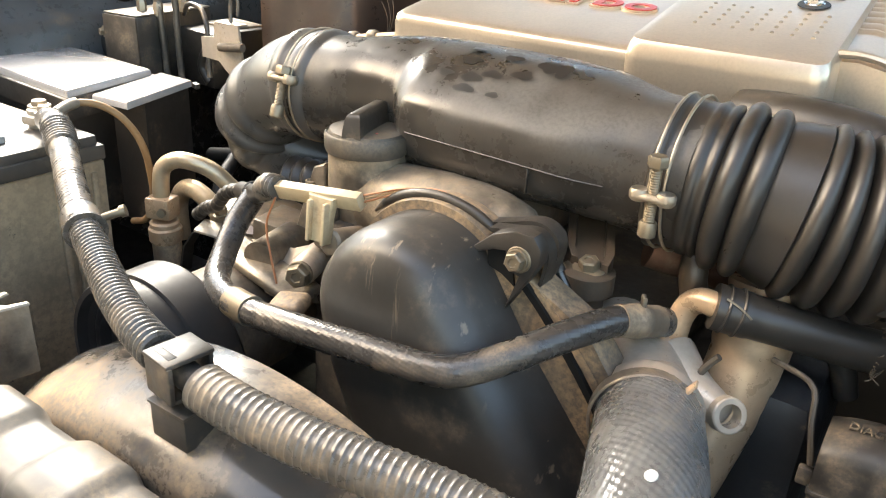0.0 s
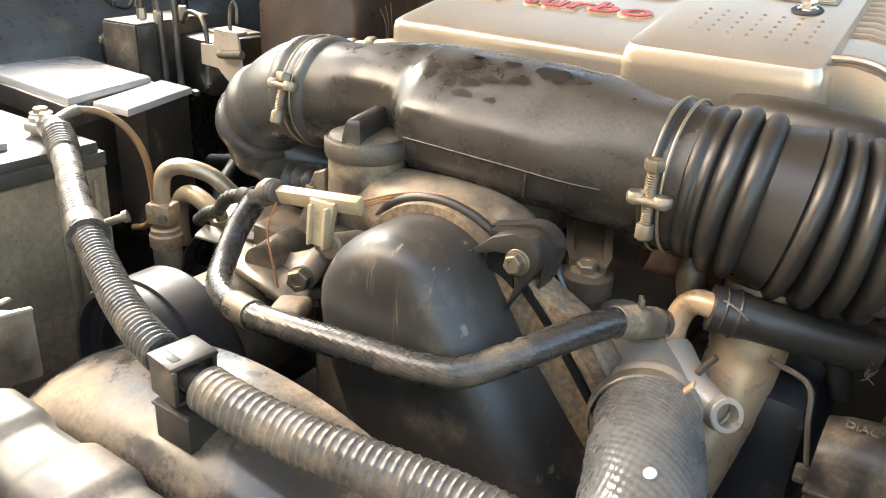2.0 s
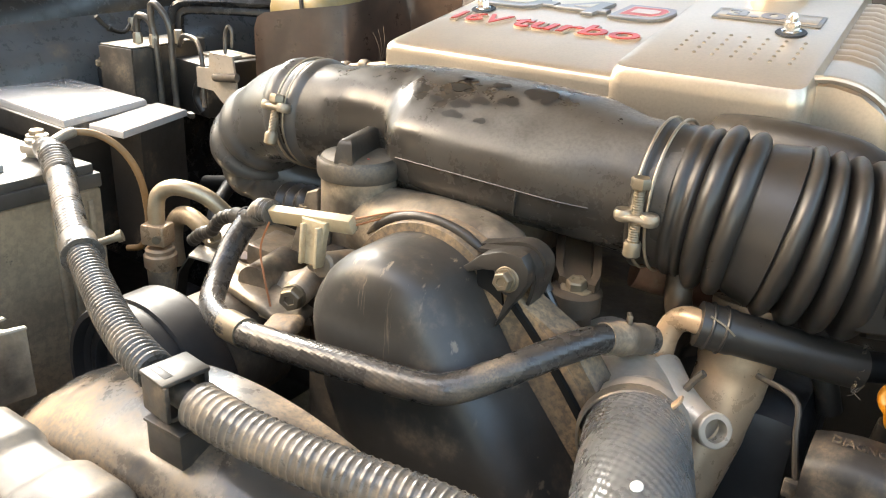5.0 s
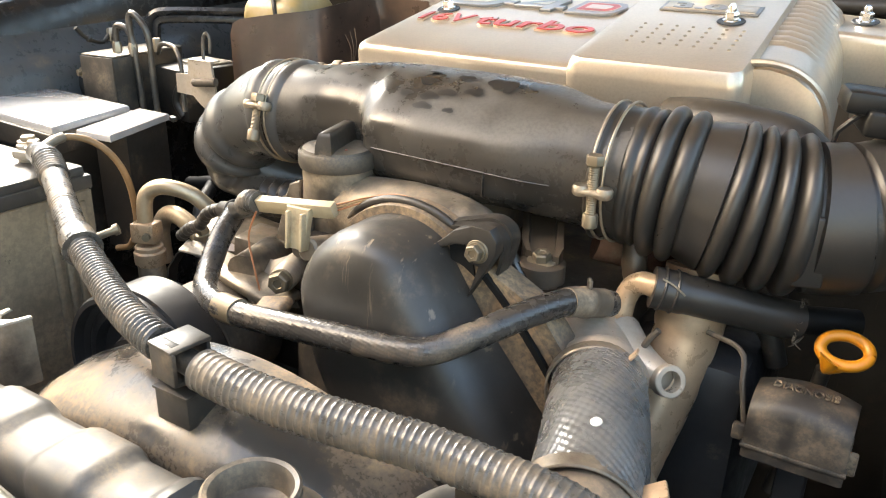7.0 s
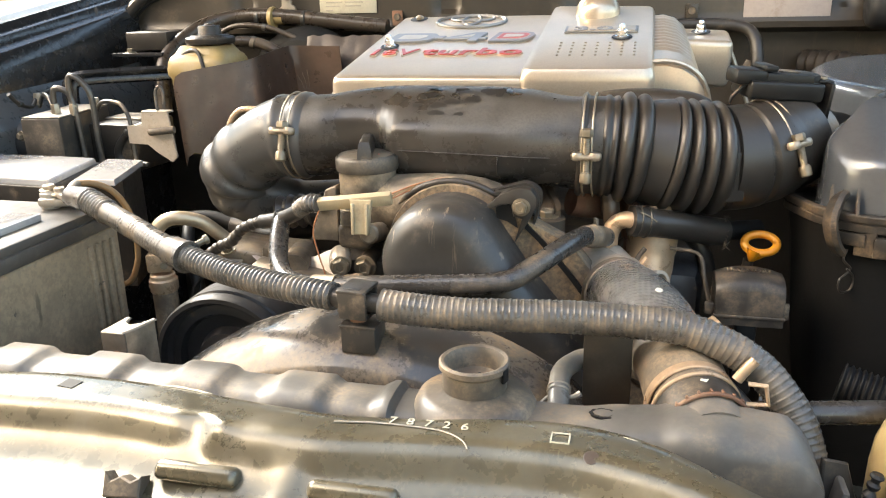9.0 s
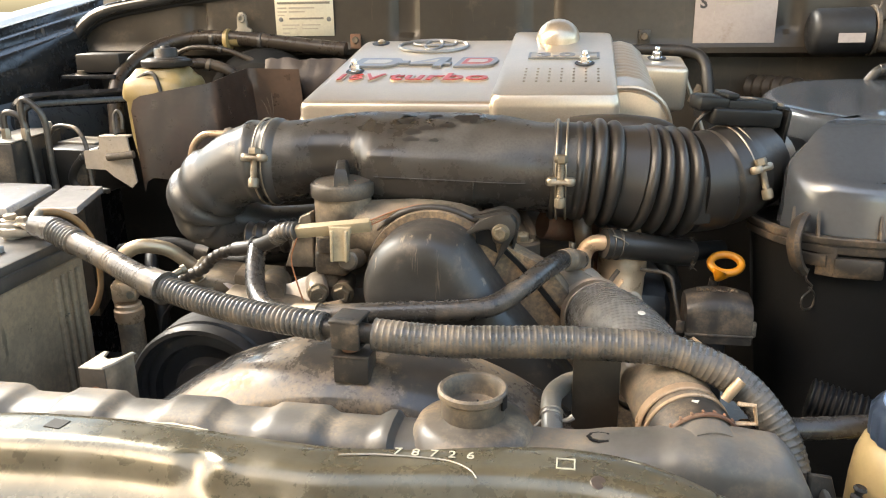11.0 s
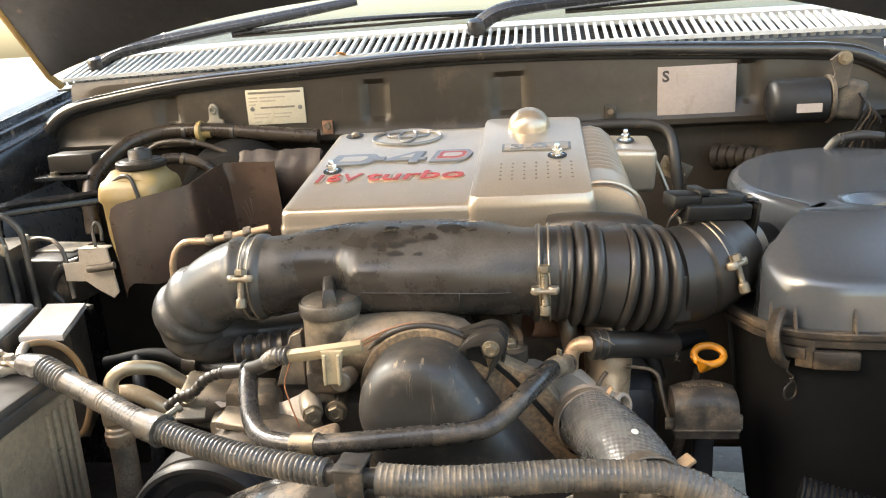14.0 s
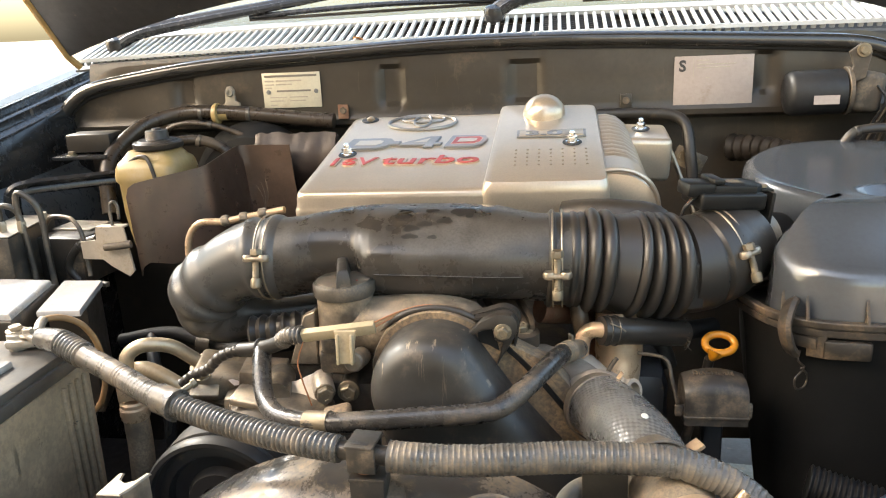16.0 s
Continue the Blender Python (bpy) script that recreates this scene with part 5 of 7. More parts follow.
def elbow():
    e = thing("rubber_elbow", (-0.22, 0.43, 1.06), "black rubber intake elbow turning down", "rubber elbow")
    pts = [(-0.15, 0.421, 1.088), (-0.172, 0.421, 1.088), (-0.2, 0.421, 1.083), (-0.229, 0.424, 1.069), (-0.252, 0.43, 1.05), (-0.261, 0.438, 1.03), (-0.244, 0.45, 1.012), (-0.205, 0.46, 1.006), (-0.15, 0.475, 1.006), (-0.1, 0.49, 1.01)]

    def r(s, L):
        v = 0.0445 - max(0.0, min(0.005, (s - 0.04) * 0.12))
        for c, w, h in ((0.012, 0.006, 0.0035), (0.034, 0.005, 0.003), (0.098, 0.008, 0.004), (0.122, 0.009, 0.0065), (0.145, 0.008, 0.004)):
            v += h * math.exp(-((s - c) / w) ** 4)
        if s > 0.17:
            v -= min(0.02, (s - 0.17) * 0.4)
        return v

    ob = part("body", tube(pts, r, 36, 0.003), M_ELBOW, e, sharp=60)
    part("tab", box((0.004, 0.014, 0.02), (-0.232, 0.394, 1.062), (20, 30, 25), 0.0015), M_RUBBER, ob, "small moulded tab")
    part("lower_sleeve", tube([(-0.2, 0.41, 1.0), (-0.15, 0.415, 1.005), (-0.1, 0.43, 1.01)], lambda s, L: 0.018 + 0.002 * math.sin(s * 500), 18, 0.003), M_RUBBER, ob, "black ribbed sleeve")


elbow()


def bellows():
    b = thing("bellows_hose", (0.25, 0.44, 1.07), "black corrugated rubber bellows hose", "intake hose")
    pts = [(0.138, 0.422, 1.085), (0.17, 0.424, 1.083), (0.205, 0.428, 1.079), (0.245, 0.436, 1.072), (0.285, 0.447, 1.069), (0.313, 0.459, 1.072), (0.333, 0.475, 1.077), (0.35, 0.494, 1.08)]
    ribs = ((0.0445, 0.0066, 0.0092), (0.0585, 0.0066, 0.0088), (0.0915, 0.0066, 0.011), (0.106, 0.0066, 0.011), (0.1205, 0.0066, 0.011), (0.1355, 0.007, 0.0105))

    def r(s, L):
        v = 0.05 if s < 0.036 else 0.0475
        for c, h in ((0.004, 0.003), (0.026, 0.002), (0.034, 0.0018)):
            v += h * math.exp(-((s - c) / 0.0028) ** 4)
        if 0.065 < s < 0.085:
            v += 0.003 + 0.005 * (s - 0.065) / 0.02
        if 0.146 < s < 0.172:
            v += 0.0055
        if 0.177 < s:
            v += 0.0045
        for c, w, h in ribs:
            v += h * max(0.0, 1 - ((s - c) / w) ** 2) ** 0.5 if abs(s - c) < w else 0.0
        if s > 0.195:
            v -= min(0.002, (s - 0.195) * 0.2)
        return v

    ob = part("body", tube(pts, r, 44, 0.0011), M_RUBBER, b, sharp=75)
    part("mould_pad", box((0.02, 0.006, 0.05), (0.291, 0.4015, 1.06), (0, 0, 20), 0.0025, 3), M_RUBBER, ob, "raised moulded pad")
    part("drain_elbow", tube([(0.172, 0.41, 1.035), (0.174, 0.405, 1.02), (0.178, 0.41, 1.0)], 0.0095, 14, 0.005), M_BROWN, b, "rust-brown stub below the hose")


bellows()


def smooth_loop(poly, n):
    line, _ = smooth_path([(x, y, 0) for x, y in poly], 0.004, closed=True)
    return [(line[int(i * (len(line) - 1) / n)].x, line[int(i * (len(line) - 1) / n)].y) for i in range(n)]


def grown(loop, g):
    out, n = [], len(loop)
    area = sum(loop[i][0] * loop[(i + 1) % n][1] - loop[(i + 1) % n][0] * loop[i][1] for i in range(n))
    s = 1 if area > 0 else -1
    for i in range(n):
        a, b = loop[(i - 2) % n], loop[(i + 2) % n]
        tx, ty = b[0] - a[0], b[1] - a[1]
        L = math.hypot(tx, ty) or 1
        out.append((loop[i][0] + s * ty / L * g, loop[i][1] - s * tx / L * g))
    return out


def air_box():
    a = thing("air_filter_box", (0.52, 0.55, 0.75), "black plastic air filter box with a sheeny lid and dusty flange", "air filter box")
    plan = smooth_loop([(0.35, 0.455), (0.356, 0.428), (0.366, 0.402), (0.382, 0.383), (0.402, 0.37), (0.44, 0.361), (0.5, 0.357), (0.6, 0.362), (0.66, 0.39), (0.685, 0.47), (0.69, 0.68), (0.66, 0.79), (0.58, 0.835), (0.48, 0.81), (0.42, 0.745), (0.39, 0.68), (0.395, 0.63), (0.44, 0.58), (0.445, 0.54), (0.415, 0.505), (0.37, 0.48)], 120)
    cover = smooth_loop([(0.374, 0.43), (0.38, 0.405), (0.393, 0.388), (0.412, 0.377), (0.45, 0.368), (0.52, 0.364), (0.6, 0.37), (0.65, 0.4), (0.68, 0.47), (0.685, 0.65), (0.65, 0.77), (0.58, 0.822), (0.518, 0.817), (0.453, 0.779), (0.406, 0.71), (0.39, 0.65), (0.394, 0.595), (0.409, 0.552), (0.426, 0.515), (0.437, 0.49), (0.428, 0.474), (0.411, 0.461), (0.395, 0.449), (0.381, 0.441)], 160)

    def ease(v):
        v = min(1.0, max(0.0, v))
        return v * v * (3 - 2 * v)

    def crown(x, y):
        d = math.hypot((x - 0.522) / 1.25, y - 0.512)
        dish = 0.016 * (1 - ease((d - 0.016) / 0.017)) - 0.0012 * math.exp(-((d - 0.037) / 0.004) ** 2)
        return 1.083 + 0.05 * ease((y - 0.37) / 0.11) - 0.01 * ease((0.41 - x) / 0.035) * ease((0.5 - y) / 0.05) + 0.01 * ease((y - 0.52) / 0.3) - dish

    def rr(g, z):
        return [(x, y, z) for x, y in grown(plan, g)]

    def wall(g, f, drop):
        return [(x, y, 1.03 + (crown(x, y) - drop - 1.03) * f) for x, y in grown(cover, g)]

    rings = [wall(g, f, d) for g, f, d in ((0.004, 0.0, 0.014), (0.002, 0.5, 0.014), (0.0, 1.0, 0.014), (-0.001, 1.0, 0.009), (-0.003, 1.0, 0.005), (-0.006, 1.0, 0.002), (-0.01, 1.0, 0.0))]
    rim = rings[-1]
    for k in [0.975 - 0.0183 * i for i in range(53)]:
        flat = [(0.54 + (x - 0.54) * k, 0.59 + (y - 0.59) * k) for x, y, z in rim]
        rings.append([(x, y, crown(x, y)) for x, y in flat])
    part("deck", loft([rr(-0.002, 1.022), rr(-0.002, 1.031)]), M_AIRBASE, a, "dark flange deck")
    lid = part("lid", loft(rings), M_AIRBOX, a, "smooth lid with sky sheen put into its blue-grey colour", sharp=60)
    part("wing_nut", join(lathe([(0.009, 0), (0.009, 0.002), (0.005, 0.003), (0.005, 0.009), (0.003, 0.011)], (0.522, 0.512, 1.1165), segs=12), box((0.026, 0.004, 0.009), (0.522, 0.512, 1.124), (0, 0, 30), 0.0018)), M_ZINC, lid, "grey wing nut")
    fl = part("flange", loft([rr(0.001, 1.02), rr(0.0035, 1.02), rr(0.004, 1.0205), rr(0.004, 1.027), rr(0.002, 1.0275), rr(0.002, 1.029), rr(0.004, 1.0295), rr(0.004, 1.0345), rr(0.0032, 1.0355), rr(-0.004, 1.0355)], closed=True), M_DIMFLANGE, a, "dusty brown two-part flange", sharp=25)
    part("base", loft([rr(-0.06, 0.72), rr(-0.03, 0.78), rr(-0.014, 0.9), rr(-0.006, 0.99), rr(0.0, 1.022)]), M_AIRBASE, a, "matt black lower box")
    for x, y in ((0.378, 0.389), (0.397, 0.374), (0.449, 0.361), (0.51, 0.358), (0.57, 0.36)):
        part("flange_rib", prism([(0, 0), (0.009, 0), (0, 0.024)], 0.003, pose(x, y + 0.004, 1.0345, 90, 0, -90)), M_DIMFLANGE, fl)
    # strap latch with its wire loop
    la = part("latch", tube([(0.384, 0.385, 1.05), (0.378, 0.375, 1.046), (0.373, 0.367, 1.033), (0.374, 0.366, 1.022), (0.379, 0.369, 1.008), (0.386, 0.376, 0.998)], lambda s, L: 0.0078, 10, 0.004, shape=lambda t, s: 0.35 + 0.65 * abs(math.cos(t))), M_DIMFLANGE, a, "dusty strap latch")
    part("latch_frame", join(box((0.03, 0.004, 0.012), (0.392, 0.374, 1.012), (0, 0, -35), 0.001), box((0.018, 0.004, 0.03), (0.405, 0.368, 1.012), (0, 0, -28), 0.001)), M_DIMFLANGE, a)
    part("wire_loop", tube([(0.393, 0.378, 1.0), (0.39, 0.373, 0.991), (0.398, 0.377, 0.981), (0.388, 0.37, 0.972), (0.39, 0.371, 0.96), (0.4, 0.378, 0.96), (0.402, 0.379, 0.972), (0.394, 0.374, 0.982)], 0.0011, 6, 0.003), M_DIMFLANGE, la, "bent wire loop")
    part("moulded_pad", box((0.044, 0.008, 0.02), (0.432, 0.361, 1.007), (0, 0, -7), 0.003), M_DIMFLANGE, a)
    # outlet neck
    nk = part("outlet_neck", tube([(0.338, 0.48, 1.078), (0.352, 0.494, 1.08), (0.372, 0.513, 1.078)], lambda s, L: 0.042 - 0.003 * min(1, s / 0.03), 32, 0.004), M_PALEGREY, a, "grey-beige outlet neck")
    # Near-black sleeve stands in for the shaded walls of the lid notch.
    part("neck_shade", tube([(0.365, 0.507, 1.078), (0.385, 0.525, 1.074), (0.44, 0.565, 1.06)], lambda s, L: 0.034, 28, 0.006), M_AIRBASE, a, "near-black sleeve painted as the lid notch's shade")
    return nk


air_box()


def flow_sensor():
    s = thing("air_flow_sensor", (0.365, 0.497, 1.12), "black air-flow sensor plugged into the outlet neck", "sensor")
    turn = (4, 5, 20)
    part("body", box((0.078, 0.046, 0.018), (0.332, 0.483, 1.136), turn, 0.003, 3), M_SENSOR, s)
    part("top_plate", prism([(-0.03, -0.017), (0.018, -0.019), (0.03, -0.009), (0.03, 0.01), (0.018, 0.019), (-0.03, 0.017)], 0.008, pose(0.341, 0.486, 1.144, 4, 5, 20), 0.0018, 2), M_SENSOR, s, "eight-sided cover plate")
    part("plug", box((0.034, 0.028, 0.016), (0.3, 0.468, 1.15), turn, 0.004), M_SENSOR, s)
    part("plug_rib", box((0.014, 0.03, 0.006), (0.318, 0.474, 1.158), turn, 0.002), M_SENSOR, s)
    part("foot", box((0.045, 0.036, 0.036), (0.345, 0.495, 1.115), turn, 0.003), M_SENSOR, s)
    part("side_fin", box((0.004, 0.04, 0.036), (0.376, 0.497, 1.124), turn, 0.001), M_SENSOR, s)
    part("label", box((0.02, 0.014, 0.0005), (0.341, 0.486, 1.1526), turn, 0), M_TIMEDUST, s, "faded label")
    part("ear", box((0.016, 0.02, 0.003), (0.376, 0.497, 1.142), turn, 0.001), M_SENSOR, s, "screw ear")
    part("screw", lathe([(0.004, 0), (0.004, 0.002), (0.0025, 0.003), (0, 0.003)], (0.377, 0.497, 1.1433), (0, 0, 1), 14), M_SHINE, s)
    for k in range(3):
        part("wire", tube([(0.3, 0.458 + 0.004 * k, 1.144), (0.285, 0.46, 1.125), (0.29, 0.48, 1.09), (0.3, 0.5, 1.03)], 0.002, 6, 0.01), (M_BLACK, M_COPPER, M_BLACK)[k], s)


flow_sensor()


def silencer_pad():
    pts = [(0.16, 0.505, 1.108), (0.19, 0.494, 1.112), (0.225, 0.488, 1.112), (0.255, 0.49, 1.106), (0.275, 0.5, 1.085)]
    solid("rubber_sleeve", tube(pts, lambda s, L: 0.0215, 18, 0.006), M_BOX, "grained black rubber sleeve under the cover edge", "rubber sleeve")


silencer_pad()

# ---- hoses and pipes ----


def radiator_hose():
    h = thing("radiator_hose", (0.22, 0.2, 0.95), "thick braided radiator hose, blue-grey sheen and dust", "radiator hose")

    def weave(a, s):
        return 1 + 0.007 * math.cos(34 * a + s * 380) * math.cos(9 * a - s * 820)

    part("upper_hose", tube([(0.186, 0.317, 0.968), (0.195, 0.292, 0.972), (0.2065, 0.258, 0.977), (0.219, 0.22, 0.9785), (0.2285, 0.185, 0.9745)], lambda s, L: 0.0318, 240, 0.0008, shape=weave), M_BRAID, h, sharp=80)
    part("lower_hose", tube([(0.226, 0.19, 0.974), (0.234, 0.168, 0.971), (0.242, 0.138, 0.966), (0.249, 0.112, 0.961), (0.2535, 0.0955, 0.9588)], lambda s, L: 0.0296 + 0.0005 * math.sin(s * 150), 32, 0.004), M_HOSEDUST, h, "dust-coated lower hose")

    def spring_clip(at, axis, r, tab, ear=1.0):
        at, axis = Vector(at), Vector(axis).normalized()
        ob = part("spring_clamp", ring(r, r + 0.0016, 0.011, at - axis * 0.0055, axis, 36), M_CAST, h, "dusty spring clamp")
        part("clamp_ear", moved(box((0.013 * ear, 0.0035 * ear, 0.016 * ear), (0, 0, 0), bevel=0.0008), frame_to(at + Vector(tab) * (r + 0.006), tab)), M_TANPIPE, ob)

    spring_clip((0.188, 0.306, 0.9685), (0.35, -0.93, 0.1), 0.0322, (0.55, 0.1, 0.82), 0.6)
    spring_clip((0.226, 0.184, 0.972), (0.3, -0.95, -0.05), 0.0335, (0.85, 0.35, 0.45))
    way = Vector((0.28, -0.95, -0.1)).normalized()
    top = Vector((0.2515, 0.102, 0.9595))
    ob = part("lower_clamp", ring(0.0296, 0.0308, 0.02, top - way * 0.01, way, 40), M_BOX, h, "dark clamp band")
    part("clamp_band", ring(0.03, 0.0322, 0.003, top - way * 0.013, way, 40), M_TANPIPE, ob, "tan clamp rim")
    teeth = [ring(0.029, 0.0312, 0.003, top + way * 0.009, way, 40)] + [moved(box((0.0016, 0.003, 0.003), (0.0308 * math.cos(a), 0.0308 * math.sin(a), 0), bevel=0.0004), frame_to(top + way * 0.0095, way)) for a in [2 * math.pi * k / 24 for k in range(24)]]
    part("rust_rim", join(*teeth), M_RUST, ob, "rusty toothed hose end")
    strap = part("tension_strap", ring(0.0304, 0.032, 0.008, top - way * 0.027, way, 40), M_TANPIPE, ob, "tan tension strap")
    part("clamp_knob", tube([(0.2735, 0.118, 0.985), (0.2785, 0.1195, 0.992), (0.2845, 0.1215, 0.999)], 0.0042, 14, 0.003, shape=lambda a, s: 0.75 + 0.25 * abs(math.cos(a))), M_TANPIPE, strap, "rounded clamp knob")
    loop = [(0.2785, 0.1, 0.992), (0.2895, 0.1, 0.9915), (0.292, 0.1, 0.978), (0.2785, 0.1, 0.977)]
    part("clamp_loop", tube(loop, 0.0017, 10, 0.004, smooth=False), M_TANPIPE, ob, "clamp wire loop")
    part("paint_mark", moved(box((0.0042, 0.005, 0.0008), (0, 0, 0), bevel=0), frame_to((0.2516, 0.1035, 0.9903), (0.05, 0.12, 1))), M_WHITE, ob, "white paint mark")
    part("paint_dab", moved(lathe([(0.0046, 0), (0.004, 0.0006), (0, 0.0008)], (0, 0, 0), segs=12), frame_to((0.2217, 0.212, 1.0103), (0.1, 0.0, 1)) @ Matrix.Diagonal((1, 0.7, 1, 1))), M_WHITE, h, "pale paint dab")


radiator_hose()


def heater_hose():
    h = thing("coolant_hose", (0.05, 0.24, 0.99), "braided black coolant hose bent across the timing cover", "coolant hose")
    pts = [(-0.152, 0.318, 1.018), (-0.146, 0.296, 1.006), (-0.137, 0.274, 0.99), (-0.118, 0.25, 0.983), (-0.09, 0.235, 0.984), (-0.055, 0.227, 0.988), (-0.01, 0.227, 0.992), (0.04, 0.231, 0.995), (0.075, 0.234, 0.997), (0.098, 0.241, 1.0), (0.12, 0.262, 1.009), (0.139, 0.292, 1.016), (0.153, 0.3228, 1.0165), (0.163, 0.345, 1.011), (0.172, 0.366, 1.004)]
    part("hose", tube(pts, 0.0095, 110, 0.0007, shape=lambda a, s: 1 + 0.008 * math.cos(17 * a + s * 560) * math.cos(6 * a - s * 1250)), M_BRAIDDARK, h, sharp=80)
    part("metal_band", tube([(-0.082, 0.2335, 0.9845), (-0.07, 0.2305, 0.986), (-0.057, 0.2275, 0.988)], 0.0108, 20, 0.006), M_ZINC, h, "wide dusty metal band")
    part("end_sleeve", tube([(0.1545, 0.326, 1.016), (0.162, 0.343, 1.0115), (0.1685, 0.359, 1.0065)], lambda s, L: 0.0104 + 0.0009 * (0.012 < s < 0.02), 20, 0.002), M_HOSEDUST, h, "dusty hose end")
    part("clamp_ear", box((0.003, 0.007, 0.01), (0.163, 0.344, 1.024), (0, 0, 30), 0.0008), M_CAST, h)


heater_hose()


def bypass():
    b = thing("bypass_pipe", (0.2, 0.38, 1.0), "pale bent bypass pipe with a black hose", "coolant pipe")
    part("pipe", tube([(0.1745, 0.3835, 0.978), (0.1745, 0.386, 0.99), (0.1752, 0.389, 1.0), (0.179, 0.391, 1.0095), (0.187, 0.389, 1.0155), (0.197, 0.386, 1.0165), (0.206, 0.388, 1.0155)], 0.0085, 16, 0.003), M_TANPIPE, b, "dusty pale pipe")
    part("post", lathe([(0.02, -0.03), (0.014, -0.02), (0.012, -0.006), (0.0115, 0.002), (0.0095, 0.004)], (0.1745, 0.384, 0.981), segs=18), M_CAST, b)
    part("hose", tube([(0.195, 0.3845, 1.0165), (0.216, 0.393, 1.013), (0.239, 0.405, 1.008), (0.263, 0.421, 1.0), (0.2875, 0.438, 0.9932)], lambda s, L: 0.0152 - 0.0008 * (s > 0.022), 28, 0.003), M_RUBBER, b, "smooth black hose")
    part("wire_clamp", join(*[ring(0.0148, 0.0164, 0.0022, (0.2 + 0.008 * k, 0.3865 + 0.0032 * k, 1.016 - 0.0015 * k), (0.9, 0.37, -0.18), 28) for k in range(2)]), M_BOX, b)
    part("clamp_tail", tube([(0.204, 0.376, 1.028), (0.213, 0.377, 1.024), (0.22, 0.379, 1.018)], 0.0008, 5, 0.003), M_ZINC, b)
    part("end_connector", tube([(0.284, 0.437, 0.994), (0.3, 0.45, 0.992), (0.325, 0.466, 0.99)], 0.0105, 16, 0.005), M_AIRBASE, b)
    rnd = random.Random(2)
    fz = []
    for k in range(44):
        a = rnd.uniform(0, 6.28)
        o = Vector((0.288, 0.438 + 0.0145 * math.cos(a), 0.993 + 0.0145 * math.sin(a)))
        fz.append(tube([o, o + Vector((rnd.uniform(0.001, 0.004), 0.003 * math.cos(a), 0.003 * math.sin(a))), o + Vector((rnd.uniform(-0.002, 0.007), rnd.uniform(-0.005, 0.003), rnd.uniform(-0.006, 0.004)))], 0.00045, 4, 0.003))
    part("frayed_fibre", join(*fz), M_CASTDARK, b, "frayed hose fibres")


bypass()


STRAP = [(-0.291, 0.352, 0.895), (-0.283, 0.352, 0.925), (-0.267, 0.352, 0.945), (-0.24, 0.352, 0.957)]
PLATE = [(-0.243, 0.36, 0.937), (-0.146, 0.355, 0.959), (-0.078, 0.31, 0.96), (-0.153, 0.315, 0.948)]


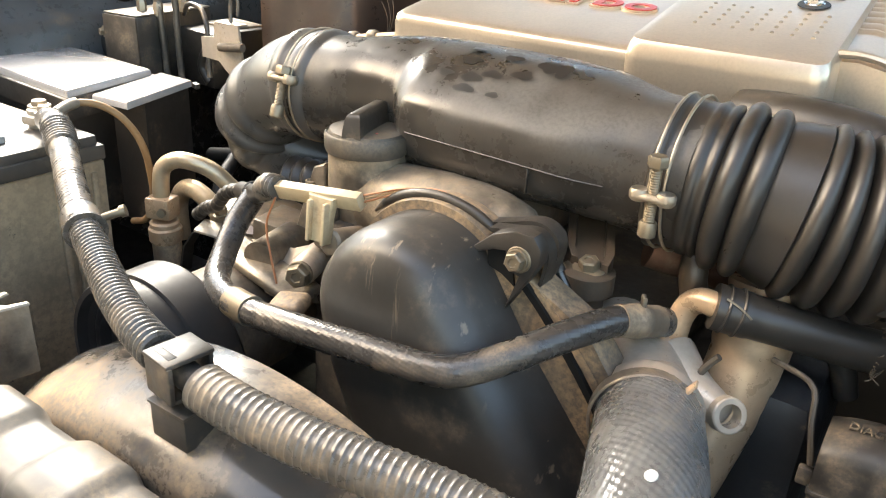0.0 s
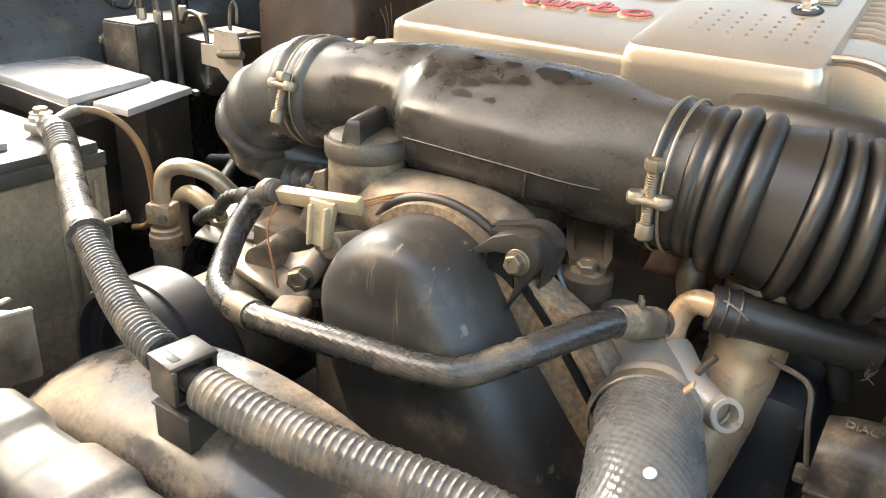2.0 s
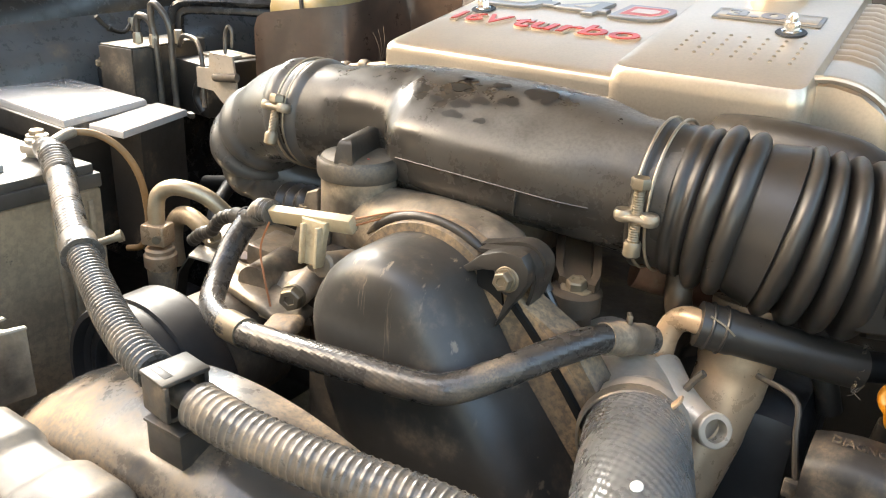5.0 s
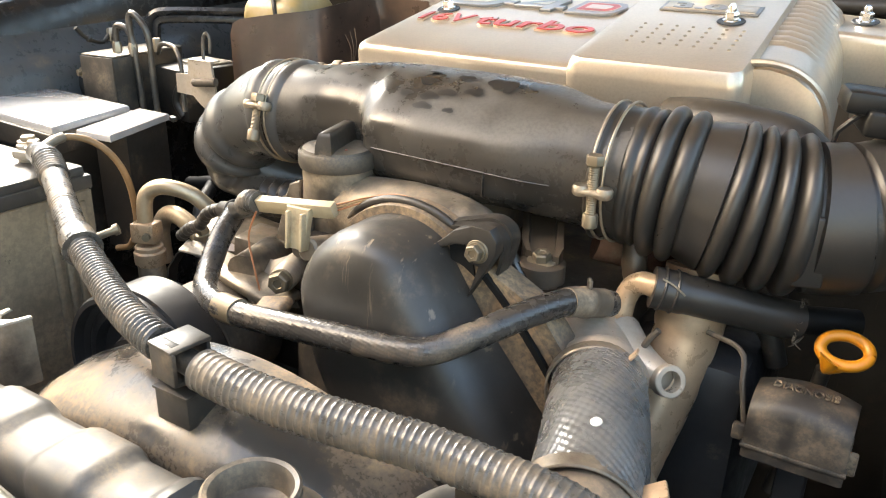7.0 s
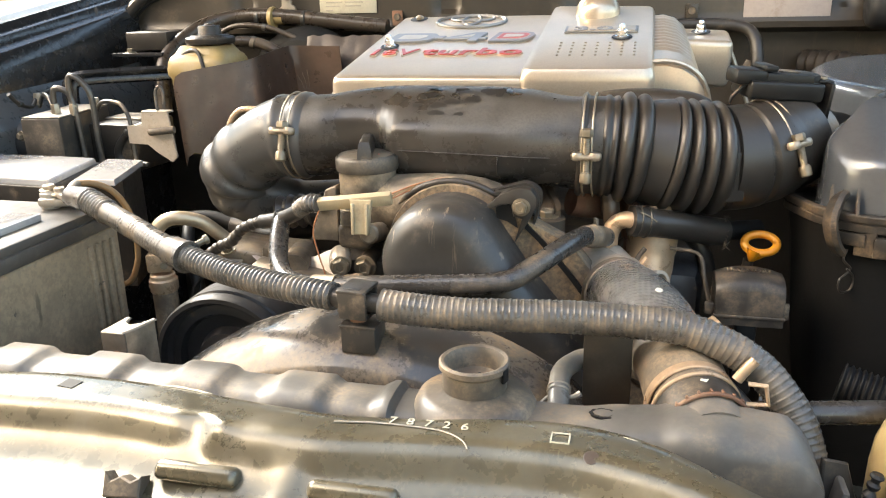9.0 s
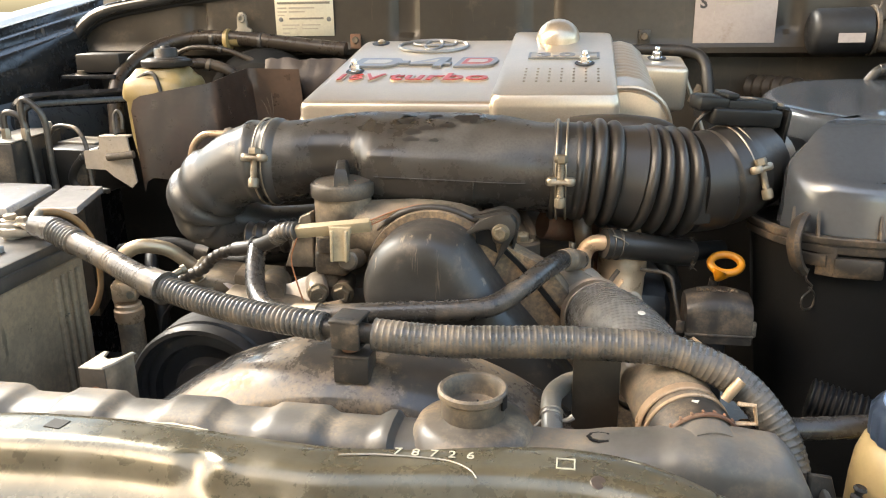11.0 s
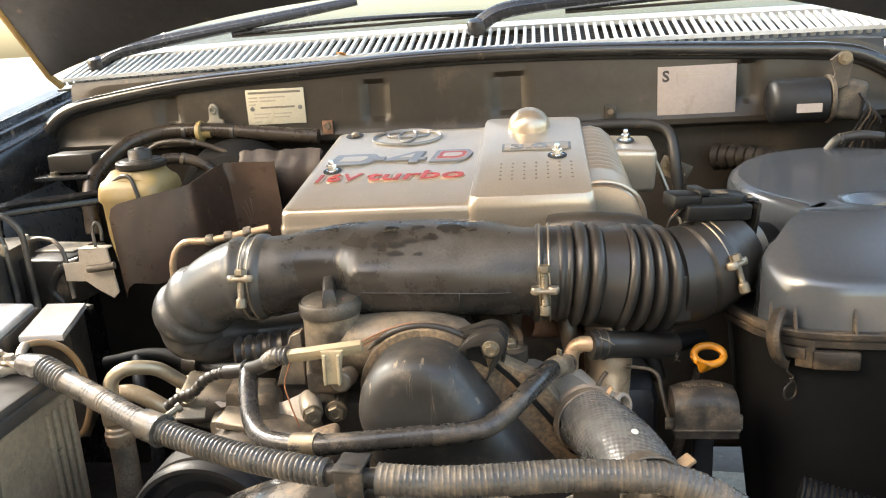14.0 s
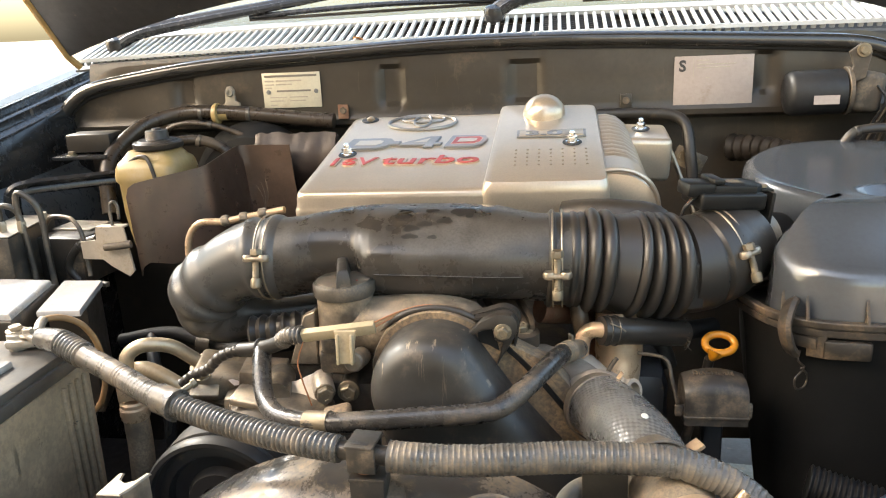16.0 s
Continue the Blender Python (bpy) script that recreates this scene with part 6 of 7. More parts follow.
def ac_lines():
    a = thing("aircon_pipes", (-0.3, 0.37, 0.95), "dusty aluminium air-conditioning pipes with a union block", "aircon pipe")
    true = Matrix.Translation((-0.007, 0.015, -0.0104))

    def put(name, bm, *more):
        return part(name, moved(bm, true), *more)

    put("pipe", tube([(-0.328, 0.35, 0.955), (-0.33, 0.352, 0.98), (-0.328, 0.355, 0.997), (-0.316, 0.361, 1.006), (-0.3, 0.368, 1.006), (-0.284, 0.378, 0.999), (-0.27, 0.388, 0.983), (-0.258, 0.396, 0.968)], 0.0082, 18, 0.003), M_PIPE, a)
    put("pipe", tube([(-0.362, 0.395, 0.9), (-0.363, 0.395, 0.938), (-0.352, 0.395, 0.957), (-0.335, 0.395, 0.962), (-0.315, 0.395, 0.955), (-0.29, 0.395, 0.939), (-0.275, 0.395, 0.928)], 0.0098, 18, 0.003), M_PIPE, a)
    put("end_collar", lathe([(0.0125, 0), (0.0125, 0.026), (0.0105, 0.028)], (-0.264, 0.392, 0.974), (0.55, 0.35, -0.75), 18), M_PIPE, a)
    put("end_collar", lathe([(0.0125, 0), (0.0125, 0.024)], (-0.275, 0.401, 0.953), (0.6, 0.1, -0.75), 18), M_PIPE, a)
    un = put("union_block", box((0.027, 0.022, 0.022), (-0.328, 0.35, 0.958), (0, 0, 20), 0.003), M_TANPIPE, a, "beige union block")
    put("screw", lathe([(0.0042, 0), (0.0042, 0.004), (0.002, 0.004)], (-0.317, 0.341, 0.957), (0.5, -0.85, 0), 12), M_ZINC, un)
    put("union_nut", lathe([(0.012, 0), (0.0165, 0.006), (0.0165, 0.018), (0.0145, 0.02), (0.0145, 0.024), (0.0125, 0.026)], (-0.327, 0.35, 0.918), (0, 0, 1), 22), M_TANPIPE, a, "stepped beige union nut")
    put("hose", tube([(-0.327, 0.35, 0.93), (-0.327, 0.35, 0.88), (-0.33, 0.345, 0.8), (-0.335, 0.33, 0.7)], 0.0145, 18, 0.01), M_HOSEDUST, a, "dusty black hose")
    comp = part("head", join(box((0.085, 0.07, 0.035), (-0.225, 0.4, 0.948), (0, 12, 12), 0.005, 3), box((0.05, 0.045, 0.02), (-0.18, 0.385, 0.962), (0, 6, 10), 0.003), box((0.06, 0.06, 0.05), (-0.19, 0.375, 0.925), (0, 0, 8), 0.006)), M_CAST, a, "dusty cast compressor head")
    part("bolt", hexhead((-0.243, 0.362, 0.966), (-0.1, -0.3, 1), 0.006, 0.007), M_ZINC, comp)
    part("clamp_tab", box((0.03, 0.02, 0.003), (-0.235, 0.345, 0.958), (10, 8, 20), 0.001), M_PALEGREY, comp)
    part("strap", loft([[Vector(p) + Vector(d) for d in ((-0.0015, -0.006, 0), (0.0015, -0.006, 0.001), (0.0015, 0.006, 0.001), (-0.0015, 0.006, 0))] for p in STRAP]), M_BOX, comp, "black retaining strap")
    part("front_plate", sheet([[Vector(PLATE[0]).lerp(Vector(PLATE[1]), i / 8) + Vector((0, -0.004 * math.sin(i * 0.8), 0)) for i in range(9)], [Vector(PLATE[0]).lerp(Vector(PLATE[3]), 0.5).lerp(Vector(PLATE[1]).lerp(Vector(PLATE[2]), 0.5), i / 8) + Vector((0, 0, 0.006 * math.sin(i * 0.7))) for i in range(9)], [Vector(PLATE[3]).lerp(Vector(PLATE[2]), i / 8) for i in range(9)]], 0.008), M_CAST, comp, "smooth worn cast plate")
    part("label", box((0.02, 0.012, 0.0006), (-0.205, 0.368, 0.9585), (18, 12, 60), 0), M_LABEL, comp, "pale sticker")


ac_lines()


def pulley():
    p = thing("pump_pulley", (-0.168, 0.23, 0.905), "worn black belt pulley at rest", "pulley")
    c, ax = (-0.168, 0.256, 0.905), (0, -1, 0)
    prof = [(0.012, 0.0), (0.071, 0.0), (0.073, 0.003), (0.073, 0.034), (0.0705, 0.0355), (0.0705, 0.039), (0.073, 0.0405), (0.073, 0.048), (0.071, 0.052), (0.067, 0.052), (0.065, 0.044), (0.061, 0.04), (0.057, 0.042), (0.052, 0.042), (0.049, 0.034), (0.036, 0.032), (0.032, 0.042), (0.02, 0.042), (0.018, 0.032), (0.0, 0.032)]
    part("wheel", lathe(prof, c, ax, 64), M_PULLEY, p, sharp=30)
    part("hub_nut", hexhead((-0.168, 0.224, 0.905), ax, 0.01, 0.01), M_CASTDARK, p)


pulley()


def connector():
    c = thing("wire_connector", (-0.06, 0.3, 1.04), "cream nylon T-shaped connector on its bracket", "connector")
    a, b = Vector((-0.1, 0.297, 1.044)), Vector((-0.028, 0.303, 1.052))
    part("bar", moved(box((0.074, 0.008, 0.012), (0, 0, 0), bevel=0.001), Matrix.Translation((a + b) / 2) @ pose(0, 0, 0, 20, -6, 4)), M_CREAM, c)
    part("stem", join(prism([(-0.011, 0.014), (0.011, 0.014), (0.0085, -0.002), (0.0075, -0.02), (-0.0075, -0.02), (-0.0085, -0.002)], 0.006, pose(-0.056, 0.297, 1.037, 84, 0, 4)), box((0.003, 0.01, 0.03), (-0.049, 0.291, 1.033), (-6, 0, 4), 0.001), box((0.003, 0.01, 0.03), (-0.063, 0.291, 1.033), (-6, 0, 4), 0.001)), M_CREAM, c)
    part("foot", lathe([(0.01, -0.02), (0.01, 0.012), (0.008, 0.014)], (-0.05, 0.308, 1.014), (0, -0.9, 0.2), 16), M_CAST, c)
    part("taped_loom", tube([(-0.1, 0.297, 1.045), (-0.114, 0.3, 1.043), (-0.126, 0.306, 1.034)], lambda s, L: 0.0088 + 0.0007 * math.sin(s * 1400), 14, 0.0008), M_LOOM, c, "black taped wires")
    part("loom_tail", tube([(-0.122, 0.304, 1.036), (-0.14, 0.313, 1.026), (-0.16, 0.324, 1.018), (-0.182, 0.334, 1.012)], 0.0078, 14, 0.005), M_RUBBER, c)
    part("taped_branch", tube([(-0.178, 0.333, 1.0125), (-0.195, 0.337, 1.008), (-0.212, 0.34, 0.999), (-0.226, 0.343, 0.985), (-0.245, 0.347, 0.976), (-0.262, 0.35, 0.964)], lambda s, L: 0.0058 + 0.0006 * math.sin(s * 700), 12, 0.0015), M_BOX, c, "black taped wire branch")
    part("cable_tie", ring(0.0085, 0.0098, 0.003, (-0.152, 0.32, 1.0215), (-0.8, 0.45, -0.35), 16), M_BLACK, c)
    part("drop_wire", tube([(-0.098, 0.291, 1.04), (-0.104, 0.287, 1.02), (-0.1, 0.285, 1.0), (-0.093, 0.284, 0.975)], 0.0008, 6, 0.005), M_COPPER, c, "brown drop wire")
    for k in range(3):
        part("wire", tube([(-0.03, 0.305, 1.05 + 0.0025 * k), (0.0, 0.316, 1.062 + 0.0015 * k), (0.03, 0.318, 1.066 + 0.0015 * k), (0.07, 0.318, 1.056)], 0.0009, 6, 0.006), (M_COPPER, M_TAN, M_COPPER)[k], c)


connector()


def dipstick():
    d = thing("dipstick", (0.31, 0.42, 0.95), "dipstick with an orange plastic pull ring", "dipstick")
    c = Vector((0.3227, 0.4185, 0.9888))
    loop = [c + Vector((0.0155 * math.cos(t), 0.0088 * math.sin(t), 0.0072 * math.sin(t))) for t in [2 * math.pi * k / 28 for k in range(29)]]
    part("pull_ring", tube(loop, 0.0042, 12, 0.003, cap=False, shape=lambda a, s: 1.0), M_ORANGE, d)
    part("ring_neck", tube([c + Vector((-0.004, -0.007, -0.006)), c + Vector((-0.006, -0.0075, -0.0105)), c + Vector((-0.0085, -0.006, -0.0165))], lambda s, L: 0.0125 - 0.009 * s / L, 16, 0.002, shape=lambda a, s: 0.45 + 0.55 * abs(math.cos(a))), M_ORANGE, d)
    part("tube", tube([c + Vector((-0.01, -0.003, -0.016)), c + Vector((-0.014, 0.006, -0.05)), c + Vector((-0.03, 0.03, -0.15))], 0.0055, 10, 0.01), M_BOX, d, "black guide tube")


dipstick()


def diagnostic_box():
    b = thing("diagnostic_box", (0.31, 0.37, 0.94), "dusty black diagnostic connector box with a moulded word", "connector box")
    prof = [(-0.024, -0.026), (0.024, -0.026), (0.024, 0.004), (0.021, 0.011), (0.012, 0.0165), (-0.006, 0.0165), (-0.018, 0.013), (-0.0225, 0.008), (-0.024, 0.002)]
    body = loft([[Vector((0.309 + 0.0315 * u, 0.373 + y * g, 0.953 + z + (0.0065 * (1 - u * u) if z > 0 else 0))) for y, z in prof] for u, g in ((-1.0, 0.94), (-0.94, 1.0), (-0.6, 1.0), (-0.2, 1.0), (0.2, 1.0), (0.6, 1.0), (0.94, 1.0), (1.0, 0.94))])
    ob = part("lid", body, M_DIAG, b, "dusty lid", sharp=45)
    part("lip", box((0.065, 0.051, 0.003), (0.309, 0.373, 0.936), (0, 0, 0), 0.001), M_DIAG, ob)
    part("lettering", fitted("DIAGNOSIS", 0.288, 0.328, 0.367, 0.375, pose(0, 0, 0), 0.9763, 0.0006), M_TIMEDUST, ob, "moulded letters")
    part("latch", box((0.01, 0.006, 0.012), (0.274, 0.358, 0.94), (0, 0, 0), 0.0015), M_TIMEDUST, b)
    part("latch", box((0.006, 0.006, 0.016), (0.343, 0.36, 0.94), (0, 0, 0), 0.0015), M_TIMEDUST, b)
    part("stalk", box((0.02, 0.02, 0.08), (0.31, 0.375, 0.885), (0, 0, 0), 0.004), M_BLACK, b)
    part("bracket", tube([(0.274, 0.37, 0.94), (0.268, 0.375, 0.965), (0.262, 0.385, 0.985), (0.235, 0.4, 0.985)], 0.002, 8, 0.006), M_CASTDARK, b, "dark bracket strip")


diagnostic_box()

# ---- the left side ----


def battery():
    b = thing("battery", (-0.45, 0.22, 0.83), "dust-caked black car battery with a clamped terminal", "battery")
    case = part("case", loft([[(x, y, z) for x, y in ((-0.56 + g, 0.1 + g), (-0.35 - g, 0.1 + g), (-0.35 - g, 0.318 - g), (-0.56 + g, 0.318 - g))] for z, g in ((0.8, 0.004), (0.81, 0.002), (1.003, 0.0), (1.005, 0.002))]), M_BATTERY, b, "beige-dusted case")
    for k in range(4):
        part("side_rib", box((0.005, 0.006, 0.15), (-0.349, 0.27 + 0.012 * k, 0.92), (0, 0, 0), 0.0015), M_BATTERY, case)
    part("lid", join(box((0.214, 0.222, 0.014), (-0.455, 0.209, 1.012), (0, 0, 0), 0.002), box((0.206, 0.214, 0.012), (-0.455, 0.209, 1.022), (0, 0, 0), 0.003)), M_BATLID, b, "dusty lid with raised edge")
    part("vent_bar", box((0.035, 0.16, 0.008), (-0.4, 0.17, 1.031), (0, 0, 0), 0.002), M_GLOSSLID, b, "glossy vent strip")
    t = part("terminal_clamp", join(box((0.034, 0.026, 0.009), (-0.4, 0.297, 1.036), (0, 0, 12), 0.003), lathe([(0.011, 0), (0.0105, 0.016), (0.008, 0.018)], (-0.409, 0.297, 1.028), segs=18), box((0.024, 0.014, 0.006), (-0.383, 0.29, 1.043), (0, 10, -20), 0.002)), M_PALEGREY, b, "corroded pale terminal clamp")
    part("bolt", hexhead((-0.393, 0.293, 1.043), (0, 0, 1), 0.006, 0.008), M_SHINE, t)
    part("bolt", hexhead((-0.411, 0.299, 1.046), (0, 0, 1), 0.007, 0.006), M_SHINE, t)
    part("tan_cable", tube([(-0.39, 0.305, 1.045), (-0.4, 0.328, 1.046), (-0.392, 0.345, 1.043), (-0.381, 0.359, 1.032), (-0.376, 0.371, 1.014), (-0.374, 0.379, 0.992), (-0.377, 0.385, 0.964), (-0.382, 0.388, 0.938), (-0.394, 0.386, 0.912), (-0.413, 0.382, 0.905)], 0.0036, 10, 0.005), M_TAN, b, "tan earth cable")
    part("cable_lug", tube([(-0.387, 0.3, 1.044), (-0.395, 0.316, 1.046), (-0.4, 0.328, 1.046)], 0.0052, 10, 0.003), M_PALEGREY, b, "crimped cable lug")


battery()


def slab(corners, z0, z1, bev=0.003):
    mid = sum((Vector((*c, 0)) for c in corners), Vector()) / len(corners)
    rings = []
    for z, g in ((z0, 0.0), (z1 - bev, 0.0), (z1 - bev * 0.3, bev * 0.4), (z1, bev)):
        rings.append([(c[0] + (mid.x - c[0]) * g * 9, c[1] + (mid.y - c[1]) * g * 9, z) for c in corners])
    return loft(rings)


def fuse_boxes():
    a = thing("fuse_box", (-0.59, 0.42, 0.9), "black fuse box with a large glossy lid", "fuse box")
    part("lid", slab([(-0.46, 0.356), (-0.49, 0.478), (-0.71, 0.49), (-0.735, 0.44), (-0.69, 0.37)], 1.034, 1.042), M_GLOSSLID, a, "glossy lid with the sky's reflection put into its pale colour")
    part("rim", slab([(-0.455, 0.35), (-0.487, 0.484), (-0.714, 0.496), (-0.742, 0.44), (-0.693, 0.364)], 1.012, 1.0345, 0.002), M_BOX, a)
    part("body", slab([(-0.465, 0.362), (-0.49, 0.474), (-0.705, 0.486), (-0.725, 0.44), (-0.69, 0.375)], 0.9, 1.012), M_BOX, a)
    b = thing("relay_box", (-0.42, 0.42, 0.9), "small black relay box with a glossy lid", "relay box")
    part("lid", slab([(-0.385, 0.372), (-0.42, 0.479), (-0.472, 0.479), (-0.436, 0.368)], 1.034, 1.041), M_GLOSSLID, b, "glossy lid with the sky's reflection put into its pale colour")
    part("body", slab([(-0.394, 0.398), (-0.422, 0.475), (-0.471, 0.477), (-0.44, 0.392)], 0.9, 1.0345, 0.001), M_BOX, b, "dusty lower box")
    part("catch", box((0.012, 0.006, 0.006), (-0.42, 0.484, 1.034), (0, 0, -20), 0.001), M_BOX, b)


fuse_boxes()


def brake_unit():
    a = thing("brake_unit", (-0.6, 0.58, 1.0), "pale alloy brake hydraulic block with bent steel pipes", "brake unit")
    blk = part("block", box((0.056, 0.13, 0.08), (-0.61, 0.585, 1.044), (0, 0, 8), 0.0018), M_STEELPIPE, a, "dark machined metal block")
    # Thin face plates colour the block's lit top and shaded end.
    part("top_face", box((0.056, 0.13, 0.002), (-0.61, 0.585, 1.0855), (0, 0, 8), 0.0008), M_PALEGREY, blk, "dusty machined top with daylight put into its pale colour")
    part("front_face", moved(box((0.056, 0.002, 0.08), (0, -0.0665, 0), bevel=0.0008), pose(-0.61, 0.585, 1.044, 0, 0, 8)), M_CASTDARK, blk, "grimy machined end with its shade put into the colour")
    part("valve_box", box((0.075, 0.1, 0.07), (-0.545, 0.64, 1.031), (0, 0, -6), 0.004), M_BOX, a, "black valve box")
    part("valve_plate", box((0.065, 0.05, 0.003), (-0.55, 0.655, 1.0675), (0, 0, -6), 0.001), M_PALEGREY, a, "pale metal cover plate")
    part("motor", lathe([(0.034, 0), (0.036, 0.004), (0.036, 0.05), (0.03, 0.056)], (-0.632, 0.56, 1.04), (-1, 0.1, 0), 28), M_BLACK, a, "dark round pump motor")
    part("bolt", hexhead((-0.636, 0.52, 1.06), (-0.3, -1, 0), 0.005, 0.006), M_ZINC, a)
    runs = (((-0.603, 0.555, 1.08), (-0.604, 0.556, 1.112), (-0.599, 0.557, 1.121), (-0.584, 0.56, 1.116), (-0.576, 0.56, 1.098), (-0.572, 0.56, 1.05), (-0.57, 0.56, 0.98)),
            ((-0.577, 0.56, 1.08), (-0.579, 0.56, 1.128), (-0.572, 0.561, 1.138), (-0.553, 0.562, 1.123), (-0.547, 0.563, 1.1), (-0.547, 0.563, 1.05), (-0.545, 0.563, 0.98)),
            ((-0.56, 0.585, 1.085), (-0.545, 0.58, 1.099), (-0.52, 0.575, 1.1), (-0.505, 0.57, 1.095), (-0.493, 0.565, 1.075), (-0.488, 0.56, 1.02)),
            ((-0.66, 0.59, 1.09), (-0.645, 0.585, 1.108), (-0.628, 0.575, 1.104), (-0.615, 0.565, 1.09)))
    for k, run in enumerate(runs):
        line = part("brake_pipe", tube(run, 0.0042 if k < 2 else 0.003, 12, 0.004), M_STEELPIPE, a, "bent steel pipe")
        x, y, z = run[0]
        part("pipe_nut", lathe([(0.0062, 0), (0.0062, 0.014), (0.0048, 0.017)], (x, y, z + 0.003), segs=6), M_SHINE, line)


brake_unit()


def left_brackets():
    p = thing("pale_bracket", (-0.47, 0.6, 1.03), "pale bare-metal bracket with a grommet", "bracket")
    flat = Matrix(((1, 0, 0, 0), (0, 0, 1, 0.552), (0, 1, 0, 0), (0, 0, 0, 1)))
    part("plate", prism([(-0.489, 1.047), (-0.489, 1.071), (-0.466, 1.073), (-0.464, 1.0905), (-0.424, 1.09), (-0.417, 1.03), (-0.425, 1.022), (-0.448, 1.036), (-0.46, 1.046)], 0.004, flat), M_ALLOY, p)
    part("flange", box((0.04, 0.016, 0.003), (-0.444, 0.56, 1.0905), (0, 0, 0), 0.001), M_ALLOY, p)
    part("pipe_stub", tube([(-0.452, 0.549, 1.064), (-0.435, 0.547, 1.066), (-0.415, 0.55, 1.068)], 0.0052, 12, 0.004), M_CASTDARK, p)
    part("eye_bolt", tube([(-0.442, 0.558, 1.092), (-0.444, 0.56, 1.105), (-0.444, 0.562, 1.118), (-0.438, 0.562, 1.124), (-0.433, 0.562, 1.117), (-0.433, 0.561, 1.1)], 0.0022, 8, 0.003), M_STEELPIPE, p, "hooked steel rod")
    s = thing("heat_shield", (-0.35, 0.65, 1.0), "rust-brown bent sheet heat shield", "heat shield")
    top = ((-0.4475, 0.612, 1.118), (-0.4445, 0.6145, 1.131), (-0.437, 0.619, 1.1365), (-0.41, 0.636, 1.1415), (-0.38, 0.654, 1.146), (-0.36, 0.667, 1.149), (-0.354, 0.676, 1.151), (-0.353, 0.7, 1.1535), (-0.353, 0.75, 1.158), (-0.353, 0.79, 1.16), (-0.348, 0.798, 1.16), (-0.335, 0.8, 1.16), (-0.3, 0.803, 1.159), (-0.27, 0.806, 1.158))
    rows = []
    for f in (0.0, 0.04, 0.1, 0.3, 0.55, 0.8, 1.0):
        rows.append([(x + (0.012 if i < 5 else 0.022 if i < 10 else 0.012) * f, y - 0.01 * f, z - 0.125 * f * (1.0 if i > 2 else 0.9)) for i, (x, y, z) in enumerate(top)])
    part("sheet", sheet(rows, 0.002), M_SHIELD, s, sharp=55)
    part("wire_tuft", join(*[tube([(-0.243, 0.6, 1.1), (-0.243 + 0.004 * k, 0.6, 1.12), (-0.25 + 0.007 * k, 0.598, 1.135 + 0.004 * (k % 3))], 0.0003, 4, 0.01) for k in range(3)]), M_CASTDARK, s, "frayed wire tuft")

    q = thing("fuel_pipe", (-0.3, 0.56, 1.09), "thin dusty fuel pipe with union nuts behind the elbow", "pipe")
    part("pipe", tube([(-0.34, 0.56, 1.035), (-0.339, 0.56, 1.062), (-0.332, 0.56, 1.081), (-0.316, 0.56, 1.094), (-0.287, 0.56, 1.095), (-0.25, 0.56, 1.101), (-0.2, 0.56, 1.11)], 0.0048, 12, 0.004), M_TANPIPE, q)
    for x, z in ((-0.288, 1.095), (-0.262, 1.099), (-0.236, 1.104)):
        part("union_nut", lathe([(0.005, 0), (0.0075, 0.002), (0.0075, 0.01), (0.006, 0.012)], (x, 0.56, z), (1, 0, 0.2), 8), M_CAST, q)


left_brackets()


def reservoir():
    r = thing("fluid_reservoir", (-0.46, 0.74, 1.06), "yellowed fluid reservoir with a black screw cap", "reservoir")
    c = Vector((-0.466, 0.745, 0))
    body = loft([se_ring(c + Vector((0, 0, z)), Vector((1, 0, 0)), Vector((0, 1, 0)), a, b, 4.5, 40) for z, a, b in ((1.0, 0.04, 0.036), (1.03, 0.044, 0.04), (1.07, 0.049, 0.044), (1.118, 0.049, 0.048), (1.124, 0.053, 0.052), (1.132, 0.053, 0.052), (1.143, 0.051, 0.05), (1.15, 0.048, 0.046), (1.154, 0.044, 0.038), (1.166, 0.033, 0.033))])
    part("tank", body, M_YELLOWED, r, "yellowed translucent tank")
    part("cap", lathe([(0.036, 0), (0.0375, 0.002), (0.0375, 0.0085), (0.0355, 0.0105), (0.031, 0.0105), (0.029, 0.013), (0.0185, 0.0135), (0.0175, 0.015), (0.0172, 0.025), (0.0158, 0.027), (0.008, 0.0275), (0.0065, 0.03), (0.0, 0.0305)], (-0.457, 0.742, 1.168), segs=36), M_BOX, r, "black screw cap")
    part("strap", tube([(-0.44, 0.692, 1.1), (-0.447, 0.694, 1.14), (-0.462, 0.705, 1.16), (-0.485, 0.71, 1.155), (-0.5, 0.7, 1.14)], 0.003, 8, 0.006), M_BOX, r)


reservoir()


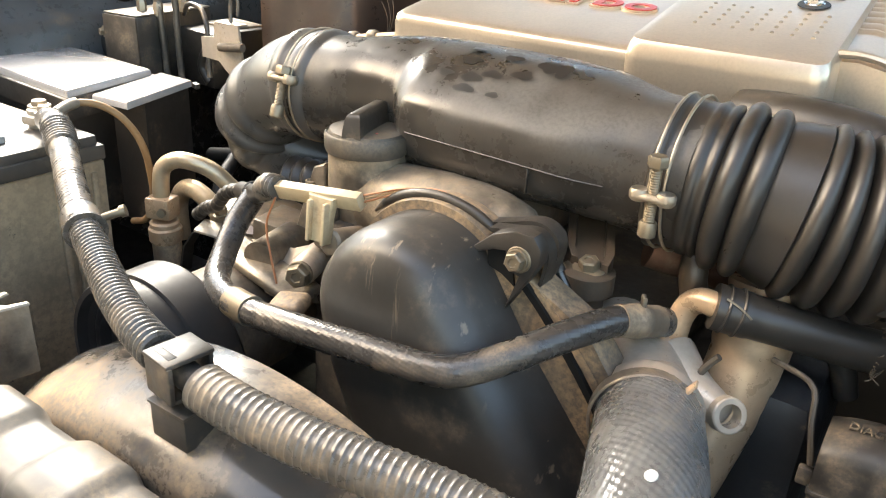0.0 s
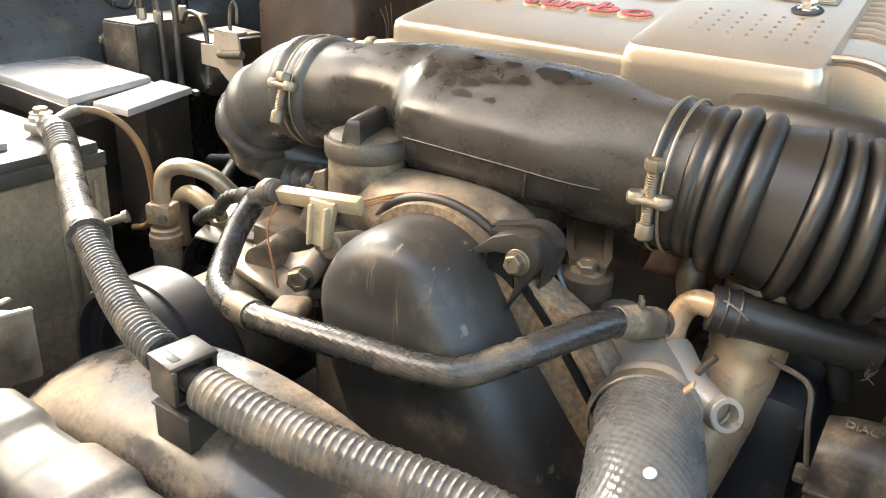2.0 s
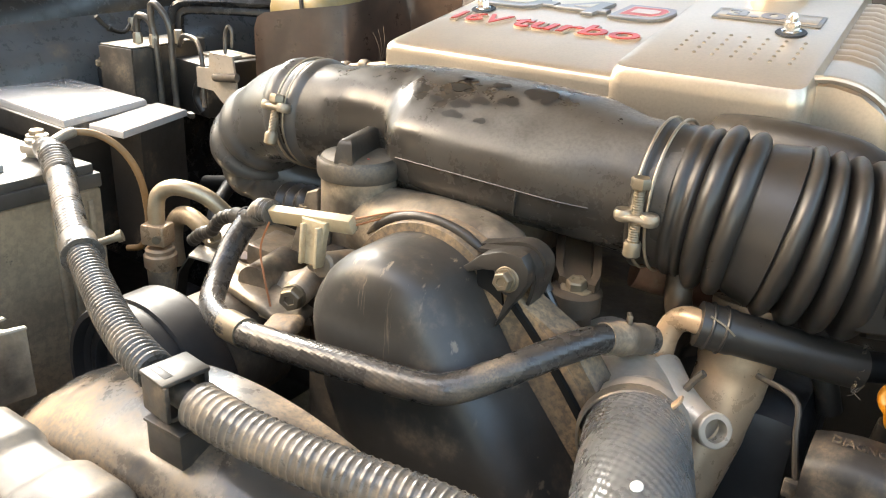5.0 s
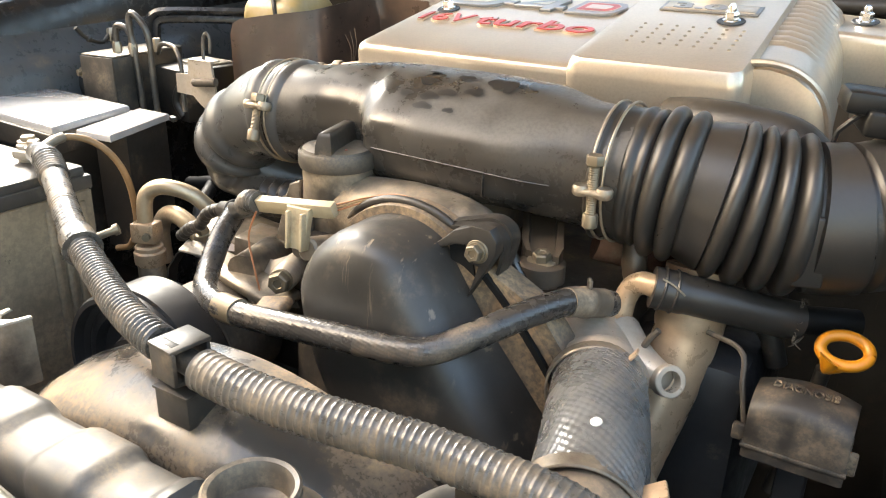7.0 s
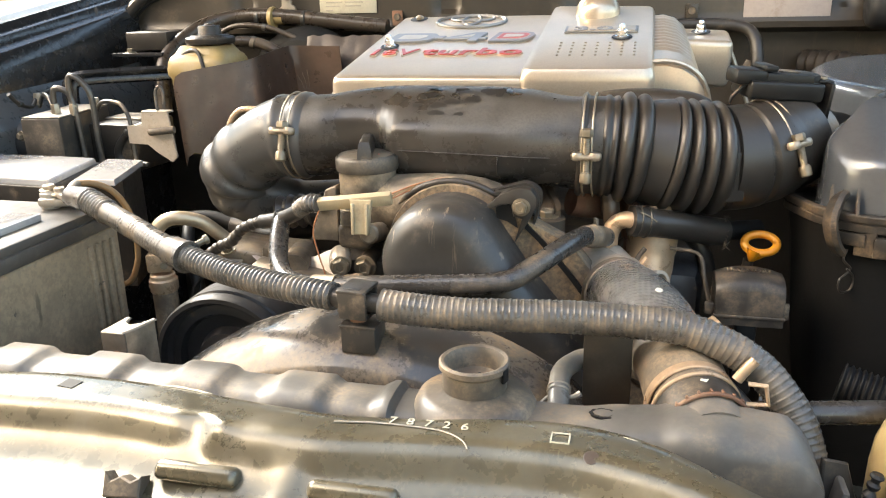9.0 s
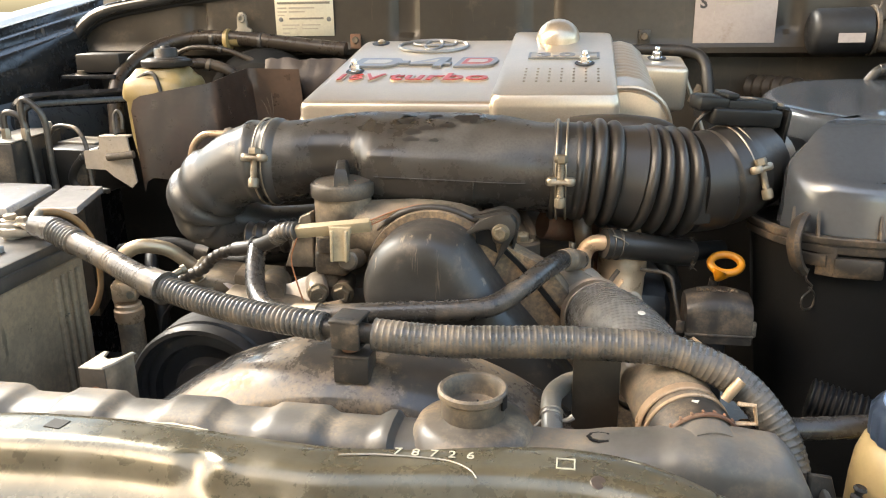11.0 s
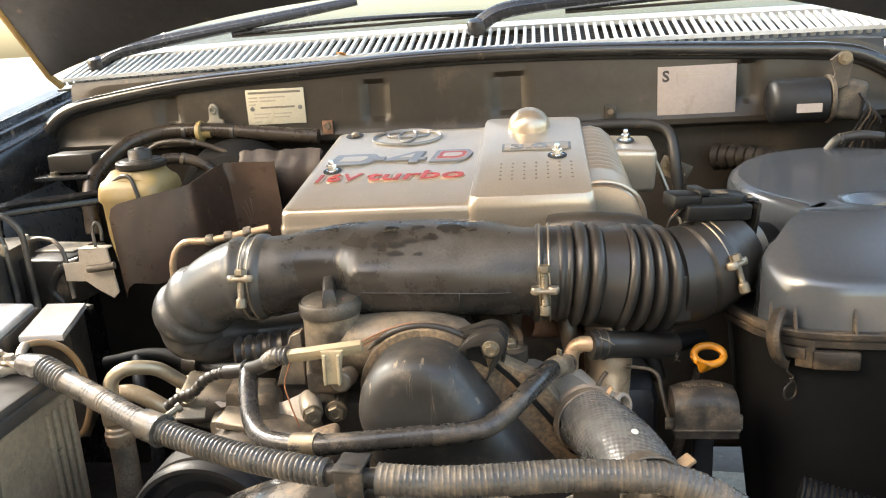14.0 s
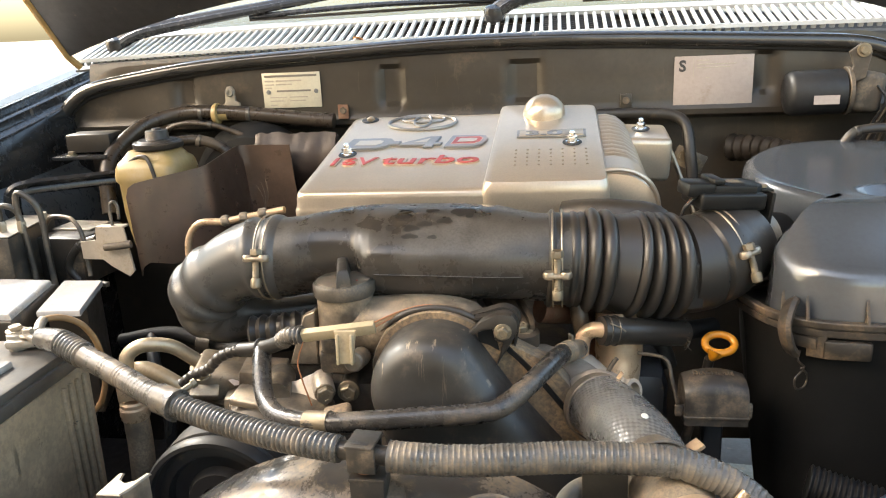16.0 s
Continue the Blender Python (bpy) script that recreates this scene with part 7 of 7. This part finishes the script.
def behind_left():
    h = thing("brake_servo", (-0.36, 0.84, 1.1), "dark round brake servo drum on the bulkhead", "brake servo")
    part("drum", lathe([(0.1, 0), (0.11, 0.02), (0.112, 0.03), (0.108, 0.045), (0.09, 0.07), (0.04, 0.08)], (-0.36, 0.92, 1.075), (0, -1, 0), 40), M_AIRBASE, h)
    k = thing("bulkhead_hose", (-0.45, 0.88, 1.2), "black vacuum hose with a brass-coloured valve", "hose")
    part("hose", tube([(-0.566, 0.76, 1.06), (-0.573, 0.78, 1.12), (-0.573, 0.815, 1.153), (-0.545, 0.865, 1.186), (-0.495, 0.895, 1.201), (-0.43, 0.9, 1.203), (-0.35, 0.9, 1.196), (-0.28, 0.9, 1.188), (-0.22, 0.9, 1.182)], 0.0125, 18, 0.006), M_BROWNHOSE, k)
    part("valve", lathe([(0.016, 0), (0.018, 0.003), (0.018, 0.008), (0.012, 0.01), (0.012, 0.025)], (-0.43, 0.9, 1.2), (1, 0, 0), 20), M_YELLOWED, k, "yellow check valve")
    part("stay", join(prism([(-0.014, 0.0), (0.016, 0.0), (0.016, 0.012), (0.009, 0.016), (0.008, 0.034), (0.003, 0.041), (-0.004, 0.04), (-0.008, 0.033), (-0.009, 0.014), (-0.014, 0.01)], 0.005, pose(-0.402, 0.912, 1.204, 90, 0, 0), 0.0012, 2), ring(0.0035, 0.007, 0.004, (-0.402, 0.9075, 1.234), (0, -1, 0), 18)), M_PALEGREY, k, "pale bolted stay with an eye")
    for x, z in ((-0.37, 1.1965), (-0.455, 1.201)):
        part("clip", ring(0.0125, 0.0145, 0.007, (x, 0.9, z), (1, 0, 0), 18), M_STEELPIPE, k)
    for pts, rad, lab in (([(-0.54, 0.86, 1.15), (-0.486, 0.86, 1.186), (-0.426, 0.86, 1.187), (-0.3785, 0.86, 1.172), (-0.346, 0.86, 1.154), (-0.32, 0.86, 1.13)], 0.0045, "thin black pipe arched over the brake servo"), ([(-0.52, 0.82, 1.13), (-0.48, 0.83, 1.16), (-0.439, 0.84, 1.164), (-0.401, 0.845, 1.15), (-0.375, 0.85, 1.12)], 0.009, "dusty black vacuum hose curved round the brake servo")):
        v = thing("vacuum_hose", pts[0], lab, "hose")
        part("tube", tube(pts, rad, 14, 0.006), M_BROWNHOSE, v)
        part("clip", ring(rad, rad + 0.0016, 0.007, Vector(pts[2]), Vector(pts[3]) - Vector(pts[2]), 16), M_STEELPIPE, v)
    f = thing("foil_wrap", (-0.26, 0.85, 1.12), "crumpled foil-wrapped heat insulation", "insulation")
    rnd = random.Random(7)
    rows = []
    for j in range(9):
        rows.append([(-0.335 + 0.135 * i / 14, 0.84 - 0.02 * math.sin(math.pi * j / 8) + rnd.uniform(-0.0025, 0.0025), 1.08 + 0.09 * j / 8 + rnd.uniform(-0.003, 0.003)) for i in range(15)])
    part("wrap", sheet(rows, 0.004), M_FOIL, f, sharp=70)
    part("top_roll", tube([(-0.33, 0.845, 1.155), (-0.27, 0.842, 1.158), (-0.2, 0.845, 1.156)], lambda s, L: 0.011 + 0.0012 * math.sin(s * 140), 9, 0.012), M_FOIL, f, sharp=60)
    b = thing("relay_bracket", (-0.6, 0.8, 1.15), "black relay on a bolted side bracket", "relay")
    part("relay", box((0.075, 0.05, 0.03), (-0.615, 0.83, 1.168), (0, 0, 4), 0.003), M_BOX, b)
    part("bracket", box((0.09, 0.06, 0.006), (-0.62, 0.81, 1.148), (0, 0, 4), 0.001), M_APRON, b)
    part("bolt", hexhead((-0.635, 0.79, 1.151), (0, 0, 1), 0.006, 0.007), M_ZINC, b)
    part("strap", tube([(-0.66, 0.66, 1.03), (-0.66, 0.66, 1.1), (-0.655, 0.665, 1.118), (-0.63, 0.68, 1.123), (-0.53, 0.74, 1.124)], lambda s, L: 0.012, 12, 0.006, shape=lambda a, s: 0.16 + 0.84 * abs(math.cos(a)) ** 2), M_APRON, b, "bent black strap")
    p = thing("bulkhead_pipe", (0.2, 0.88, 1.15), "black pipe bending down the bulkhead", "pipe")
    part("pipe", tube([(0.16, 0.9, 1.178), (0.26, 0.9, 1.18), (0.33, 0.895, 1.176), (0.352, 0.885, 1.16), (0.358, 0.87, 1.12), (0.365, 0.86, 1.05)], 0.009, 14, 0.008), M_RUBBER, p)
    part("rod", tube([(0.3, 0.75, 1.17), (0.32, 0.74, 1.12), (0.345, 0.72, 1.05)], 0.003, 8, 0.01), M_SHINE, p)
    for x, z in ((-0.207, 1.195), (0.262, 1.197)):
        t = thing("bulkhead_tab", (x, 0.92, z), "rusty bolted tab on the bulkhead", "tab", "tabs on the bulkhead")
        part("plate", box((0.018, 0.004, 0.024), (x, 0.916, z), (0, 0, 0), 0.001), M_FIRE if x > 0 else M_RUST, t)
        part("rivet", lathe([(0.006, 0), (0.005, 0.003), (0.002, 0.003)], (x, 0.914, z + 0.002), (0, -1, 0), 14), M_CASTDARK, t)
    q = thing("bulkhead_grommet", (0.47, 0.93, 1.12), "ribbed brown cable grommet in the bulkhead", "grommet")
    part("ribs", tube([(0.43, 0.92, 1.118), (0.47, 0.88, 1.122), (0.51, 0.84, 1.12)], lambda s, L: 0.021 - 0.05 * s + 0.002 * math.sin(s * 420), 18, 0.003), M_BROWNDARK, q)
    j = thing("pipe_clip_plate", (0.36, 0.88, 1.1), "dusty brass-coloured bolted pipe clip plate", "clip plate")
    part("plate", box((0.05, 0.004, 0.03), (0.36, 0.89, 1.105), (0, 25, 0), 0.001), M_CAST, j)
    part("bolt", hexhead((0.35, 0.886, 1.112), (0, -1, 0), 0.006, 0.006), M_ZINC, j)
    part("bolt", hexhead((0.372, 0.886, 1.098), (0, -1, 0), 0.006, 0.006), M_ZINC, j)


behind_left()


def data_plates():
    a = thing("data_plate", (-0.295, 0.918, 1.234), "riveted pale metal data plate with small print", "data plate")
    Y = 0.921
    part("plate", box((0.102, 0.0016, 0.059), (-0.2955, Y, 1.2335), (0, 0, 0), 0.0006), M_PLATE, a)
    bars = [(-0.342, 1.2575, 0.092, 0.0036), (-0.342, 1.2495, 0.016, 0.0024), (-0.322, 1.2495, 0.045, 0.0024), (-0.342, 1.2435, 0.016, 0.0024), (-0.322, 1.2435, 0.028, 0.0024), (-0.342, 1.238, 0.012, 0.0022), (-0.322, 1.2325, 0.06, 0.003), (-0.335, 1.222, 0.03, 0.002), (-0.3, 1.222, 0.032, 0.002), (-0.335, 1.216, 0.025, 0.002), (-0.3, 1.216, 0.028, 0.002), (-0.335, 1.209, 0.012, 0.002)]
    for k, (x, z, w, h) in enumerate(bars):
        part("print_bar", box((w, 0.0006, h), (x + w / 2, Y - 0.0011, z), (0, 0, 0), 0), M_FADEINK if k in (0, 6) else M_FADED, a)
    for x in (-0.337, -0.253):
        part("rivet", lathe([(0.004, 0), (0.003, 0.0022), (0.0015, 0.0024)], (x, Y - 0.0008, 1.231), (0, -1, 0), 14), M_GREYLET, a)
    b = thing("service_label", (0.397, 0.918, 1.225), "pink-grey paper service label with a round black mark", "label")
    part("paper", box((0.121, 0.0012, 0.079), (0.397, Y, 1.2245), (0, 0, 0), 0.0004), M_LABEL, b)
    part("mark", letters("S", 0.024, pose(0.3435, Y - 0.0012, 1.241, 90, 0, 0), 0.0002, 0, 0.0008), M_INK, b, "black letter mark")
    for x, z, w in ((0.371, 1.257, 0.02), (0.371, 1.251, 0.06), (0.371, 1.246, 0.05), (0.44, 1.258, 0.008), (0.385, 1.23, 0.006)):
        part("print_bar", box((w, 0.0006, 0.0013), (x + w / 2, Y - 0.001, z), (0, 0, 0), 0), M_FADED, b)
    part("print_bar", box((0.0008, 0.0006, 0.03), (0.366, Y - 0.001, 1.247), (0, 0, 0), 0), M_FADED, b)


data_plates()


def wiper_motor():
    w = thing("wiper_motor", (0.55, 0.88, 1.2), "dark cylindrical wiper motor on the bulkhead", "wiper motor")
    part("motor", lathe([(0.0, -0.006), (0.024, -0.005), (0.03, -0.002), (0.0335, 0.004), (0.0335, 0.075), (0.031, 0.078)], (0.5, 0.875, 1.205), (1, 0.02, 0.02), 30), M_BLACK, w, "dusty black motor can")
    part("flange", ring(0.02, 0.036, 0.006, (0.578, 0.876, 1.207), (1, 0, 0), 30), M_CASTDARK, w)
    part("gear_case", box((0.045, 0.05, 0.06), (0.61, 0.885, 1.205), (0, 10, 0), 0.01, 3), M_CASTDARK, w)
    part("sticker", box((0.036, 0.001, 0.013), (0.545, 0.8412, 1.198), (0, 0, 0), 0), M_LABEL, w, "pale sticker")
    part("mount_arm", prism([(0, 0), (0.03, 0.012), (0.036, 0.05), (0.02, 0.062), (0.004, 0.05), (0.012, 0.03)], 0.005, pose(0.572, 0.862, 1.215, 90, 0, 0)), M_CASTDARK, w)
    part("bolt", hexhead((0.595, 0.855, 1.267), (0, -1, 0), 0.007, 0.007), M_ZINC, w)
    for k in range(6):
        part("wire", tube([(0.62, 0.86, 1.215), (0.63 + 0.004 * k, 0.85, 1.195 - 0.004 * k), (0.62 + 0.006 * k, 0.86, 1.165), (0.6 + 0.01 * k, 0.87, 1.12)], 0.0018, 6, 0.008), (M_BLACK, M_CASTDARK, M_BLACK, M_BROWN, M_BLACK, M_BLACK)[k], w)


wiper_motor()


def right_side():
    o = thing("overflow_bottle", (0.375, 0.1, 0.9), "yellowed coolant overflow bottle with a dark blue cap", "coolant bottle")
    part("bottle", lathe([(0.04, -0.14), (0.0445, -0.11), (0.045, -0.05), (0.0445, -0.02), (0.043, -0.004), (0.039, 0.009), (0.034, 0.014), (0.03, 0.016)], (0.405, 0.11, 0.953), segs=36), M_BOTTLE, o)
    blue = mat("dark_blue_plastic", (0.03, 0.045, 0.075), 0.3, 0, None)
    cap = part("cap", loft([[Vector((0.405 + (r + (0.0008 if k % 4 < 2 else 0.0) * g) * math.cos(math.pi * k / 48), 0.11 + (r + (0.0008 if k % 4 < 2 else 0.0) * g) * math.sin(math.pi * k / 48), z)) for k in range(96)] for r, z, g in ((0.036, 0.968, 1), (0.0365, 0.972, 1), (0.0365, 0.986, 1), (0.034, 0.991, 0), (0.031, 0.9925, 0))]), blue, o, "ridged dark blue cap")
    # Pale blue here paints the reflection on top of the dark cap.
    part("cap_top", lathe([(0.0305, 0.0), (0.03, 0.002), (0.022, 0.0038), (0.0, 0.0045)], (0.405, 0.11, 0.992), segs=32), mat("reflection_blue_plastic", (0.25, 0.38, 0.6), 0.25, 0, None), cap, "domed top with the reflection painted pale blue")
    part("strap", tube([(0.358, 0.085, 0.945), (0.352, 0.083, 0.91), (0.356, 0.075, 0.87)], lambda s, L: 0.0035 + 0.0012 * math.sin(s * 900), 8, 0.002), M_BLACK, o, "black zip strap")
    h = thing("washer_hose", (0.4, 0.14, 0.96), "black braided hose running to the wing", "hose")
    part("hose", tube([(0.29, 0.13, 0.955), (0.33, 0.135, 0.957), (0.4, 0.145, 0.96), (0.5, 0.17, 0.96), (0.68, 0.2, 0.95)], 0.0085, 14, 0.01), M_BRAIDDARK, h)
    g = thing("corrugated_duct", (0.5, 0.25, 0.88), "black corrugated drain duct low in the bay", "hose")
    part("duct", tube([(0.375, 0.27, 0.915), (0.4, 0.262, 0.91), (0.46, 0.24, 0.9), (0.52, 0.22, 0.88), (0.56, 0.2, 0.82)], lambda s, L: 0.017 + 0.0014 * math.sin(s * 1300), 16, 0.0008), M_AIRBASE, g, sharp=80)
    k = thing("drain_hose", (0.28, 0.27, 0.9), "short black hose with a wire clip", "hose")
    part("hose", tube([(0.262, 0.3, 0.905), (0.28, 0.28, 0.9), (0.3, 0.255, 0.89), (0.33, 0.22, 0.86)], 0.0085, 14, 0.006), M_RUBBER, k)
    part("clip", ring(0.0085, 0.0105, 0.005, (0.268, 0.294, 0.903), (0.6, -0.7, -0.2), 16), M_PALEGREY, k)
    b = thing("front_bracket", (-0.217, 0.13, 0.94), "U-notched metal bracket beside the radiator, its lit top coloured pale", "bracket")
    true = seat(1.105, -0.0183, 0.0435, -0.1306)
    # Pale top and dark front put the light on the bracket into colour.
    part("top_plate", moved(prism([(-0.19, 0.07), (-0.171, 0.07), (-0.167, 0.078), (-0.161, 0.1), (-0.165, 0.101), (-0.169, 0.09), (-0.175, 0.086), (-0.181, 0.09), (-0.183, 0.099), (-0.187, 0.099)], 0.0016, pose(0, 0, 1.0)), true), M_PALEGREY, b)
    part("front_plate", moved(box((0.021, 0.0016, 0.05), (-0.18, 0.071, 0.9755), (0, 0, 0), 0.0005), true), M_CASTDARK, b)
    part("side_plate", moved(box((0.0016, 0.03, 0.05), (-0.1675, 0.086, 0.9755), (0, 0, -12), 0.0005), true), M_CAST, b)
    part("bolt", moved(hexhead((-0.178, 0.07, 0.982), (0, -1, 0), 0.003, 0.002), true), M_RUST, b)
    # Side walls, trays and front panel are unseen, added to keep light out.
    part("side_wall", box((0.02, 1.05, 0.7), (0.71, 0.4, 0.75), bevel=0.005), M_BLACK, car)
    part("side_wall", box((0.02, 1.05, 0.7), (-0.71, 0.4, 0.75), bevel=0.005), M_BLACK, car)
    part("under_tray", box((1.0, 1.2, 0.02), (-0.25, 0.42, 0.4), bevel=0.005), M_BLACK, car, "unseen dark tray added to block light from the ground")
    part("under_tray", box((0.34, 0.3, 0.02), (0.58, 1.26, 0.398), bevel=0.005), M_BLACK, car)
    part("under_tray", box((0.45, 0.73, 0.02), (0.5, 0.772, 0.402), (0, 0, -6), bevel=0.005), M_BLACK, car)
    part("side_rail", box((0.08, 1.2, 0.12), (0.6, 0.4, 0.5), bevel=0.02), M_BLACK, car, "dark chassis rail")
    part("side_rail", box((0.08, 1.2, 0.12), (-0.6, 0.4, 0.5), bevel=0.02), M_BLACK, car)
    part("front_valance", box((1.7, 0.03, 0.62), (0, -0.14, 0.6), bevel=0.01), M_BODY, car, "unseen painted front panel added to block light under the crossmember")
    part("cross_rail", box((1.2, 0.1, 0.1), (0.1, -0.02, 0.5), bevel=0.02), M_BLACK, car)
    for label, pts, rad in (("black vacuum hose curving behind the bypass hose", [(0.171, 0.46, 0.942), (0.191, 0.46, 0.97), (0.22, 0.46, 0.987), (0.25, 0.46, 0.985), (0.269, 0.46, 0.967), (0.278, 0.46, 0.943)], 0.0085), ("black hose looped below the pale bracket", [(-0.488, 0.59, 1.065), (-0.513, 0.59, 1.056), (-0.532, 0.59, 1.037), (-0.537, 0.59, 1.02), (-0.525, 0.59, 1.003)], 0.0065), ("thin black cable along the inner wing", [(-0.66, 0.536, 1.115), (-0.66, 0.551, 1.1), (-0.66, 0.575, 1.092), (-0.66, 0.59, 1.104), (-0.66, 0.622, 1.111)], 0.003), ("black cable arched behind the air filter box", [(0.56, 0.8, 1.14), (0.574, 0.8, 1.156), (0.605, 0.8, 1.161), (0.634, 0.8, 1.157)], 0.007)):
        hose = thing("cable" if "cable" in label else "vacuum_hose", pts[0], label, "cable" if "cable" in label else "hose")
        part("tube", tube(pts, rad, 14, 0.006), M_RUBBER, hose)
        a, b = Vector(pts[1]), Vector(pts[2])
        part("clip", ring(rad, rad + 0.0016, 0.006, a, b - a, 16), M_BOX, hose)
    k = thing("engine_harness", (-0.28, 0.47, 0.93), "dusty black engine harness behind the aircon pipes", "wiring")
    part("trunk", tube([(-0.42, 0.5, 0.95), (-0.34, 0.49, 0.965), (-0.26, 0.475, 0.95), (-0.19, 0.455, 0.965), (-0.13, 0.44, 0.98)], 0.009, 16, 0.008), M_AIRBASE, k)
    part("branch", tube([(-0.37, 0.49, 0.96), (-0.35, 0.45, 0.94), (-0.33, 0.43, 0.88), (-0.33, 0.42, 0.8)], 0.008, 12, 0.008), M_BLACK, k)
    part("tape_band", ring(0.0145, 0.0165, 0.02, (-0.3, 0.483, 0.958), (1, -0.15, -0.1), 20), M_RUBBER, k)
    for s in (-1, 1):
        wheel = part("wheel", lathe([(0.1, -0.02), (0.2, -0.03), (0.21, 0.02), (0.21, 0.15), (0.19, 0.17), (0.08, 0.15), (0.0, 0.15)], (s * 0.69, 0.45, 0.37), (s, 0, 0), 40), M_PALEGREY, car, "grey steel wheel")
        part("tyre", ring(0.205, 0.37, 0.2, (s * 0.66, 0.45, 0.37), (s, 0, 0), 48, 0.03), M_RUBBER, wheel, "black tyre")
    part("battery_tray", box((0.42, 0.42, 0.02), (-0.52, 0.3, 0.79), bevel=0.005), M_BLACK, car)


right_side()
